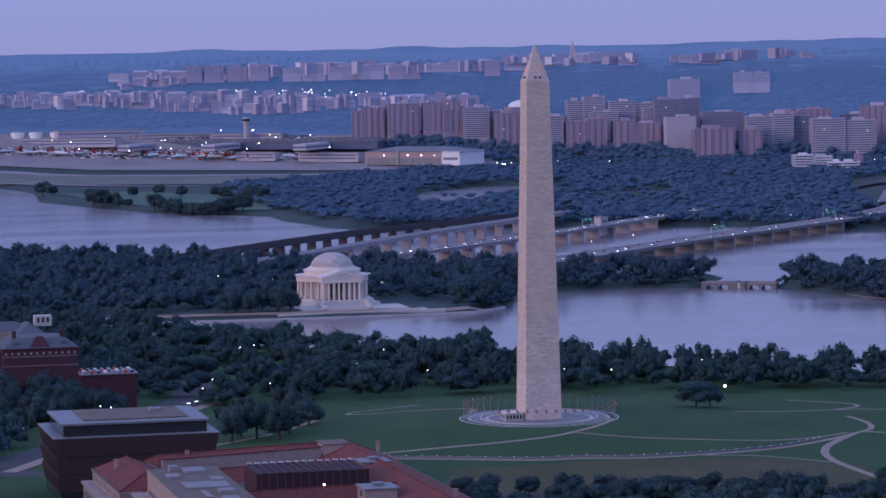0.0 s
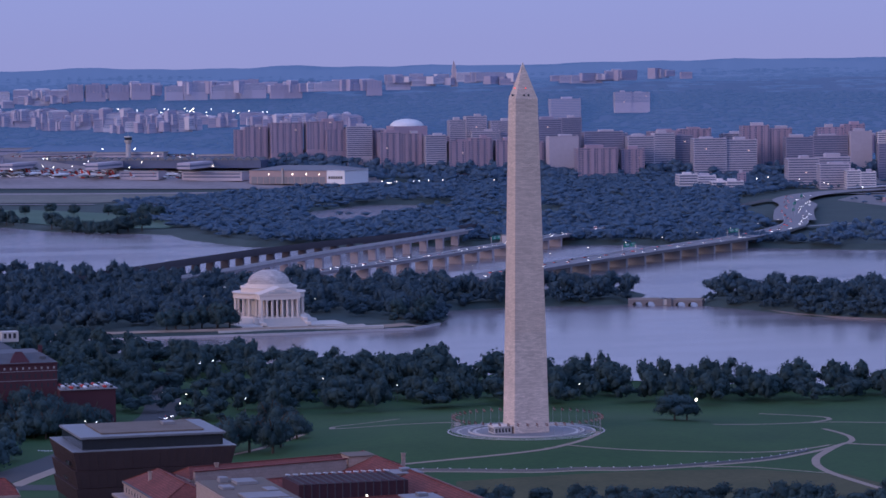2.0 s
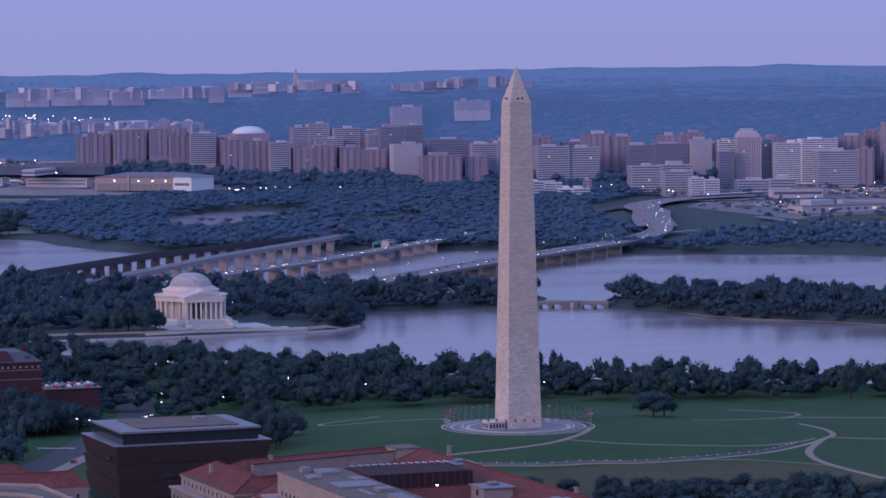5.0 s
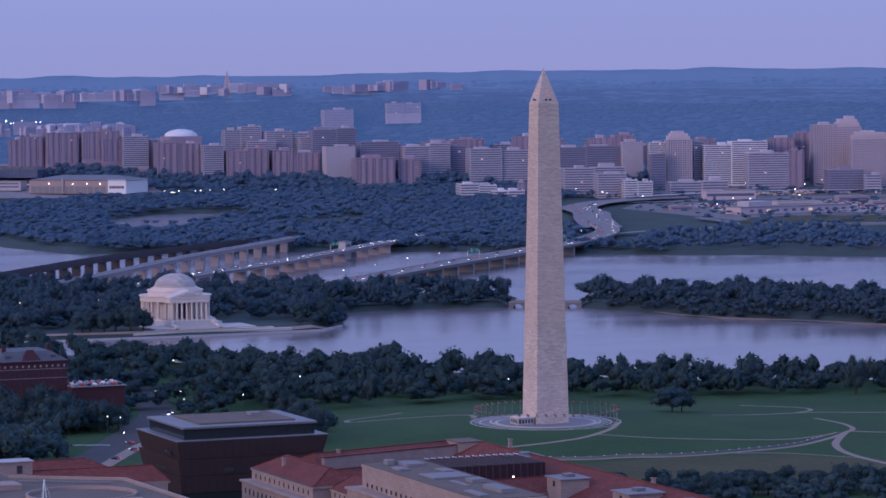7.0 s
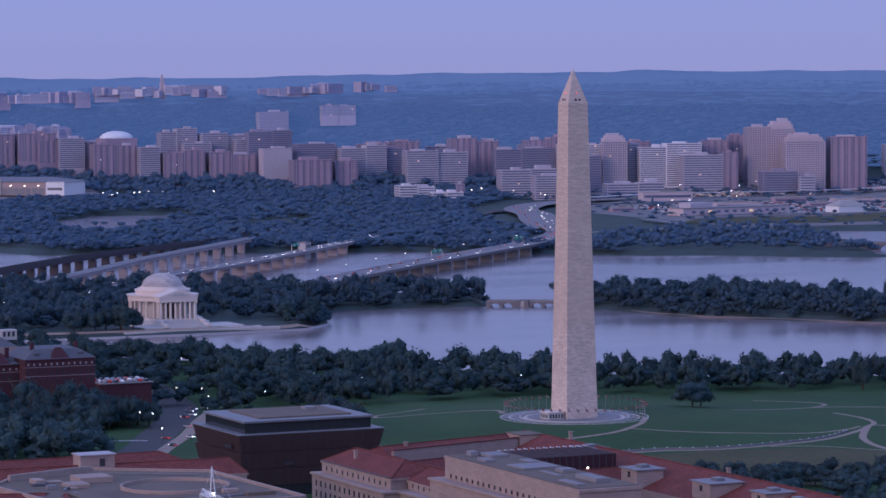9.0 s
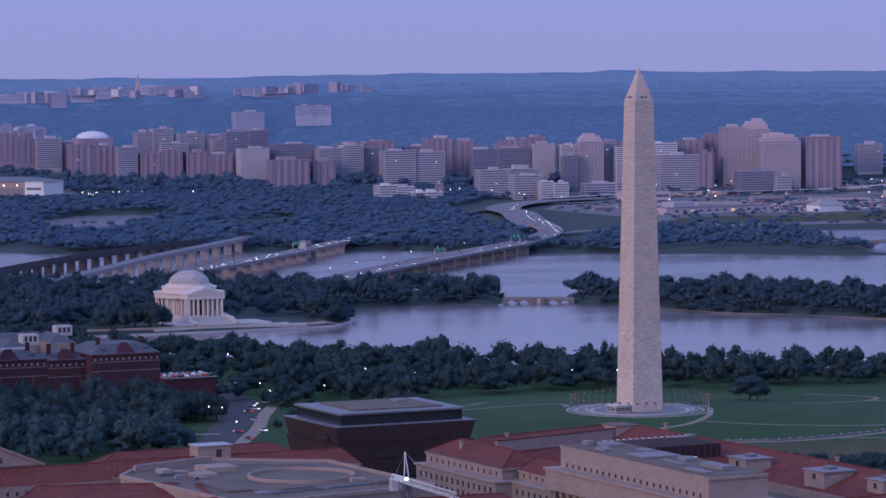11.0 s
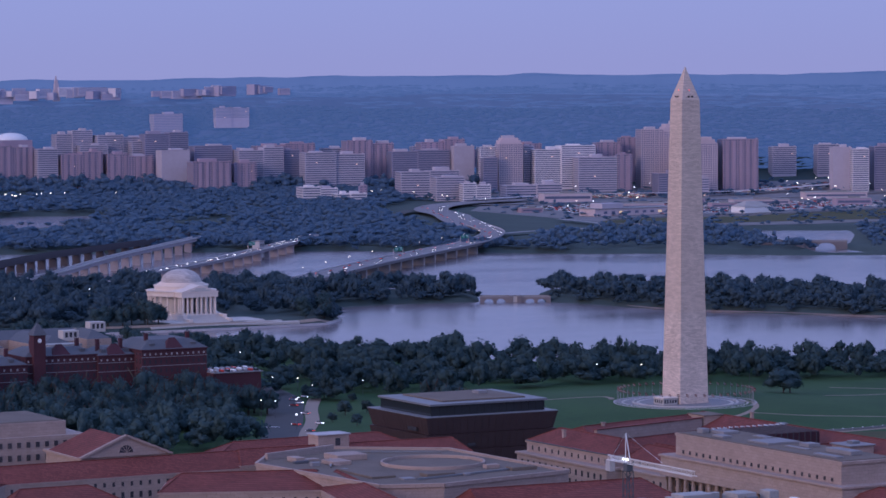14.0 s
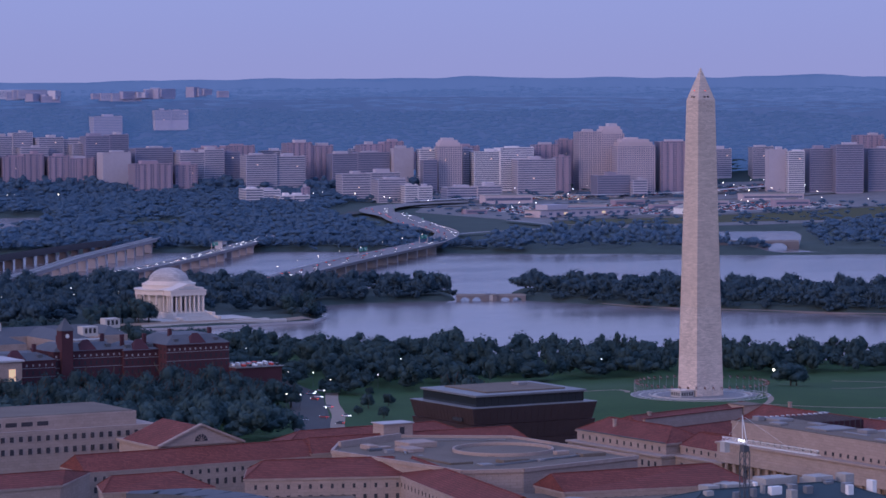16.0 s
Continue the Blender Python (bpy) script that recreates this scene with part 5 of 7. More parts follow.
def sweep(line, width, z0, z1, off=0.0):
    """A closed bar of constant section along a line, off metres to its left."""
    bm = bmesh.new()
    rings = []
    for i, p in enumerate(line):
        a, b = line[max(0, i - 1)], line[min(len(line) - 1, i + 1)]
        d = Vector((b[0] - a[0], b[1] - a[1])).normalized()
        n = Vector((-d.y, d.x))
        rings.append([bm.verts.new((p[0] + n.x * (off + s * width / 2), p[1] + n.y * (off + s * width / 2), z)) for s, z in ((-1, z0), (1, z0), (1, z1), (-1, z1))])
    for p, q in zip(rings, rings[1:]):
        for k in range(4):
            bm.faces.new((p[k], p[(k + 1) % 4], q[(k + 1) % 4], q[k]))
    bm.faces.new(rings[0][::-1])
    bm.faces.new(rings[-1])
    return bm


def bridge(name, label, pts, width, z, deck_m, rail_m, pier_m, gap, girder=1.6, pier_w=3.0, rails=1.1, last=1.0):
    line = smooth_line(pts, 25.0)
    ob = thing(name, pose(0, 0, 0), label, "bridge")
    part("deck", sweep(line, width, z - 0.25, z + 0.25), deck_m, ob)
    part("girder", sweep(line, width * 0.86, z - 0.25 - girder, z - 0.25), pier_m, ob)
    part("parapet", sweep(line, 0.35, z + 0.25, z + 0.25 + rails, width / 2 - 0.18), rail_m, ob)
    part("parapet", sweep(line, 0.35, z + 0.25, z + 0.25 + rails, -width / 2 + 0.18), rail_m, ob)
    L = length(line) * last
    s = gap / 2
    while s < L:
        x, y, d = along(line, s)
        n = Vector((-d[1], d[0]))
        w = width * 0.42
        bm = beam(bmesh.new(), (x - n.x * w, y - n.y * w, z / 2 - 1.8), (x + n.x * w, y + n.y * w, z / 2 - 1.8), pier_w, z + 1.4)
        part("pier", bm, pier_m, ob)
        s += gap
    return line


RAIL = bridge("rail_bridge", "dark rusty steel railway girder bridge", [(40, -1105), (-42, -1218), (-202, -1436), (-330, -1580), (-470, -1720), (-560, -1850)], 9, 11.5, M_RUST, M_RUST, M_RUST, 32, 2.4, 3.0, 2.4)
METRO = bridge("metro_bridge", "pale concrete metro bridge on tall piers", [(-60, -1085), (-148, -1207), (-275, -1398), (-455, -1642), (-500, -1705)], 9, 13.5, M_CONC2, M_CONC, M_PIER, 46, 2.6, 4.5, 1.3)
ROAD_W = bridge("road_bridge", "concrete highway bridge crowded with oncoming cars", [(-120, -1068), (-191, -1160), (-326, -1312), (-413, -1420), (-590, -1650), (-660, -1750)], 15, 10.5, M_ROADWAY, M_CONC, M_PIER, 40, 2.0, 4.0)
ROAD_E = bridge("road_bridge", "wide concrete highway bridge curving to the far bank", [(-270, -1005), (-370, -1126), (-480, -1250), (-611, -1390), (-740, -1530), (-850, -1690), (-920, -1850)], 26, 10.5, M_ROADWAY, M_CONC, M_CONC2, 42, 2.2, 4.0, last=0.72)
ribbon("road", [(-905, -1815), (-940, -1900), (-1000, -2040), (-1060, -2170), (-1120, -2330), (-1230, -2480), (-1400, -2600)], 46, M_ROADWAY, "broad worn highway on the far bank", lift=4.5, category="road")
ribbon("road", [(-660, -1750), (-720, -1850), (-850, -2000), (-980, -2180), (-1100, -2350)], 16, M_ASPHALT, "asphalt highway on the far bank", lift=3.5, category="road")
ribbon("road", [(-860, -1700), (-930, -1740), (-1010, -1760), (-1090, -1850), (-1120, -2000)], 12, M_CONC2, "pale concrete slip road", lift=3.5, category="road")

rng = random.Random(11)
def traffic(line, lanes, count, z, heading, s0, s1, terrain_lift=None):
    for i in range(count):
        s = s0 + (s1 - s0) * (i + rng.uniform(0.1, 0.9)) / count
        x, y, d = along(line, s)
        off = rng.choice(lanes)
        px, py = x - d[1] * off, y + d[0] * off
        zz = z if terrain_lift is None else float(ground_z(px, py)) + terrain_lift
        a = math.degrees(math.atan2(d[1], d[0])) + (90 if heading > 0 else -90)
        c = copy_thing(CARS[rng.randrange(4)], Matrix.Translation(far((px, py, zz))) @ Matrix.Rotation(radians(a), 4, "Z"))
        c["group"] = "cars on the highway"


traffic(ROAD_W, (-5, -1.7, 1.7, 5), 66, 10.78, 1, 40, length(ROAD_W) - 20)
traffic(ROAD_E, (-9, -5.5, -2.5), 26, 10.78, 1, 30, length(ROAD_E) - 30)
traffic(ROAD_E, (3, 6, 9), 26, 10.78, -1, 30, length(ROAD_E) - 30)
HWY = smooth_line([(-905, -1815), (-940, -1900), (-1000, -2040), (-1060, -2170), (-1120, -2330), (-1230, -2480), (-1400, -2600)], 25)
traffic(HWY, (-18, -14, -10, -6), 24, 0, 1, 20, 650, 4.7)
traffic(HWY, (6, 10, 14), 14, 0, -1, 20, 650, 4.7)
HWY_W = smooth_line([(-660, -1750), (-720, -1850), (-850, -2000), (-980, -2180)], 25)
traffic(HWY_W, (-3, 2), 10, 0, 1, 250, 520, 3.7)


def gantry(x, y, ang, z, w=20):
    ob = thing("sign_gantry", Matrix.Translation((x, y, z)) @ Matrix.Rotation(radians(ang), 4, "Z"), "steel gantry with green direction boards", "sign gantry", "sign gantries")
    for s in (-1, 1):
        part("post", boxes((s * w / 2 - 0.25, s * w / 2 + 0.25, -0.25, 0.25, 0, 8)), M_STEEL, ob)
    part("crossbeam", boxes((-w / 2, w / 2, -0.3, 0.3, 7.2, 8.0)), M_STEEL, ob)
    for cx, ww in ((-w * 0.25, w * 0.36), (w * 0.22, w * 0.4)):
        b = part("board", boxes((cx - ww / 2, cx + ww / 2, 0.3, 0.5, 5.6, 9.2), bevel=0.05), M_GREENSIGN, ob, "green board")
        for k in range(2):
            part("line_of_writing", boxes((cx - ww * 0.35, cx + ww * (0.3 - 0.15 * k), 0.5, 0.53, 8.0 - 1.3 * k, 8.5 - 1.3 * k)), M_WHITEP, b)


gantry(-525, -1300, 40, 10.7, 24)
gantry(-700, -1485, 40, 10.7, 24)
gantry(-935, -1890, 62, 9.5, 34)
gantry(-1000, -2040, 62, 9.5, 40)
gantry(-1090, -2230, 62, 9.5, 40)
gantry(-455, -1475, 40, 10.7, 16)
house = thing("bridge_house", pose(-478, -1508, 0, 0, 0, 40), "pale concrete bridge tender's house on a pier", "control house")
part("wall", boxes((-6, 6, -4, 4, 2, 18), bevel=0.2), M_CONC, house)
part("roof", boxes((-6.6, 6.6, -4.6, 4.6, 18, 18.8)), M_CONC2, house)
for k in (-3, 0, 3):
    part("window", boxes((k - 0.9, k + 0.9, 4, 4.08, 13, 16)), M_SHADE, house)


def arch_bridge(name, label, a, b, width, z, holes, pylon=True):
    """A masonry bridge from a to b with real arched openings, given as (centre, half span) along it."""
    a, b = Vector(a), Vector(b)
    L = (b - a).length
    ob = thing(name, Matrix.Translation((a.x, a.y, 0)) @ Matrix.Rotation(math.atan2(b.y - a.y, b.x - a.x), 4, "Z"), label, "bridge")
    edges = [0.0]
    for c, h in holes:
        edges += [c - h, c + h]
    edges.append(L)
    bm = bmesh.new()
    for i in range(0, len(edges), 2):
        box(bm, edges[i], edges[i + 1], -width / 2, width / 2, -2, z)
    part("abutment", bm, M_PIERDARK, ob)
    for c, h in holes:
        bm = bmesh.new()
        prof = [(c + h * math.cos(math.pi * k / 10), 0.4 + (z - 1.6) * math.sin(math.pi * k / 10)) for k in range(11)]
        for (x0, z0), (x1, z1) in zip(prof, prof[1:]):
            vs = [bm.verts.new(p) for p in ((x0, -width / 2, z0), (x1, -width / 2, z1), (x1, -width / 2, z), (x0, -width / 2, z), (x0, width / 2, z0), (x1, width / 2, z1), (x1, width / 2, z), (x0, width / 2, z))]
            for f in ((0, 1, 2, 3), (7, 6, 5, 4), (0, 4, 5, 1), (3, 2, 6, 7)):
                bm.faces.new([vs[i] for i in f])
        bmesh.ops.remove_doubles(bm, verts=bm.verts, dist=0.001)
        part("arch", bm, M_PIERDARK, ob)
    part("parapet", boxes((0, L, -width / 2, -width / 2 + 0.5, z, z + 1.1)), M_CONC2, ob)
    part("parapet", boxes((0, L, width / 2 - 0.5, width / 2, z, z + 1.1)), M_CONC2, ob)
    part("deck", boxes((0, L, -width / 2 + 0.5, width / 2 - 0.5, z - 0.2, z + 0.1)), M_ASPHALT, ob)
    if pylon:
        m = L / 2
        part("gate_house", boxes((m - 5, m - 1.5, -width / 2 - 1, width / 2 + 1.5, -1, z + 1.2), (m + 1.5, m + 5, -width / 2 - 1, width / 2 + 1.5, -1, z + 1.2)), M_PIERDARK, ob, "stone gate piers in the middle")
        part("gate", boxes((m - 1.5, m + 1.5, width / 2 - 0.5, width / 2 + 0.6, 0.2, z + 0.6)), M_WHITE2, ob, "pale flood gate")


arch_bridge("inlet_bridge", "low stone inlet bridge with small arches", (-410, -824), (-362, -853), 11, 4.0, [(7, 3.6), (16.5, 3.6), (39.5, 3.6), (49, 3.6)])
arch_bridge("stone_bridge", "pale stone parkway bridge with one arch", (-1082, -1352), (-1005, -1398), 13, 8.0, [(22, 11)], pylon=False)


# ---- woods over the river ----
PARK_E = [(430, -690), (150, -700), (118, -716), (60, -722), (-10, -722), (-20, -800), (-110, -800), (-125, -725), (-172, -745), (-212, -862), (-290, -873), (-362, -862), (-404, -945), (-250, -1052), (-100, -1172), (60, -1322), (300, -1470), (450, -1440)]
PARK_W = [(-414, -822), (-432, -770), (-450, -690), (-497, -618), (-550, -536), (-672, -418), (-690, -590), (-628, -735), (-558, -835), (-478, -898), (-455, -915)]
BANK = [(-1094, -1240), (-985, -1288), (-870, -1408), (-790, -1440), (-775, -1500), (-880, -1640), (-990, -1700), (-1090, -1760), (-1130, -1690), (-1085, -1500), (-1030, -1430), (-1010, -1330)]
BANK_R = [(-1100, -1240), (-1250, -1160), (-1500, -1150), (-1800, -1500), (-1560, -1780), (-1345, -1700), (-1280, -1600), (-1165, -1435), (-1100, -1340)]
MIDWOOD = [(-440, -1690), (-560, -1670), (-680, -1600), (-745, -1560), (-850, -1750), (-890, -1900), (-960, -2120), (-1080, -2420), (-1300, -2720), (-1430, -3050), (-1150, -3400), (-880, -3150), (-600, -2960), (-330, -2700), (-275, -2400), (-272, -2050), (-270, -1930), (-295, -1760)]
dodge = [(JEFF[0], JEFF[1], 44), (JEFF[0], JEFF[1] + 35, 40)]
spots = scatter(PARK_E, 15.5, 21, 0.9, 1, dodge + [(-130, -760, 18)])
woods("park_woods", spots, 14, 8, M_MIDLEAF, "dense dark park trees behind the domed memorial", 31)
spots = scatter(PARK_W, 12, 22, 0.75, 1)
west_trees = sorted(spots, key=lambda p: -p[1])
for i, (x, y) in enumerate(west_trees[:40]):
    r2 = random.Random(1500 + i)
    tree(x, y, r2.choice((9, 11, 13, 17)), r2.uniform(6, 9), 1500 + i, "dark tree on the narrow park strip", "trees of the park strip")
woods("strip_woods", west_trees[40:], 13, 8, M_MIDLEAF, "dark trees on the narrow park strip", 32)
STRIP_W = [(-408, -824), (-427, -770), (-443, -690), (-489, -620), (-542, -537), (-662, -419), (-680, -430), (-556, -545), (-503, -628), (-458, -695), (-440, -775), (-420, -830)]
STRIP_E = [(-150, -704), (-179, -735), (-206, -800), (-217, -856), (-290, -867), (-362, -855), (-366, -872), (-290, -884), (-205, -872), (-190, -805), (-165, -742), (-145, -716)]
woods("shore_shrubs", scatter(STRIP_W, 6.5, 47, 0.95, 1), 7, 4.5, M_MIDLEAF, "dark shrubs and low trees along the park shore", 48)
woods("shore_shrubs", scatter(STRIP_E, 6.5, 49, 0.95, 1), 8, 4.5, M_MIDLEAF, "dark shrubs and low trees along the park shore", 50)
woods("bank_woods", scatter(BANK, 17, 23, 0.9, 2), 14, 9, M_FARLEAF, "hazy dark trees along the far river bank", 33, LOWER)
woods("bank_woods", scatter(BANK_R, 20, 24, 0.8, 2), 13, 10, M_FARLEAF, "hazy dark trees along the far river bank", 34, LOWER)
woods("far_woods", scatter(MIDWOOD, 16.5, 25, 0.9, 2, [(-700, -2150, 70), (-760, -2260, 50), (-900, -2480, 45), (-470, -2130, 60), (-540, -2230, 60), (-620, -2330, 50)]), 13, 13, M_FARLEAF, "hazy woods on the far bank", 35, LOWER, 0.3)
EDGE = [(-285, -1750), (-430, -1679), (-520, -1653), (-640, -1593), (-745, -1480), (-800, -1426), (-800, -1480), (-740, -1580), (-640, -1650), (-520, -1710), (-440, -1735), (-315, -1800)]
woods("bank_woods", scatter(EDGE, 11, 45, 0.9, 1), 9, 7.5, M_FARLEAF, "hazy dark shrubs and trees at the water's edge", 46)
for i, (x, y, h) in enumerate(((-72, -2590, 19), (-80, -2560, 15), (-101, -2325, 21), (-108, -2300, 22), (-116, -2280, 18), (-122, -2265, 12), (-130, -2240, 10), (-150, -2170, 19), (-158, -2150, 17), (-166, -2130, 20), (-173, -2112, 18), (-181, -2095, 19), (-189, -2080, 17), (-197, -2072, 20), (-206, -2068, 22), (-217, -2066, 19), (-232, -2062, 21), (-225, -2450, 15), (-205, -2500, 14), (-170, -2480, 13), (-260, -2330, 17), (-285, -2300, 20), (-275, -2380, 16), (-290, -2250, 20), (-262, -2420, 14))):
    tree(x, y, h, h * 0.62, 1700 + i, "dark riverside tree on a green point", "riverside trees")
BACK = [(-300, -5300), (-900, -4950), (-1050, -4250), (-1250, -3500), (-1900, -3350), (-3300, -3300), (-3900, -5200), (-2600, -6600), (-800, -6900), (0, -6600)]
# both woods emit blue in place of haze, stronger on the farther hillsides
M_DISTWOOD = mat("distant_wood_haze_glow", (0.03, 0.042, 0.06), 0.95, 0.4, 130, 20, hue=(0.04, 0.05, 0.07), glow=1.0, glow_col=(0.05, 0.08, 0.17))
M_HAZEWOOD = mat("hazy_wood_glow", (0.03, 0.04, 0.06), 0.95, 0.5, 160, 25, hue=(0.045, 0.055, 0.075), glow=1.0, glow_col=(0.07, 0.106, 0.22))
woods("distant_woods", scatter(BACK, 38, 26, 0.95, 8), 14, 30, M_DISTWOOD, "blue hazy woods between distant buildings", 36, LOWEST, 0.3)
HILLS = [(400, -6300), (-800, -6900), (-2600, -6600), (-3900, -5200), (-5200, -4200), (-7500, -6500), (-5500, -9500), (-2500, -11500), (600, -11500)]
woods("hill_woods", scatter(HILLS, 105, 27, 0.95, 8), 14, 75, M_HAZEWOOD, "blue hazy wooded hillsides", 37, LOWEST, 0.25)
FRONT = [(-870, -3120), (-1430, -3030), (-1600, -3080), (-1480, -3230), (-1250, -3480), (-1000, -3620), (-905, -3900), (-860, -3500)]
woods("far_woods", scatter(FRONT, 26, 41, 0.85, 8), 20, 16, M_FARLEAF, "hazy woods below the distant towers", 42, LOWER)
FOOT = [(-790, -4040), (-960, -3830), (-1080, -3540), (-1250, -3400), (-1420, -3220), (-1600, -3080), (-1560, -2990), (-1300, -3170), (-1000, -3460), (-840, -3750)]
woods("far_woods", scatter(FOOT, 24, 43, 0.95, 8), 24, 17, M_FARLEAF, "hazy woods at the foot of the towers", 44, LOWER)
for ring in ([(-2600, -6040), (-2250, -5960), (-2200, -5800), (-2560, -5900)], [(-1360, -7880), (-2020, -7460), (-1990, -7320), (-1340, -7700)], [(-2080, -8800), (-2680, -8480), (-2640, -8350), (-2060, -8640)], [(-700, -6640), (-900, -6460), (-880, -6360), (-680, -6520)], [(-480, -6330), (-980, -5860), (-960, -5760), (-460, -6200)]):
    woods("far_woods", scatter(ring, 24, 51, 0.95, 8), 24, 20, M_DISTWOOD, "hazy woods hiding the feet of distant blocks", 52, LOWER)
CITYTREES = [(-1240, -2640), (-1440, -2560), (-1700, -2560), (-2300, -2700), (-2350, -3000), (-1900, -2960), (-1600, -2960), (-1330, -2860)]
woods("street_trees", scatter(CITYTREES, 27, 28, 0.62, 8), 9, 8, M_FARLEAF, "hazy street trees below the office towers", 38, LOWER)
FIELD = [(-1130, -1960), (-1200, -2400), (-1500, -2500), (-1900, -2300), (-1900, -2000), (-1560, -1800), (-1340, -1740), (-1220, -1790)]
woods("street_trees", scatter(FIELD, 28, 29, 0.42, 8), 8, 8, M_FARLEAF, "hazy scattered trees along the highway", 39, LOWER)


# ---- flat patches of land ----
def patch(name, poly, material, label, lift=0.8, category="ground"):
    bm = bmesh.new()
    bm.faces.new([bm.verts.new((x, y, 0)) for x, y in poly])
    bmesh.ops.triangulate(bm, faces=bm.faces[:])
    for _ in range(4):
        bmesh.ops.subdivide_edges(bm, edges=[e for e in bm.edges if e.calc_length() > 60], cuts=1, use_grid_fill=True)
    for v in bm.verts:
        v.co = far((v.co.x, v.co.y, float(terrain(v.co.x, v.co.y)) + lift))
    return tagged(part(name, bm, material), label, category, kind="structure")


M_APRON = mat("apron_concrete", (0.19, 0.175, 0.185), 0.85, 0.5, 70, 9, hue=(0.27, 0.24, 0.24))
M_POINT = mat("point_lawn_grass", (0.06, 0.12, 0.085), 0.95, 0.3, 50, 8, hue=(0.09, 0.14, 0.095))
M_AIRGRASS = mat("mown_airfield_grass", (0.09, 0.12, 0.105), 0.95, 0.4, 60, 12, hue=(0.19, 0.18, 0.15))
patch("suburb_ground", [(-1140, -1800), (-1190, -2350), (-1330, -2560), (-1440, -2900), (-1620, -3060), (-2000, -3010), (-2700, -3050), (-2700, -2200), (-1900, -1980), (-1600, -1810), (-1340, -1770)], M_SUBURB, "patchy grey-green ground among roads and yards", 0.3)
patch("apron", [(-207, -4453), (-120, -3746), (-250, -3380), (-542, -3169), (-800, -3051), (-950, -3606), (-900, -4096), (-700, -4800), (-266, -5140), (-100, -5000)], M_APRON, "pale concrete airport apron", 1.2, "apron")
ribbon("runway", [(0, -3600), (-109, -3420), (-200, -3180), (-420, -3060), (-640, -2990)], 46, M_APRON, "grey concrete runway", lift=1.0, category="runway")
ribbon("runway", [(-30, -3000), (-180, -2800), (-300, -2720)], 20, M_APRON, "asphalt taxiway", lift=1.0, category="runway")
patch("airfield_grass", [(-40, -2960), (-150, -2860), (-320, -2780), (-600, -2930), (-420, -3090), (-230, -3200), (-100, -3400), (40, -3500)], M_AIRGRASS, "olive airfield grass beside the runway", 0.7, "field")
patch("point_lawn", [(-92, -2600), (-118, -2330), (-160, -2185), (-215, -2085), (-262, -2060), (-292, -2160), (-300, -2380), (-250, -2500), (-190, -2620)], M_POINT, "green lawn on the river point", 0.7, "lawn")
patch("field", [(-1130, -1930), (-1210, -2020), (-1390, -2000), (-1850, -2150), (-1900, -2070), (-1560, -1830), (-1250, -1850)], M_DRY, "dry grass field by the highway", 0.6, "field")
patch("car_park", [(-1250, -2120), (-1300, -2420), (-1560, -2480), (-1850, -2330), (-1800, -2170), (-1400, -2080)], M_CONC2, "grey paved yards with parked cars", 0.6, "car park")
ribbon("road", [(-1300, -2560), (-1524, -2640), (-1776, -2630), (-2094, -2760), (-2500, -2900)], 22, M_CONC, "pale elevated motorway", lift=7, category="road")
ribbon("road", [(-1200, -2480), (-1420, -2500), (-1760, -2500), (-2100, -2600), (-2500, -2750)], 18, M_CONC2, "grey motorway", lift=2, category="road")
ribbon("road", [(-780, -2990), (-830, -3020), (-940, -3060), (-1100, -3020), (-1250, -2860), (-1320, -2700)], 14, M_ASPHALT, "parkway through the woods", lift=2, category="road")


# ---- distant office towers ----
def facade(name, col, hue=None):
    return mat(name, col, 0.8, 0.17, 30, 4, hue=hue, rnd=0.5)


# wall colours shifted towards lavender so that haze is painted into them
STYLES = {
    "brick": (facade("hazed_brick", (0.32, 0.25, 0.30)), 3.4, "reddish brick"),
    "grid": (facade("hazed_tan_concrete", (0.46, 0.385, 0.405)), 3.3, "tan concrete"),
    "pale": (facade("hazed_pale_concrete", (0.42, 0.385, 0.43)), 3.4, "pale concrete"),
    "dark": (facade("hazed_granite", (0.27, 0.245, 0.31)), 3.5, "dark banded"),
    "white": (facade("hazed_white_concrete", (0.60, 0.565, 0.58)), 3.2, "white"),
    "slab": (facade("hazed_plain_tan", (0.39, 0.355, 0.40)), 3.4, "plain tan"),
}
# blued pane colour, haze painted in as on the walls
M_FARGLASS = mat("hazed_far_glass", (0.105, 0.125, 0.20), 0.3, 0.3, 14, 3, spec=0.5)
M_FARLIT = mat("far_lit_window", (0.9, 0.6, 0.4), 0.5, 0.1, 2, 1, glow=0.55, glow_col=(1.0, 0.68, 0.45))

# farthest walls, panes and roofs: thick haze painted into bluish low-contrast colours
HAZE_TINTS = [facade("far_brick_haze_tint", (0.35, 0.325, 0.42)), facade("far_plaster_haze_tint", (0.40, 0.385, 0.48)), facade("far_white_haze_tint", (0.55, 0.52, 0.58)), facade("far_panes_haze_tint", (0.24, 0.275, 0.385)), facade("far_roof_haze_tint", (0.27, 0.28, 0.38))]


def slabs(name, rows, material, parent):
    """Many thin panes on one front, each too small to pick apart, as one part."""
    V, F = [], []
    for x0, x1, y0, y1, z0, z1 in rows:
        i = len(V)
        V += [(x, y, z) for z in (z0, z1) for x, y in ((x0, y0), (x1, y0), (x1, y1), (x0, y1))]
        F += [tuple(i + q for q in f) for f in ((4, 5, 6, 7), (3, 2, 1, 0), (0, 1, 5, 4), (1, 2, 6, 5), (2, 3, 7, 6), (3, 0, 4, 7))]
    return tagged(mesh_ob(name, V, F, material, parent), kind="stuff")


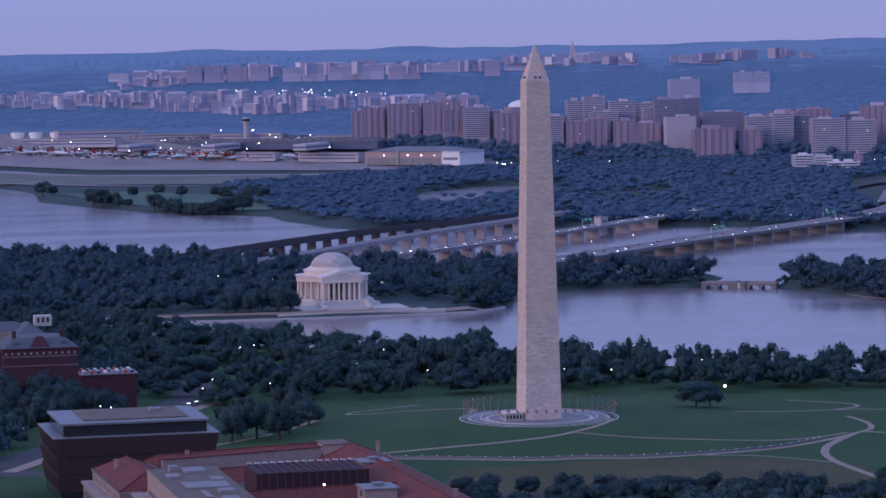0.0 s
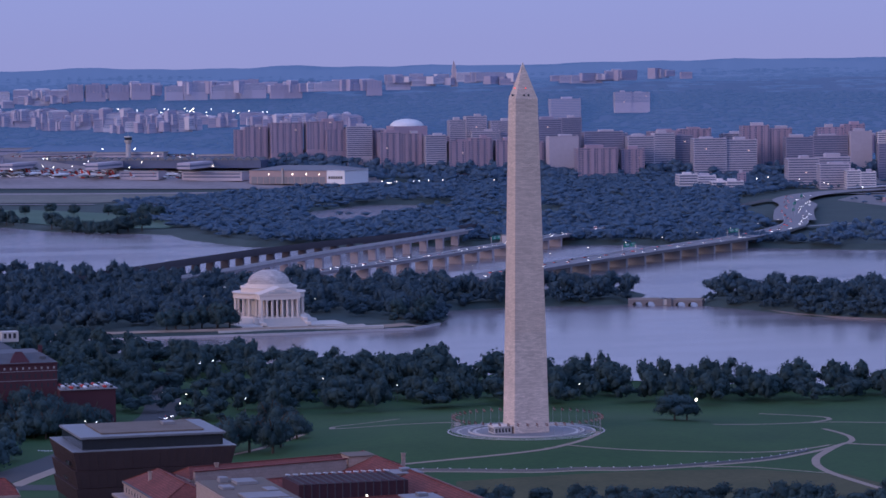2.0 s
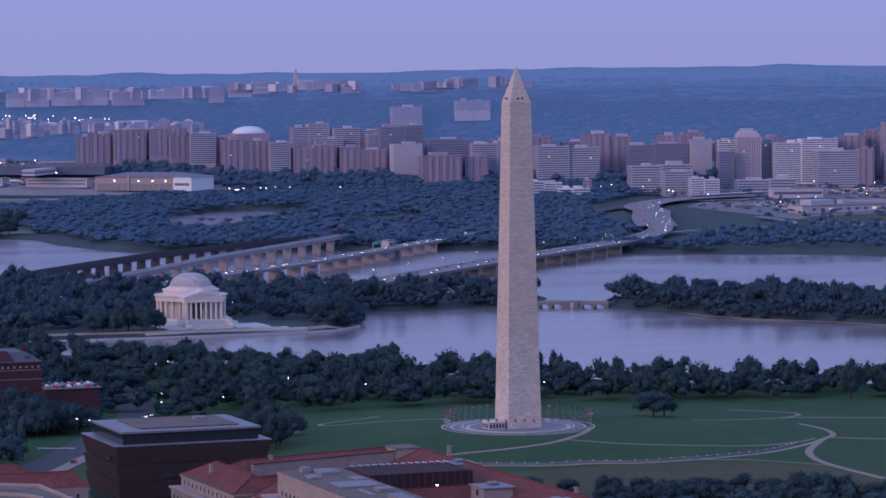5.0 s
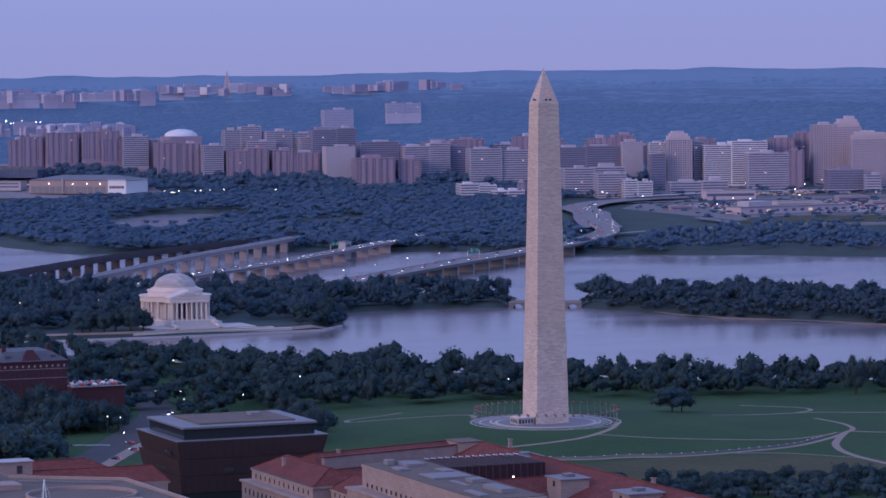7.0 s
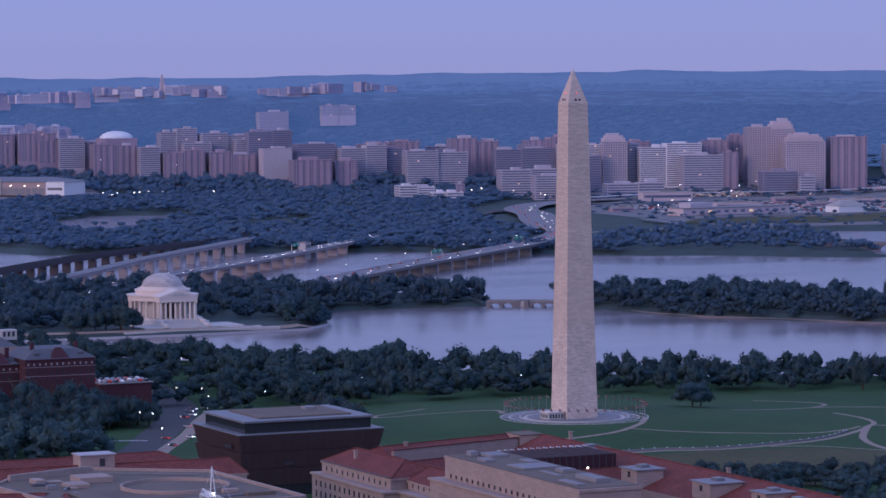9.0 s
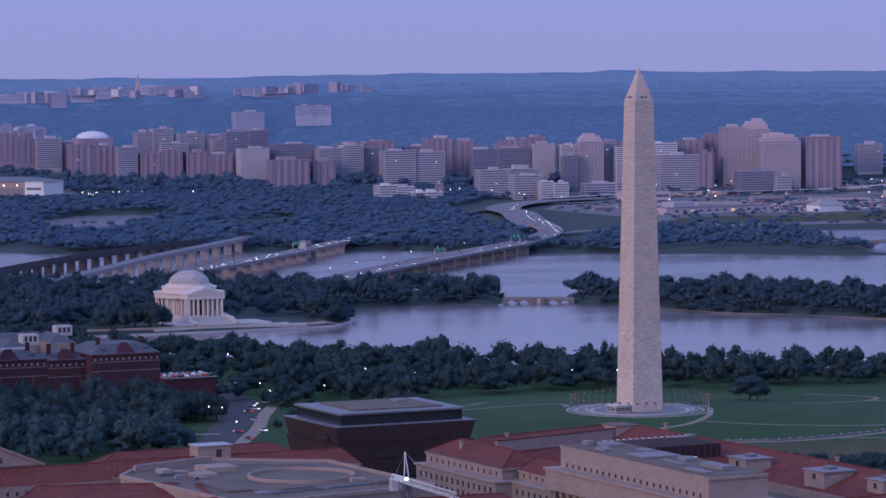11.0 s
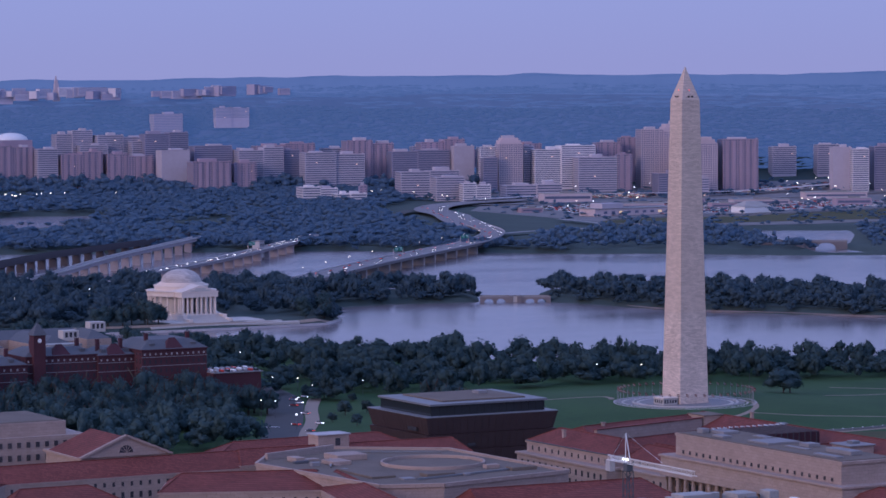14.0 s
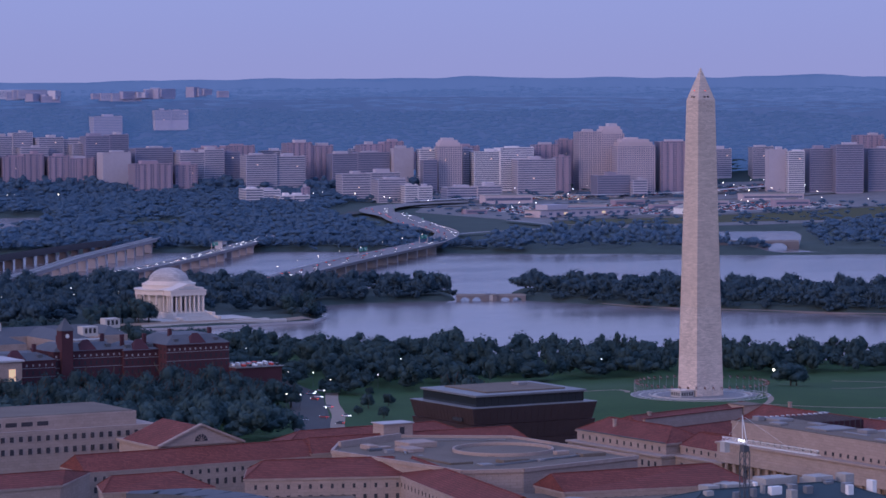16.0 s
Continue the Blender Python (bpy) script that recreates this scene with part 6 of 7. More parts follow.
def office(x, y, w, d, h, rot, style):
    """A distant block: one to three volumes of uneven height and depth, rows of windows, bays, set-back crown and roof plant."""
    wall, floor_h, words = STYLES[style]
    panes = M_FARGLASS
    # past this distance walls and panes take the haze-painted colours
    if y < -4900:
        wall, panes = HAZE_TINTS[0 if style == "brick" else 1], HAZE_TINTS[3]
    g = float(terrain(x, y))
    away = -y - 4500 - 700 * min(1, max(0, (x + 1300) / 300))
    h = max(14, h - 20 * min(1, max(0, away / 900)) - 14 * min(1, max(0, (away - 1700) / 800)))
    h -= 31 * math.exp(-((x + 980) / 130) ** 2 - ((y + 4010) / 190) ** 2)
    p = far((x, y, g))
    k = (p - HUB).length / (Vector((x, y, g)) - HUB).length
    ob = thing("office_tower", Matrix.Translation(p) @ Matrix.Rotation(radians(rot), 4, "Z") @ Matrix.Scale(k, 4), "%s %s block among distant towers" % (words, "apartment" if style in ("brick", "grid") else "office"), "office building", "distant towers")
    r3 = random.Random(int(x * 7 + y))
    cuts = 1 if w < 66 else 2
    if style in ("white", "slab") and h < 30:
        cuts = 2
    best = r3.randrange(cuts)
    edges = [-w / 2 + w * (i / cuts + (r3.uniform(-0.07, 0.07) if 0 < i < cuts else 0)) for i in range(cuts + 1)]
    for i in range(cuts):
        a, b = edges[i], edges[i + 1]
        hh = h if i == best else h * r3.uniform(0.9, 0.98)
        f = d / 2 - (0 if i == best else r3.uniform(-1, 4))
        crown_h = hh * 0.12 if style == "grid" and h > 78 and i == best else 0
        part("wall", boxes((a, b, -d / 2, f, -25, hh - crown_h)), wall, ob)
        if crown_h:
            part("set_back_storey", boxes((a + (b - a) * 0.05, b - (b - a) * 0.05, -d / 2 + 3, f - 2.5, hh - crown_h, hh - crown_h * 0.4)), wall, ob)
            part("set_back_storey", boxes((a + (b - a) * 0.13, b - (b - a) * 0.13, -d / 2 + 6, f - 5, hh - crown_h * 0.4, hh)), wall, ob)
        top = hh - crown_h
        part("parapet", boxes((a, b, f - 0.5, f + 0.4, top - 0.5, top + 1.0)), wall, ob)
        ux, uw = a + (b - a) * r3.uniform(0.15, 0.4), (b - a) * r3.uniform(0.25, 0.5)
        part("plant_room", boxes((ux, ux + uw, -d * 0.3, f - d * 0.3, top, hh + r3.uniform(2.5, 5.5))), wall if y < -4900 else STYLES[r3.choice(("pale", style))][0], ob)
        part("roof_vent", boxes((a + 1, a + 3.5, f - 7, f - 4, top, top + 2.2)), wall, ob)
        if style == "slab":
            continue
        n = max(3, int(top / floor_h))
        step = top / n
        rows = []
        q = (b - a) / max(2, int((b - a) / (3.6 if style == "grid" else 4.6)))
        for j in range(n):
            z, t = j * step + step * 0.3, step * (0.5 if style != "dark" else 0.6)
            if style in ("brick", "grid"):
                rows += [(a + q * (u + 0.16), a + q * (u + 0.84), f - 0.2, f + 0.08, z, z + t) for u in range(int((b - a) / q + 0.5))]
            else:
                rows.append((a + 0.8, b - 0.8, f - 0.2, f + 0.08, z, z + t))
            if i == 0:
                rows.append((a - 0.08, a + 0.2, -d / 2 + 1.5, f - 1.5, z, z + t))
            if i == cuts - 1:
                rows.append((b - 0.2, b + 0.08, -d / 2 + 1.5, f - 1.5, z, z + t))
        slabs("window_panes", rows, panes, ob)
        if style == "grid":
            for u in range(int((b - a) / 7) + 1):
                px = a + (b - a) * u / int((b - a) / 7)
                part("pier", boxes((px - 0.8, px + 0.8, f, f + 0.5, 0, top)), wall, ob)
        if style == "brick":
            for u in range(max(1, int((b - a) / 11))):
                px = a + 3 + 11 * u
                part("bay", boxes((px, min(px + 5, b - 0.5), f, f + 0.9, 0, top - r3.uniform(0, 2))), wall, ob)
        if r3.random() < 0.5:
            px, z = r3.uniform(a + 2, b - 5), (n - 1 - r3.randrange(min(n, 9))) * step + step * 0.3
            part("lit_window", boxes((px, px + 2.5, f, f + 0.2, z, z + 1.6)), M_FARLIT, ob, "warm lit window")
    return ob


office(-883, -4094, 41, 37, 71, -6, "brick")
office(-922, -4035, 56, 45, 78, -6, "brick")
office(-981, -3997, 65, 45, 79, -7, "brick")
office(-1014, -3900, 44, 40, 72, -8, "pale")
office(-1022, -3690, 72, 45, 67, -8, "brick")
office(-1043, -3570, 34, 31, 63, -9, "pale")
office(-1108, -3587, 70, 45, 57, -10, "brick")
office(-1191, -3579, 78, 45, 52, -11, "brick")
office(-1325, -4221, 69, 45, 74, -10, "pale")
office(-1377, -4096, 99, 45, 68, -10, "pale")
office(-1339, -3894, 44, 40, 64, -11, "pale")
office(-1205, -3412, 47, 43, 61, -11, "slab")
office(-1340, -3790, 78, 45, 82, -11, "dark")
office(-1820, -4998, 64, 45, 71, -11, "pale")
office(-2410, -6055, 88, 45, 46, -12, "dark")
office(-1183, -3207, 61, 45, 48, -12, "brick")
office(-1250, -3227, 36, 33, 44, -13, "brick")
office(-1301, -3483, 64, 45, 65, -12, "dark")
office(-1335, -3361, 75, 45, 64, -13, "pale")
office(-1494, -3620, 104, 45, 62, -13, "brick")
office(-1383, -3177, 98, 45, 59, -14, "pale")
office(-1397, -3382, 34, 31, 58, -13, "dark")
office(-1586, -3470, 82, 45, 68, -15, "brick")
office(-1553, -3209, 97, 45, 58, -16, "dark")
office(-1653, -3328, 74, 45, 71, -16, "brick")
office(-1591, -3127, 33, 30, 66, -17, "slab")
office(-1618, -3090, 31, 28, 65, -17, "white")
office(-1557, -2971, 23, 21, 52, -17, "dark")
office(-1623, -3029, 37, 34, 81, -17, "grid")
office(-1682, -3073, 17, 16, 65, -18, "pale")
office(-1714, -3016, 98, 45, 67, -18, "white")
office(-1710, -2905, 62, 45, 52, -19, "pale")
office(-1743, -2872, 23, 21, 56, -20, "brick")
office(-1850, -3109, 41, 38, 67, -19, "brick")
office(-1926, -3174, 28, 25, 72, -20, "brick")
office(-1852, -2940, 73, 45, 101, -20, "grid")
office(-1831, -2801, 59, 45, 84, -21, "grid")
office(-1907, -2798, 56, 45, 79, -22, "brick")
office(-2033, -2698, 30, 28, 66, -24, "slab")
office(-2032, -2646, 26, 23, 65, -24, "white")
office(-2101, -2677, 40, 37, 67, -24, "dark")
office(-2113, -2620, 44, 41, 74, -25, "dark")
office(-2202, -2654, 47, 43, 66, -25, "dark")
office(-2328, -2859, 46, 42, 80, -25, "brick")
office(-2339, -2788, 61, 45, 74, -26, "brick")
office(-1162, -2761, 52, 45, 22, -14, "white")
office(-1177, -2686, 43, 39, 11, -14, "white")
office(-1206, -2701, 11, 10, 24, -15, "brick")
office(-1408, -2891, 91, 45, 38, -16, "pale")
office(-1351, -2715, 42, 39, 34, -16, "pale")
office(-1367, -2662, 41, 37, 26, -17, "white")
office(-1418, -7974, 44, 41, 58, -3, "brick")
office(-1488, -8013, 58, 45, 59, -3, "brick")
office(-1544, -7951, 58, 45, 54, -3, "brick")
office(-1632, -8035, 58, 45, 56, -4, "brick")
office(-1779, -8207, 54, 45, 52, -4, "pale")
office(-1870, -8289, 73, 45, 64, -5, "pale")
office(-1857, -7881, 95, 45, 50, -5, "pale")
office(-2213, -8926, 79, 45, 71, -6, "brick")
office(-1907, -7766, 77, 45, 52, -6, "pale")
office(-2562, -8623, 49, 45, 57, -8, "brick")
office(-1946, -7549, 92, 45, 47, -6, "brick")
office(-871, -4106, 45, 39, 66, -9, "brick")
office(-1000, -4320, 59, 45, 54, -8, "brick")
office(-988, -3952, 39, 39, 66, 0, "brick")
office(-1074, -3998, 59, 45, 62, -9, "brick")
office(-1254, -4195, 62, 45, 40, -3, "brick")
office(-1256, -3925, 50, 43, 59, -14, "pale")
office(-1378, -3904, 66, 45, 51, -9, "pale")
office(-1515, -3899, 68, 45, 47, -14, "dark")
office(-1661, -4001, 46, 40, 43, -18, "brick")
office(-1694, -3845, 46, 40, 42, -17, "pale")
office(-1803, -3864, 37, 34, 32, -17, "pale")
office(-1869, -3805, 66, 45, 41, -20, "pale")
office(-1944, -3790, 45, 39, 32, -20, "brick")
office(-1993, -3650, 41, 40, 47, -11, "brick")
office(-2032, -3478, 61, 45, 37, -20, "pale")
office(-2272, -3733, 58, 45, 22, -14, "slab")
office(-2194, -3435, 39, 37, 43, -18, "pale")
office(-2275, -3424, 49, 45, 43, -22, "dark")
office(-2283, -3247, 42, 39, 48, -23, "pale")
office(-2337, -3190, 38, 35, 52, -23, "pale")
office(-2527, -3306, 62, 45, 36, -24, "pale")
office(-1441, -2930, 52, 45, 32, -16, "dark")
office(-1501, -2733, 84, 45, 20, -18, "pale")
office(-1737, -2717, 52, 45, 32, -20, "dark")
office(-1741, -2642, 22, 20, 27, -21, "pale")
crown = thing("white_domed_hall", Matrix.Translation(far((-1320, -4560, float(terrain(-1320, -4560))))) @ Matrix.Scale(0.86, 4), "white shallow dome roof among towers", "hall")
part("wall", boxes((-30, 30, -25, 25, -10, 40)), STYLES["brick"][0], crown)
bm = bmesh.new()
ret = bmesh.ops.create_uvsphere(bm, u_segments=24, v_segments=10, radius=30)
for v in ret["verts"]:
    v.co = Vector((v.co.x, v.co.y * 0.8, 40 + max(0, v.co.z) * 0.42))
part("dome", bm, M_WHITEP, crown, "bright white dome")

memorial_tower = thing("stepped_tower", Matrix.Translation(far((-3990, -11900, 118))) @ Matrix.Scale(0.28, 4), "distant stepped stone memorial tower", "tower")
for w, z0, z1 in ((34, -20, 40), (24, 40, 75), (16, 75, 96), (9, 96, 108)):
    part("stage", boxes((-w / 2, w / 2, -w / 2, w / 2, z0, z1)), STYLES["grid"][0], memorial_tower)
part("spire", hip(bmesh.new(), -4, 4, -4, 4, 108, 122, 3.9), STYLES["grid"][0], memorial_tower)




def town(name, poly, count, seed, size, tall, label):
    """Many small distant houses joined into one mesh: walls in brick and plaster shades with haze painted in, pitched
    or flat roofs, a storey band.
    """
    r6 = random.Random(seed)
    xs, ys = [q[0] for q in poly], [q[1] for q in poly]
    V, F, I = [], [], []
    made = 0
    while made < count:
        x, y = r6.uniform(min(xs), max(xs)), r6.uniform(min(ys), max(ys))
        if not inside(poly, x, y):
            continue
        made += 1
        g = float(terrain(x, y))
        w, d, h = size * r6.uniform(0.6, 2.6), size * r6.uniform(0.5, 0.9), tall * r6.uniform(0.6, 1.5)
        p = far((x, y, g))
        k = (p - HUB).length / (Vector((x, y, g)) - HUB).length
        m = Matrix.Translation(p) @ Matrix.Rotation(radians(r6.choice((-6, -8, 12, 30))), 4, "Z") @ Matrix.Scale(k, 4)
        tone = r6.choice((0, 0, 0, 1, 1, 2))
        def add(x0, x1, y0, y1, z0, z1, mat_index, pitch=0.0):
            i = len(V)
            inset = (y1 - y0) * 0.5 * pitch
            for zz, e in ((z0, 0), (z1, inset)):
                V.extend(m @ Vector(q) for q in ((x0 + e, y0 + e, zz), (x1 - e, y0 + e, zz), (x1 - e, y1 - e, zz), (x0 + e, y1 - e, zz)))
            F.extend(tuple(i + v for v in f) for f in ((4, 5, 6, 7), (0, 1, 5, 4), (1, 2, 6, 5), (2, 3, 7, 6), (3, 0, 4, 7)))
            I.extend([mat_index] * 5)
        add(-w / 2, w / 2, -d / 2, d / 2, -8, h, tone)
        for lv in range(max(1, int(h / 4))):
            add(-w / 2 + 1, w / 2 - 1, d / 2 - 0.1, d / 2 + 0.15, lv * 4 + 1.2, lv * 4 + 2.8, 3)
        add(-w / 2 - 0.5, w / 2 + 0.5, -d / 2 - 0.5, d / 2 + 0.5, h, h + (3.5 if tall < 14 else 1.2), r6.choice((4, 4, 2)), 0.9 if tall < 14 else 0.1)
    ob = mesh_ob(name, V, F, [HAZE_TINTS[0], HAZE_TINTS[1], HAZE_TINTS[2], HAZE_TINTS[3], HAZE_TINTS[4]])
    ob.data.polygons.foreach_set("material_index", I)
    return tagged(ob, label, "houses", kind="stuff")


town("distant_houses", [(-480, -6150), (-640, -6450), (-1000, -6300), (-1290, -5800), (-1240, -5520), (-1050, -5560), (-800, -5880)], 210, 3, 20, 13, "rows of distant brick townhouses among trees")
town("distant_houses", [(-250, -5700), (-420, -6500), (-620, -6400), (-500, -5800)], 40, 4, 16, 9, "scattered distant houses among trees")
town("distant_apartments", [(-1480, -7350), (-1780, -7350), (-2400, -7800), (-2350, -8150), (-1900, -7700), (-1460, -7600)], 60, 5, 30, 19, "hazy reddish apartment blocks on the wooded rise")
town("distant_houses", [(-1000, -7000), (-1450, -7000), (-1480, -7500), (-1000, -7400)], 40, 6, 22, 10, "pale distant houses among trees")
town("distant_apartments", [(-2900, -9600), (-3900, -9000), (-4100, -9700), (-3100, -10300)], 34, 7, 46, 20, "faint hazy blocks on the far ridge")
town("distant_houses", [(-1290, -5400), (-1500, -5300), (-1480, -5700), (-1300, -5800)], 30, 8, 24, 12, "low distant sheds among lamps")


def parked(name, poly, gap_x, gap_y, turn, seed, label, keep=0.75, lift=0.9, size=(1.9, 4.6, 1.5)):
    """Rows of parked vehicles, too small to pick apart."""
    r7 = random.Random(seed)
    xs, ys = [q[0] for q in poly], [q[1] for q in poly]
    V, F, I = [], [], []
    c, sn = math.cos(radians(turn)), math.sin(radians(turn))
    span = max(max(xs) - min(xs), max(ys) - min(ys))
    cx, cy = (max(xs) + min(xs)) / 2, (max(ys) + min(ys)) / 2
    for iu in range(int(span * 1.4 / gap_x)):
        for iv in range(int(span * 1.4 / gap_y)):
            if r7.random() > keep:
                continue
            u, v = (iu - span * 0.7 / gap_x) * gap_x, (iv - span * 0.7 / gap_y) * gap_y
            x, y = cx + u * c - v * sn, cy + u * sn + v * c
            if not inside(poly, x, y):
                continue
            z = float(terrain(x, y)) + lift
            tone = r7.choice((0, 0, 1, 2, 3))
            for x0, x1, z0, z1, mi in ((-0.5, 0.5, 0.2, 0.65, tone), (-0.25, 0.3, 0.65, 1.0, 2)):
                i = len(V)
                for zz, e in ((z0, 0.0), (z1, 0.1)):
                    for a, b in ((-0.5 + e, x0 + e), (0.5 - e, x0 + e), (0.5 - e, x1 - e), (-0.5 + e, x1 - e)):
                        V.append(far((x + a * size[0] * c - b * size[1] * sn, y + a * size[0] * sn + b * size[1] * c, z + zz * size[2])))
                F.extend(tuple(i + q for q in f) for f in ((4, 5, 6, 7), (0, 1, 5, 4), (1, 2, 6, 5), (2, 3, 7, 6), (3, 0, 4, 7)))
                I.extend([mi] * 5)
    ob = mesh_ob(name, V, F, [M_WHITEP, M_STEEL, M_DARKGLASS, M_RED])
    ob.data.polygons.foreach_set("material_index", I)
    return tagged(ob, label, "cars", kind="stuff")


parked("parked_cars", [(-1250, -2130), (-1300, -2400), (-1560, -2460), (-1830, -2320), (-1790, -2180), (-1400, -2090)], 3.2, 17, 12, 1, "rows of parked cars in paved yards", 0.4)
parked("parked_cars", [(-1500, -2640), (-1600, -2620), (-2300, -2840), (-2250, -2930), (-1650, -2780)], 3.4, 15, 20, 2, "rows of parked cars below the towers", 0.5)
parked("apron_vehicles", [(-200, -4300), (-330, -3900), (-560, -3640), (-800, -3420), (-860, -3700), (-620, -4100), (-330, -4500)], 11, 34, 25, 3, "carts, trucks and vans on the apron", 0.5, 1.4, (3.2, 8.5, 3.2))
parked("parked_cars", [(-560, -4700), (-900, -4350), (-1010, -4480), (-650, -4880)], 4, 16, 30, 4, "rows of parked cars behind the terminal", 0.6, 1.6, (2.4, 5.5, 2.0))
for pts, z1, wide in (([(-1310, -2540), (-1524, -2618), (-1776, -2608), (-2094, -2736), (-2480, -2870)], 11.5, 2.0), ([(-1190, -2460), (-1420, -2480), (-1760, -2478), (-2100, -2575), (-2480, -2720)], 7.5, 1.6), ([(-1180, -1985), (-1300, -2020), (-1500, -2030), (-1800, -2130)], 7.0, 1.2)):
    tagged(part("retaining_wall", sweep(smooth_line(pts, 40.0), wide, 3.0, z1), M_CONC2), "long weathered concrete retaining wall beside the motorway", "wall", kind="structure")
for x, y, w, d, h, rot in ((-1395, -2250, 60, 24, 9, -12, ), (-1520, -2240, 36, 20, 7, -16), (-1620, -2300, 80, 26, 8, -18), (-1230, -2260, 30, 18, 6, -10), (-1720, -2220, 50, 22, 10, -20), (-1460, -2560, 70, 30, 12, -16), (-1850, -2450, 90, 30, 9, -22), (-1560, -2390, 44, 22, 8, -16)):
    ob = thing("service_building", Matrix.Translation(far((x, y, float(terrain(x, y))))) @ Matrix.Rotation(radians(rot), 4, "Z"), "low flat-roofed service building among yards", "building", "service buildings")
    part("wall", boxes((-w / 2, w / 2, -d / 2, d / 2, 0, h)), STYLES["grid" if w > 50 else "brick"][0], ob)
    part("roof", boxes((-w / 2 - 0.5, w / 2 + 0.5, -d / 2 - 0.5, d / 2 + 0.5, h, h + 0.7)), M_PALE, ob)
    part("rooftop_unit", boxes((-w * 0.2, w * 0.1, -4, 4, h + 0.7, h + 3)), M_CONC2, ob)
    part("window_band", boxes((-w / 2 + 2, w / 2 - 2, d / 2, d / 2 + 0.1, h * 0.4, h * 0.7)), M_FARGLASS, ob)

low = thing("low_terminal", pose(-1310, -2120, 5, 0, 0, 8), "long low tan service building by the highway", "building")
part("wall", boxes((-85, 85, -16, 16, 0, 9), bevel=0.2), STYLES["grid"][0], low)
part("upper_wall", boxes((35, 70, -12, 12, 9, 16), bevel=0.2), STYLES["pale"][0], low)
part("roof", boxes((-86, 86, -17, 17, 9, 9.6)), M_CONC2, low)
for k in range(12):
    part("window", boxes((-78 + 13 * k, -72 + 13 * k, 16, 16.1, 3, 6)), M_LAMP_DIM if k in (4, 9) else M_FARGLASS, low)
barn = thing("white_shed", pose(-1465, -2090, 5, 0, 0, 5), "white gabled shed by the highway", "shed")
part("wall", boxes((-22, 22, -14, 14, 0, 8)), M_WHITEP, barn)
part("roof", hip(bmesh.new(), -23, 23, -15, 15, 8, 15, 13), M_PALE, barn)


# ---- airport ----
def set_far(ob, x, y, z, rot):
    p = far((x, y, z))
    k = (p - HUB).length / (Vector((x, y, z)) - HUB).length
    ob.matrix_basis = Matrix.Translation(p) @ Matrix.Rotation(radians(rot), 4, "Z") @ Matrix.Scale(k, 4)
    return ob


hangar = set_far(thing("hangar", pose(0, 0, 0), "large hangar with grey roof and pale gable wall", "hangar"), -748, -3300, 6, -40)
part("wall", boxes((-52, 78, -45, 40, 0, 20)), facade("hangar_tan", (0.36, 0.28, 0.27)), hangar)
part("gable_block", boxes((-82, -52, -45, 40, 0, 21), bevel=0.3), M_WHITEP, hangar, "pale end block with a row of windows")
part("roof", hip(bmesh.new(), -84, 80, -46, 41, 20.5, 27, 38), M_METAL, hangar)
part("divider", boxes((20, 23, 40, 42, 0, 24)), M_PALE, hangar)
for k in range(12):
    part("door_leaf", boxes((-49 + 10.4 * k, -40 + 10.4 * k, 40, 40.4, 0.5, 11)), M_CONC2, hangar)
for k in range(6):
    part("window", boxes((-78 + 4 * k, -75 + 4 * k, 40, 40.2, 8, 12)), M_SHADE, hangar)
for x in (-40, -18, 5, 45):
    part("wall_lamp", boxes((x - 0.8, x + 0.8, 40.4, 41, 14.5, 15.7)), M_LAMP, hangar)
for x, y, w, d, h, rot, words in ((-660, -3520, 105, 26, 13, -38, "white low cargo building"), (-570, -3640, 70, 26, 12, -38, "white low cargo building"), (-560, -4960, 190, 40, 22, 5, "pale airport parking garage"), (-420, -4640, 230, 40, 15, -28, "long pale airport building"), (-150, -4800, 180, 45, 16, -20, "long pale airport building"), (-800, -4700, 140, 40, 16, -25, "grey airport parking garage"), (-960, -4480, 160, 40, 14, -25, "grey airport parking garage"), (-700, -4900, 150, 30, 14, -10, "pale airport building"), (-250, -5150, 160, 40, 15, -10, "pale airport building")):
    ob = set_far(thing("airport_building", pose(0, 0, 0), words + " with bands of windows", "airport building", "airport buildings"), x, y, 6, rot)
    part("wall", boxes((-w / 2, w / 2, -d / 2, d / 2, -1, h), bevel=0.2), STYLES["pale"][0], ob)
    part("roof", boxes((-w / 2 - 1, w / 2 + 1, -d / 2 - 1, d / 2 + 1, h, h + 0.8)), M_PALE, ob)
    for z in (h * 0.3, h * 0.68):
        part("window_band", boxes((-w / 2 + 3, w / 2 - 3, d / 2, d / 2 + 0.2, z, z + 2.2)), M_FARGLASS, ob)
terminal = set_far(thing("terminal", pose(0, 0, 0), "long terminal with a row of vaulted roof bays", "terminal"), -690, -4230, 6, -31)
part("hall", boxes((-250, 250, -28, 22, 0, 14)), M_FARGLASS, terminal)
for k in range(34):
    bm = bmesh.new()
    x0 = -248 + 14.6 * k
    prof = [(x0 + 14 * i / 6, 14 + 5 * math.sin(math.pi * i / 6)) for i in range(7)]
    rows = [[bm.verts.new((x, yy, zz)) for x, zz in prof] for yy in (-28, 24)]
    for i in range(6):
        bm.faces.new((rows[0][i], rows[0][i + 1], rows[1][i + 1], rows[1][i]))
    bm.faces.new(rows[0])
    bm.faces.new(rows[1][::-1])
    part("roof_bay", bm, M_METAL, terminal)
for s in (-150, 20, 180):
    part("pier_hall", boxes((s - 12, s + 12, 22, 150, 2, 13), bevel=0.3), STYLES["pale"][0], terminal, "pale gate pier with windows")
    part("pier_windows", boxes((s - 12.2, s + 12.2, 30, 150.2, 6, 9)), M_FARGLASS, terminal)
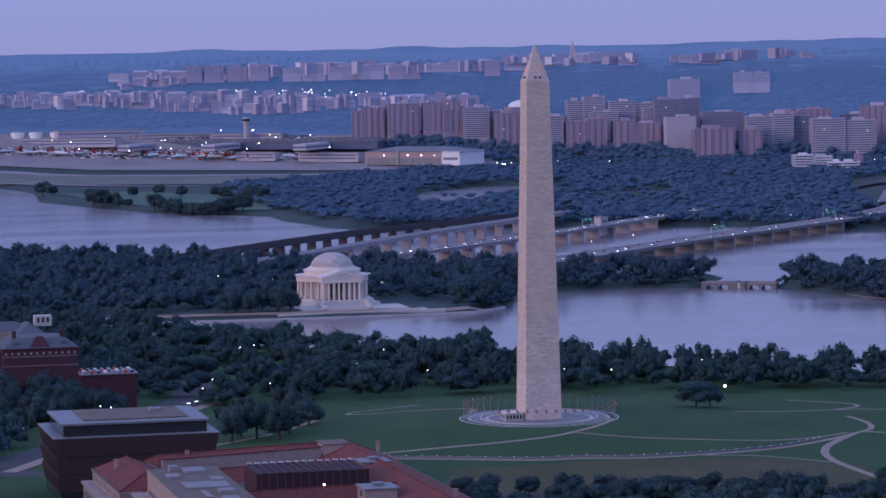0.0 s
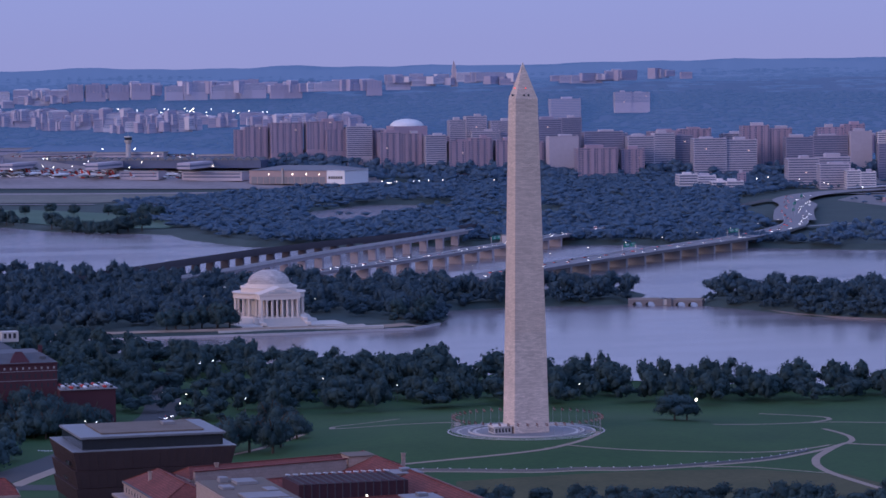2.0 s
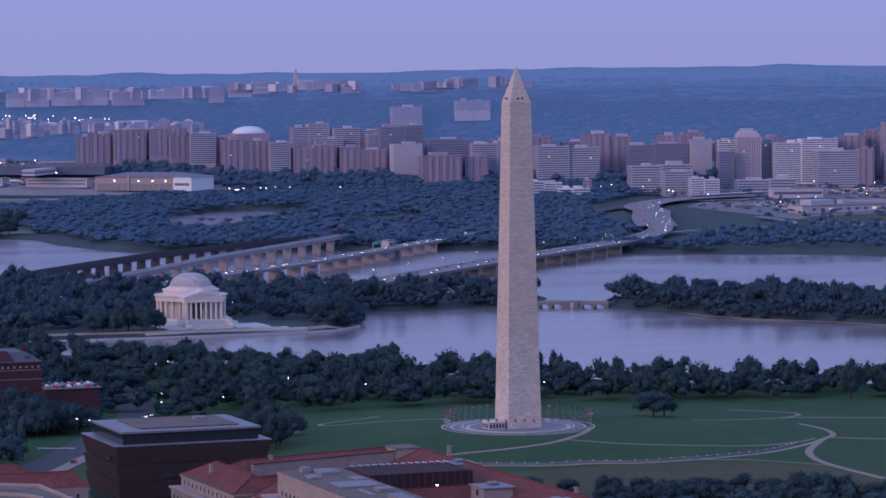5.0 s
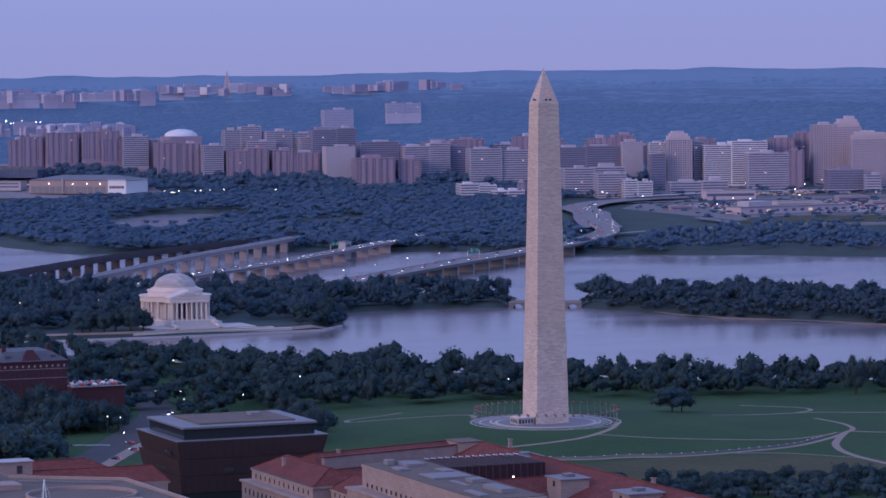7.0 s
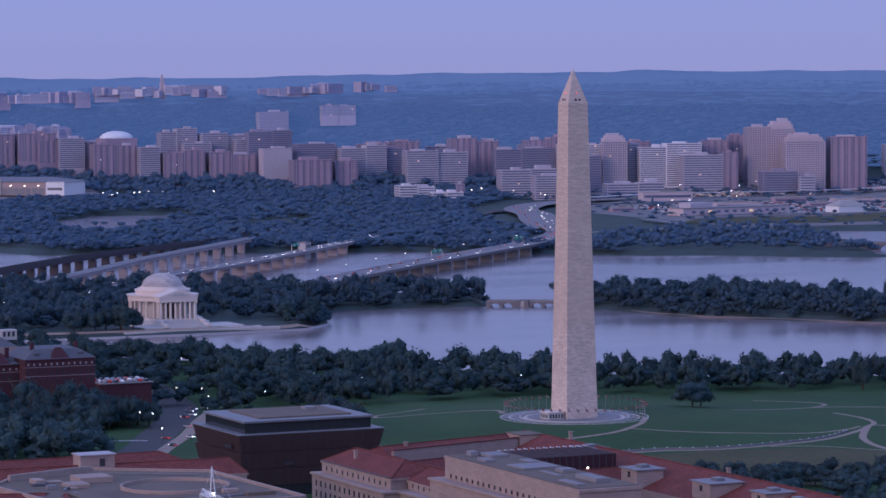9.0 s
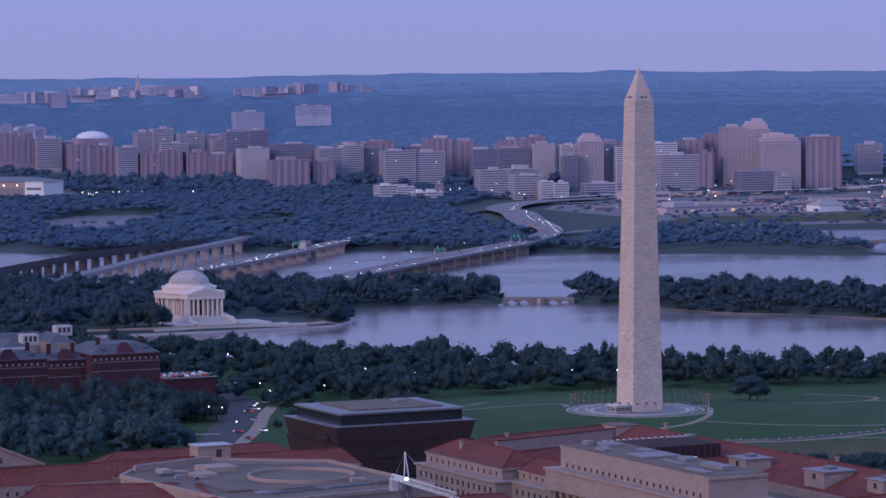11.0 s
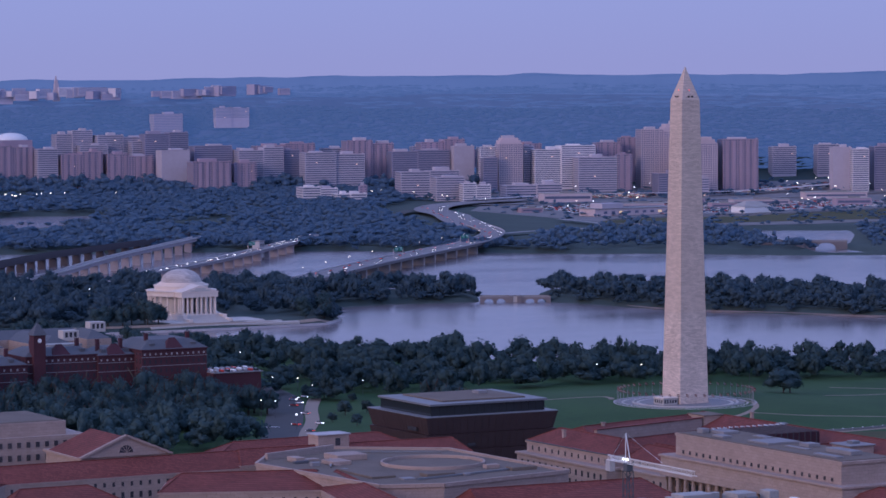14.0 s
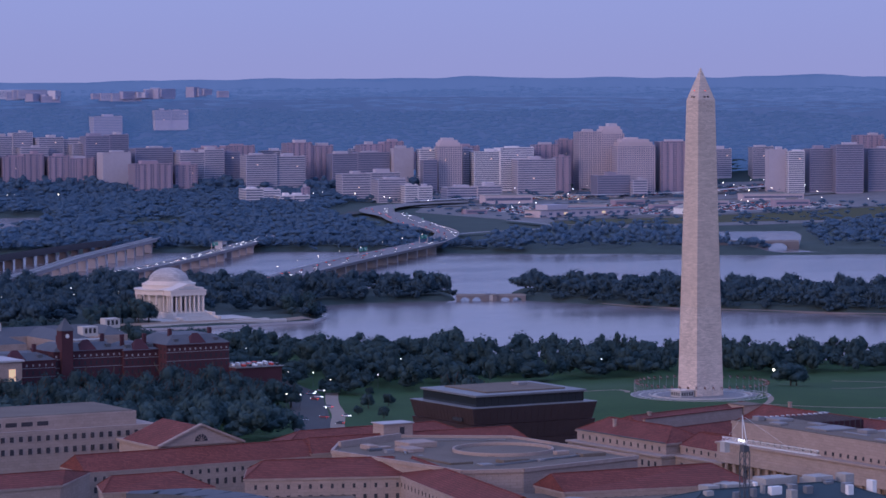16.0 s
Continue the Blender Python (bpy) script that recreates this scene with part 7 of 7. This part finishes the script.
tower = set_far(thing("control_tower", pose(0, 0, 0), "slender concrete control tower with glazed cab", "control tower"), -708, -4330, 6, 0)
part("shaft", tube(bmesh.new(), 0, 0, 0, 44, 5.2, 4.6, 20), M_CONC, tower)
part("collar", tube(bmesh.new(), 0, 0, 42, 48, 5.4, 7.6, 20), M_WHITE2, tower)
part("cab", tube(bmesh.new(), 0, 0, 48, 53, 6.6, 7.4, 16), M_DARKGLASS, tower, "dark glazed cab")
part("cab_roof", tube(bmesh.new(), 0, 0, 53, 55, 7.8, 6.8, 16), M_WHITE2, tower)
part("mast", tube(bmesh.new(), 0, 0, 55, 64, 0.4, 0.2, 6), M_STEEL, tower)
for x, y in ((-395, -5000), (-430, -4990), (-470, -4975)):
    tank = set_far(thing("fuel_tank", pose(0, 0, 0), "round white fuel tank", "tank", "fuel tanks"), x, y, 6, 0)
    part("shell", tube(bmesh.new(), 0, 0, 0, 20, 14, 14, 24), M_WHITEP, tank)
    part("lid", tube(bmesh.new(), 0, 0, 20, 22, 14, 2, 24), M_PALE, tank)
wt = set_far(thing("water_tower", pose(0, 0, 0), "distant pale bulbous water tower", "water tower"), -1010, -7600, 40, 0)
part("leg", tube(bmesh.new(), 0, 0, -10, 26, 5, 5, 12), M_CONC, wt)
bm = bmesh.new()
bmesh.ops.create_uvsphere(bm, u_segments=20, v_segments=10, radius=13)
for v in bm.verts:
    v.co.z = 32 + v.co.z * 0.75
part("bowl", bm, M_WHITEP, wt, smooth=True)


def airliner():
    ob = thing("airliner", pose(0, 0, -600), "white parked airliner with a coloured tail", "airliner", "parked airliners")
    bm = bmesh.new()
    ret = bmesh.ops.create_uvsphere(bm, u_segments=14, v_segments=12, radius=1)
    for v in ret["verts"]:
        v.co = Vector((v.co.x * 1.9, v.co.z * 17, 3.6 + v.co.y * 1.9))
    part("fuselage", bm, M_WHITEP, ob, smooth=True)
    bm = bmesh.new()
    for s in (-1, 1):
        vs = [bm.verts.new(p) for p in ((s * 1.5, 3, 2.8), (s * 17, -5, 3.8), (s * 17, -7, 3.8), (s * 1.5, -4, 2.8))]
        bm.faces.new(vs)
    bmesh.ops.solidify(bm, geom=bm.faces[:], thickness=0.4)
    part("wing", bm, M_PALE, ob)
    bm = bmesh.new()
    bm.faces.new([bm.verts.new(p) for p in ((0, -11, 5), (0, -15.5, 12), (0, -18, 12), (0, -16.5, 5))])
    bmesh.ops.solidify(bm, geom=bm.faces[:], thickness=0.4)
    part("fin", bm, M_RED, ob, "red tail fin")
    for s in (-1, 1):
        part("engine", boxes((s * 6 - 1, s * 6 + 1, -1, 3, 1, 2.8), bevel=0.5), M_METAL, ob)
    for x, y in ((0, 11), (-2.5, -3), (2.5, -3)):
        part("wheel_leg", boxes((x - 0.3, x + 0.3, y - 0.4, y + 0.4, 0, 2.4)), M_SLATE, ob)
    return ob


jet = airliner()
set_far(jet, -260, -4400, 7, 120)
r4 = random.Random(5)
for i in range(44):
    f = i / 43
    x, y = -200 - 440 * f + r4.uniform(-12, 12), -4420 + 780 * min(1, f * 1.15) + (60 if i % 2 else 0) - (120 if f > 0.9 else 0)
    p = far((x, y, 7))
    k = (p - HUB).length / (Vector((x, y, 7)) - HUB).length
    copy_thing(jet, Matrix.Translation(p) @ Matrix.Rotation(radians(r4.choice((60, 120, 140, 100))), 4, "Z") @ Matrix.Scale(1.0, 4))

# ---- lamps ----
for x, y in ((-3, -335), (15, -225), (-79, -276), (-69, -204), (-38, -225), (126, -169), (181, -100), (114, -211), (215, -124), (170, -225), (60, -390), (70, -379), (28, -263), (1, -213), (-68, -196), (208, -123), (185, -108), (124, -222), (-89, -182),
             (-149, -215), (-133, -138), (-210, -188), (-266, -240), (-304, -222), (90, -180), (240, -130), (300, -60), (340, -90)):
    street_lamp(x, y, 8.5, 0.3, warm=(x + y) % 3 != 0)
street_lamp(-124, -104, 5.5, 0.8, warm=True, label="bright warm floodlight at the edge of the lawn")
street_lamp(196, -45, 7, 0.35, False)
for i in range(16):
    street_lamp(-178 + 17 * i + 5 * math.sin(i * 3), -860 - 9 * i + 70 * math.sin(i * 1.9), 9, 0.32, i % 3 != 0, group="lamps in the far park")
r5 = random.Random(9)
for i in range(60):
    x, y = -1080 - 260 * r5.random() + r5.uniform(-90, 90), -6150 + 520 * r5.random()
    street_lamp(x, y, 12, 1.0, r5.random() < 0.5, label="distant car park lamp", group="distant lamps", k=0.8)
for i in range(26):
    x, y = -300 - 520 * r5.random(), -3700 - 900 * r5.random()
    street_lamp(x, y, 14, 0.9, r5.random() < 0.7, label="lit apron lamp mast", group="apron lamps")
for i in range(40):
    x, y = r5.uniform(-2300, -1250), r5.uniform(-2900, -2150)
    street_lamp(x, y, 10, 0.7, r5.random() < 0.7, label="lit lamp along the motorway", group="motorway lamps")
for i in range(12):
    s = r5.random()
    street_lamp(-780 - 200 * s * s, -2985 - 60 * math.sin(s * 3) + r5.uniform(-25, 25), 10, 0.7, True, label="lit lamp along the parkway", group="motorway lamps")
for i in range(10):
    x, y, d = along(ROAD_E, 40 + 85 * i)
    street_lamp(x, y, 10, 0.3, True, z=10.7, group="bridge lamps")

# ---- street traffic near the museum ----
for x, y, a, i in ((196, -30, 200, 1), (188, -62, 205, 3), (176, -60, 20, 0), (160, -108, 205, 2), (138, -160, 25, 0), (133, -178, 25, 2), (128, -186, 25, 1), (120, -190, 25, 0), (146, -150, 205, 3), (214, 0, 205, 1)):
    c = copy_thing(CARS[i], Matrix.Translation((x, y, float(ground_z(x, y)) + 0.15)) @ Matrix.Rotation(radians(a), 4, "Z"))
    c["group"] = "cars on the street"
bus = thing("bus", Matrix.Translation((229, -74, float(ground_z(229, -74)) + 0.15)) @ Matrix.Rotation(radians(115), 4, "Z"), "red and white city bus at a junction", "bus")
part("body", boxes((-1.25, 1.25, -6, 6, 0.5, 3.1), bevel=0.2), M_RED, bus)
part("window_band", boxes((-1.28, 1.28, -5.4, 5.4, 1.5, 2.4)), M_SHADE, bus)
part("roof", boxes((-1.1, 1.1, -5.6, 5.6, 3.1, 3.3)), M_WHITEP, bus)
for x, y in itertools.product((-1.2, 1.2), (-3.6, 3.8)):
    part("wheel", tube(bmesh.new(), 0, 0, -0.15, 0.15, 0.5, 0.5, 12), M_SLATE, bus).matrix_basis = pose(x, y, 0.5, 0, 90)
for i in range(4):
    for o in (CARS[i], *CARS[i].children_recursive):
        bpy.data.objects.remove(o)
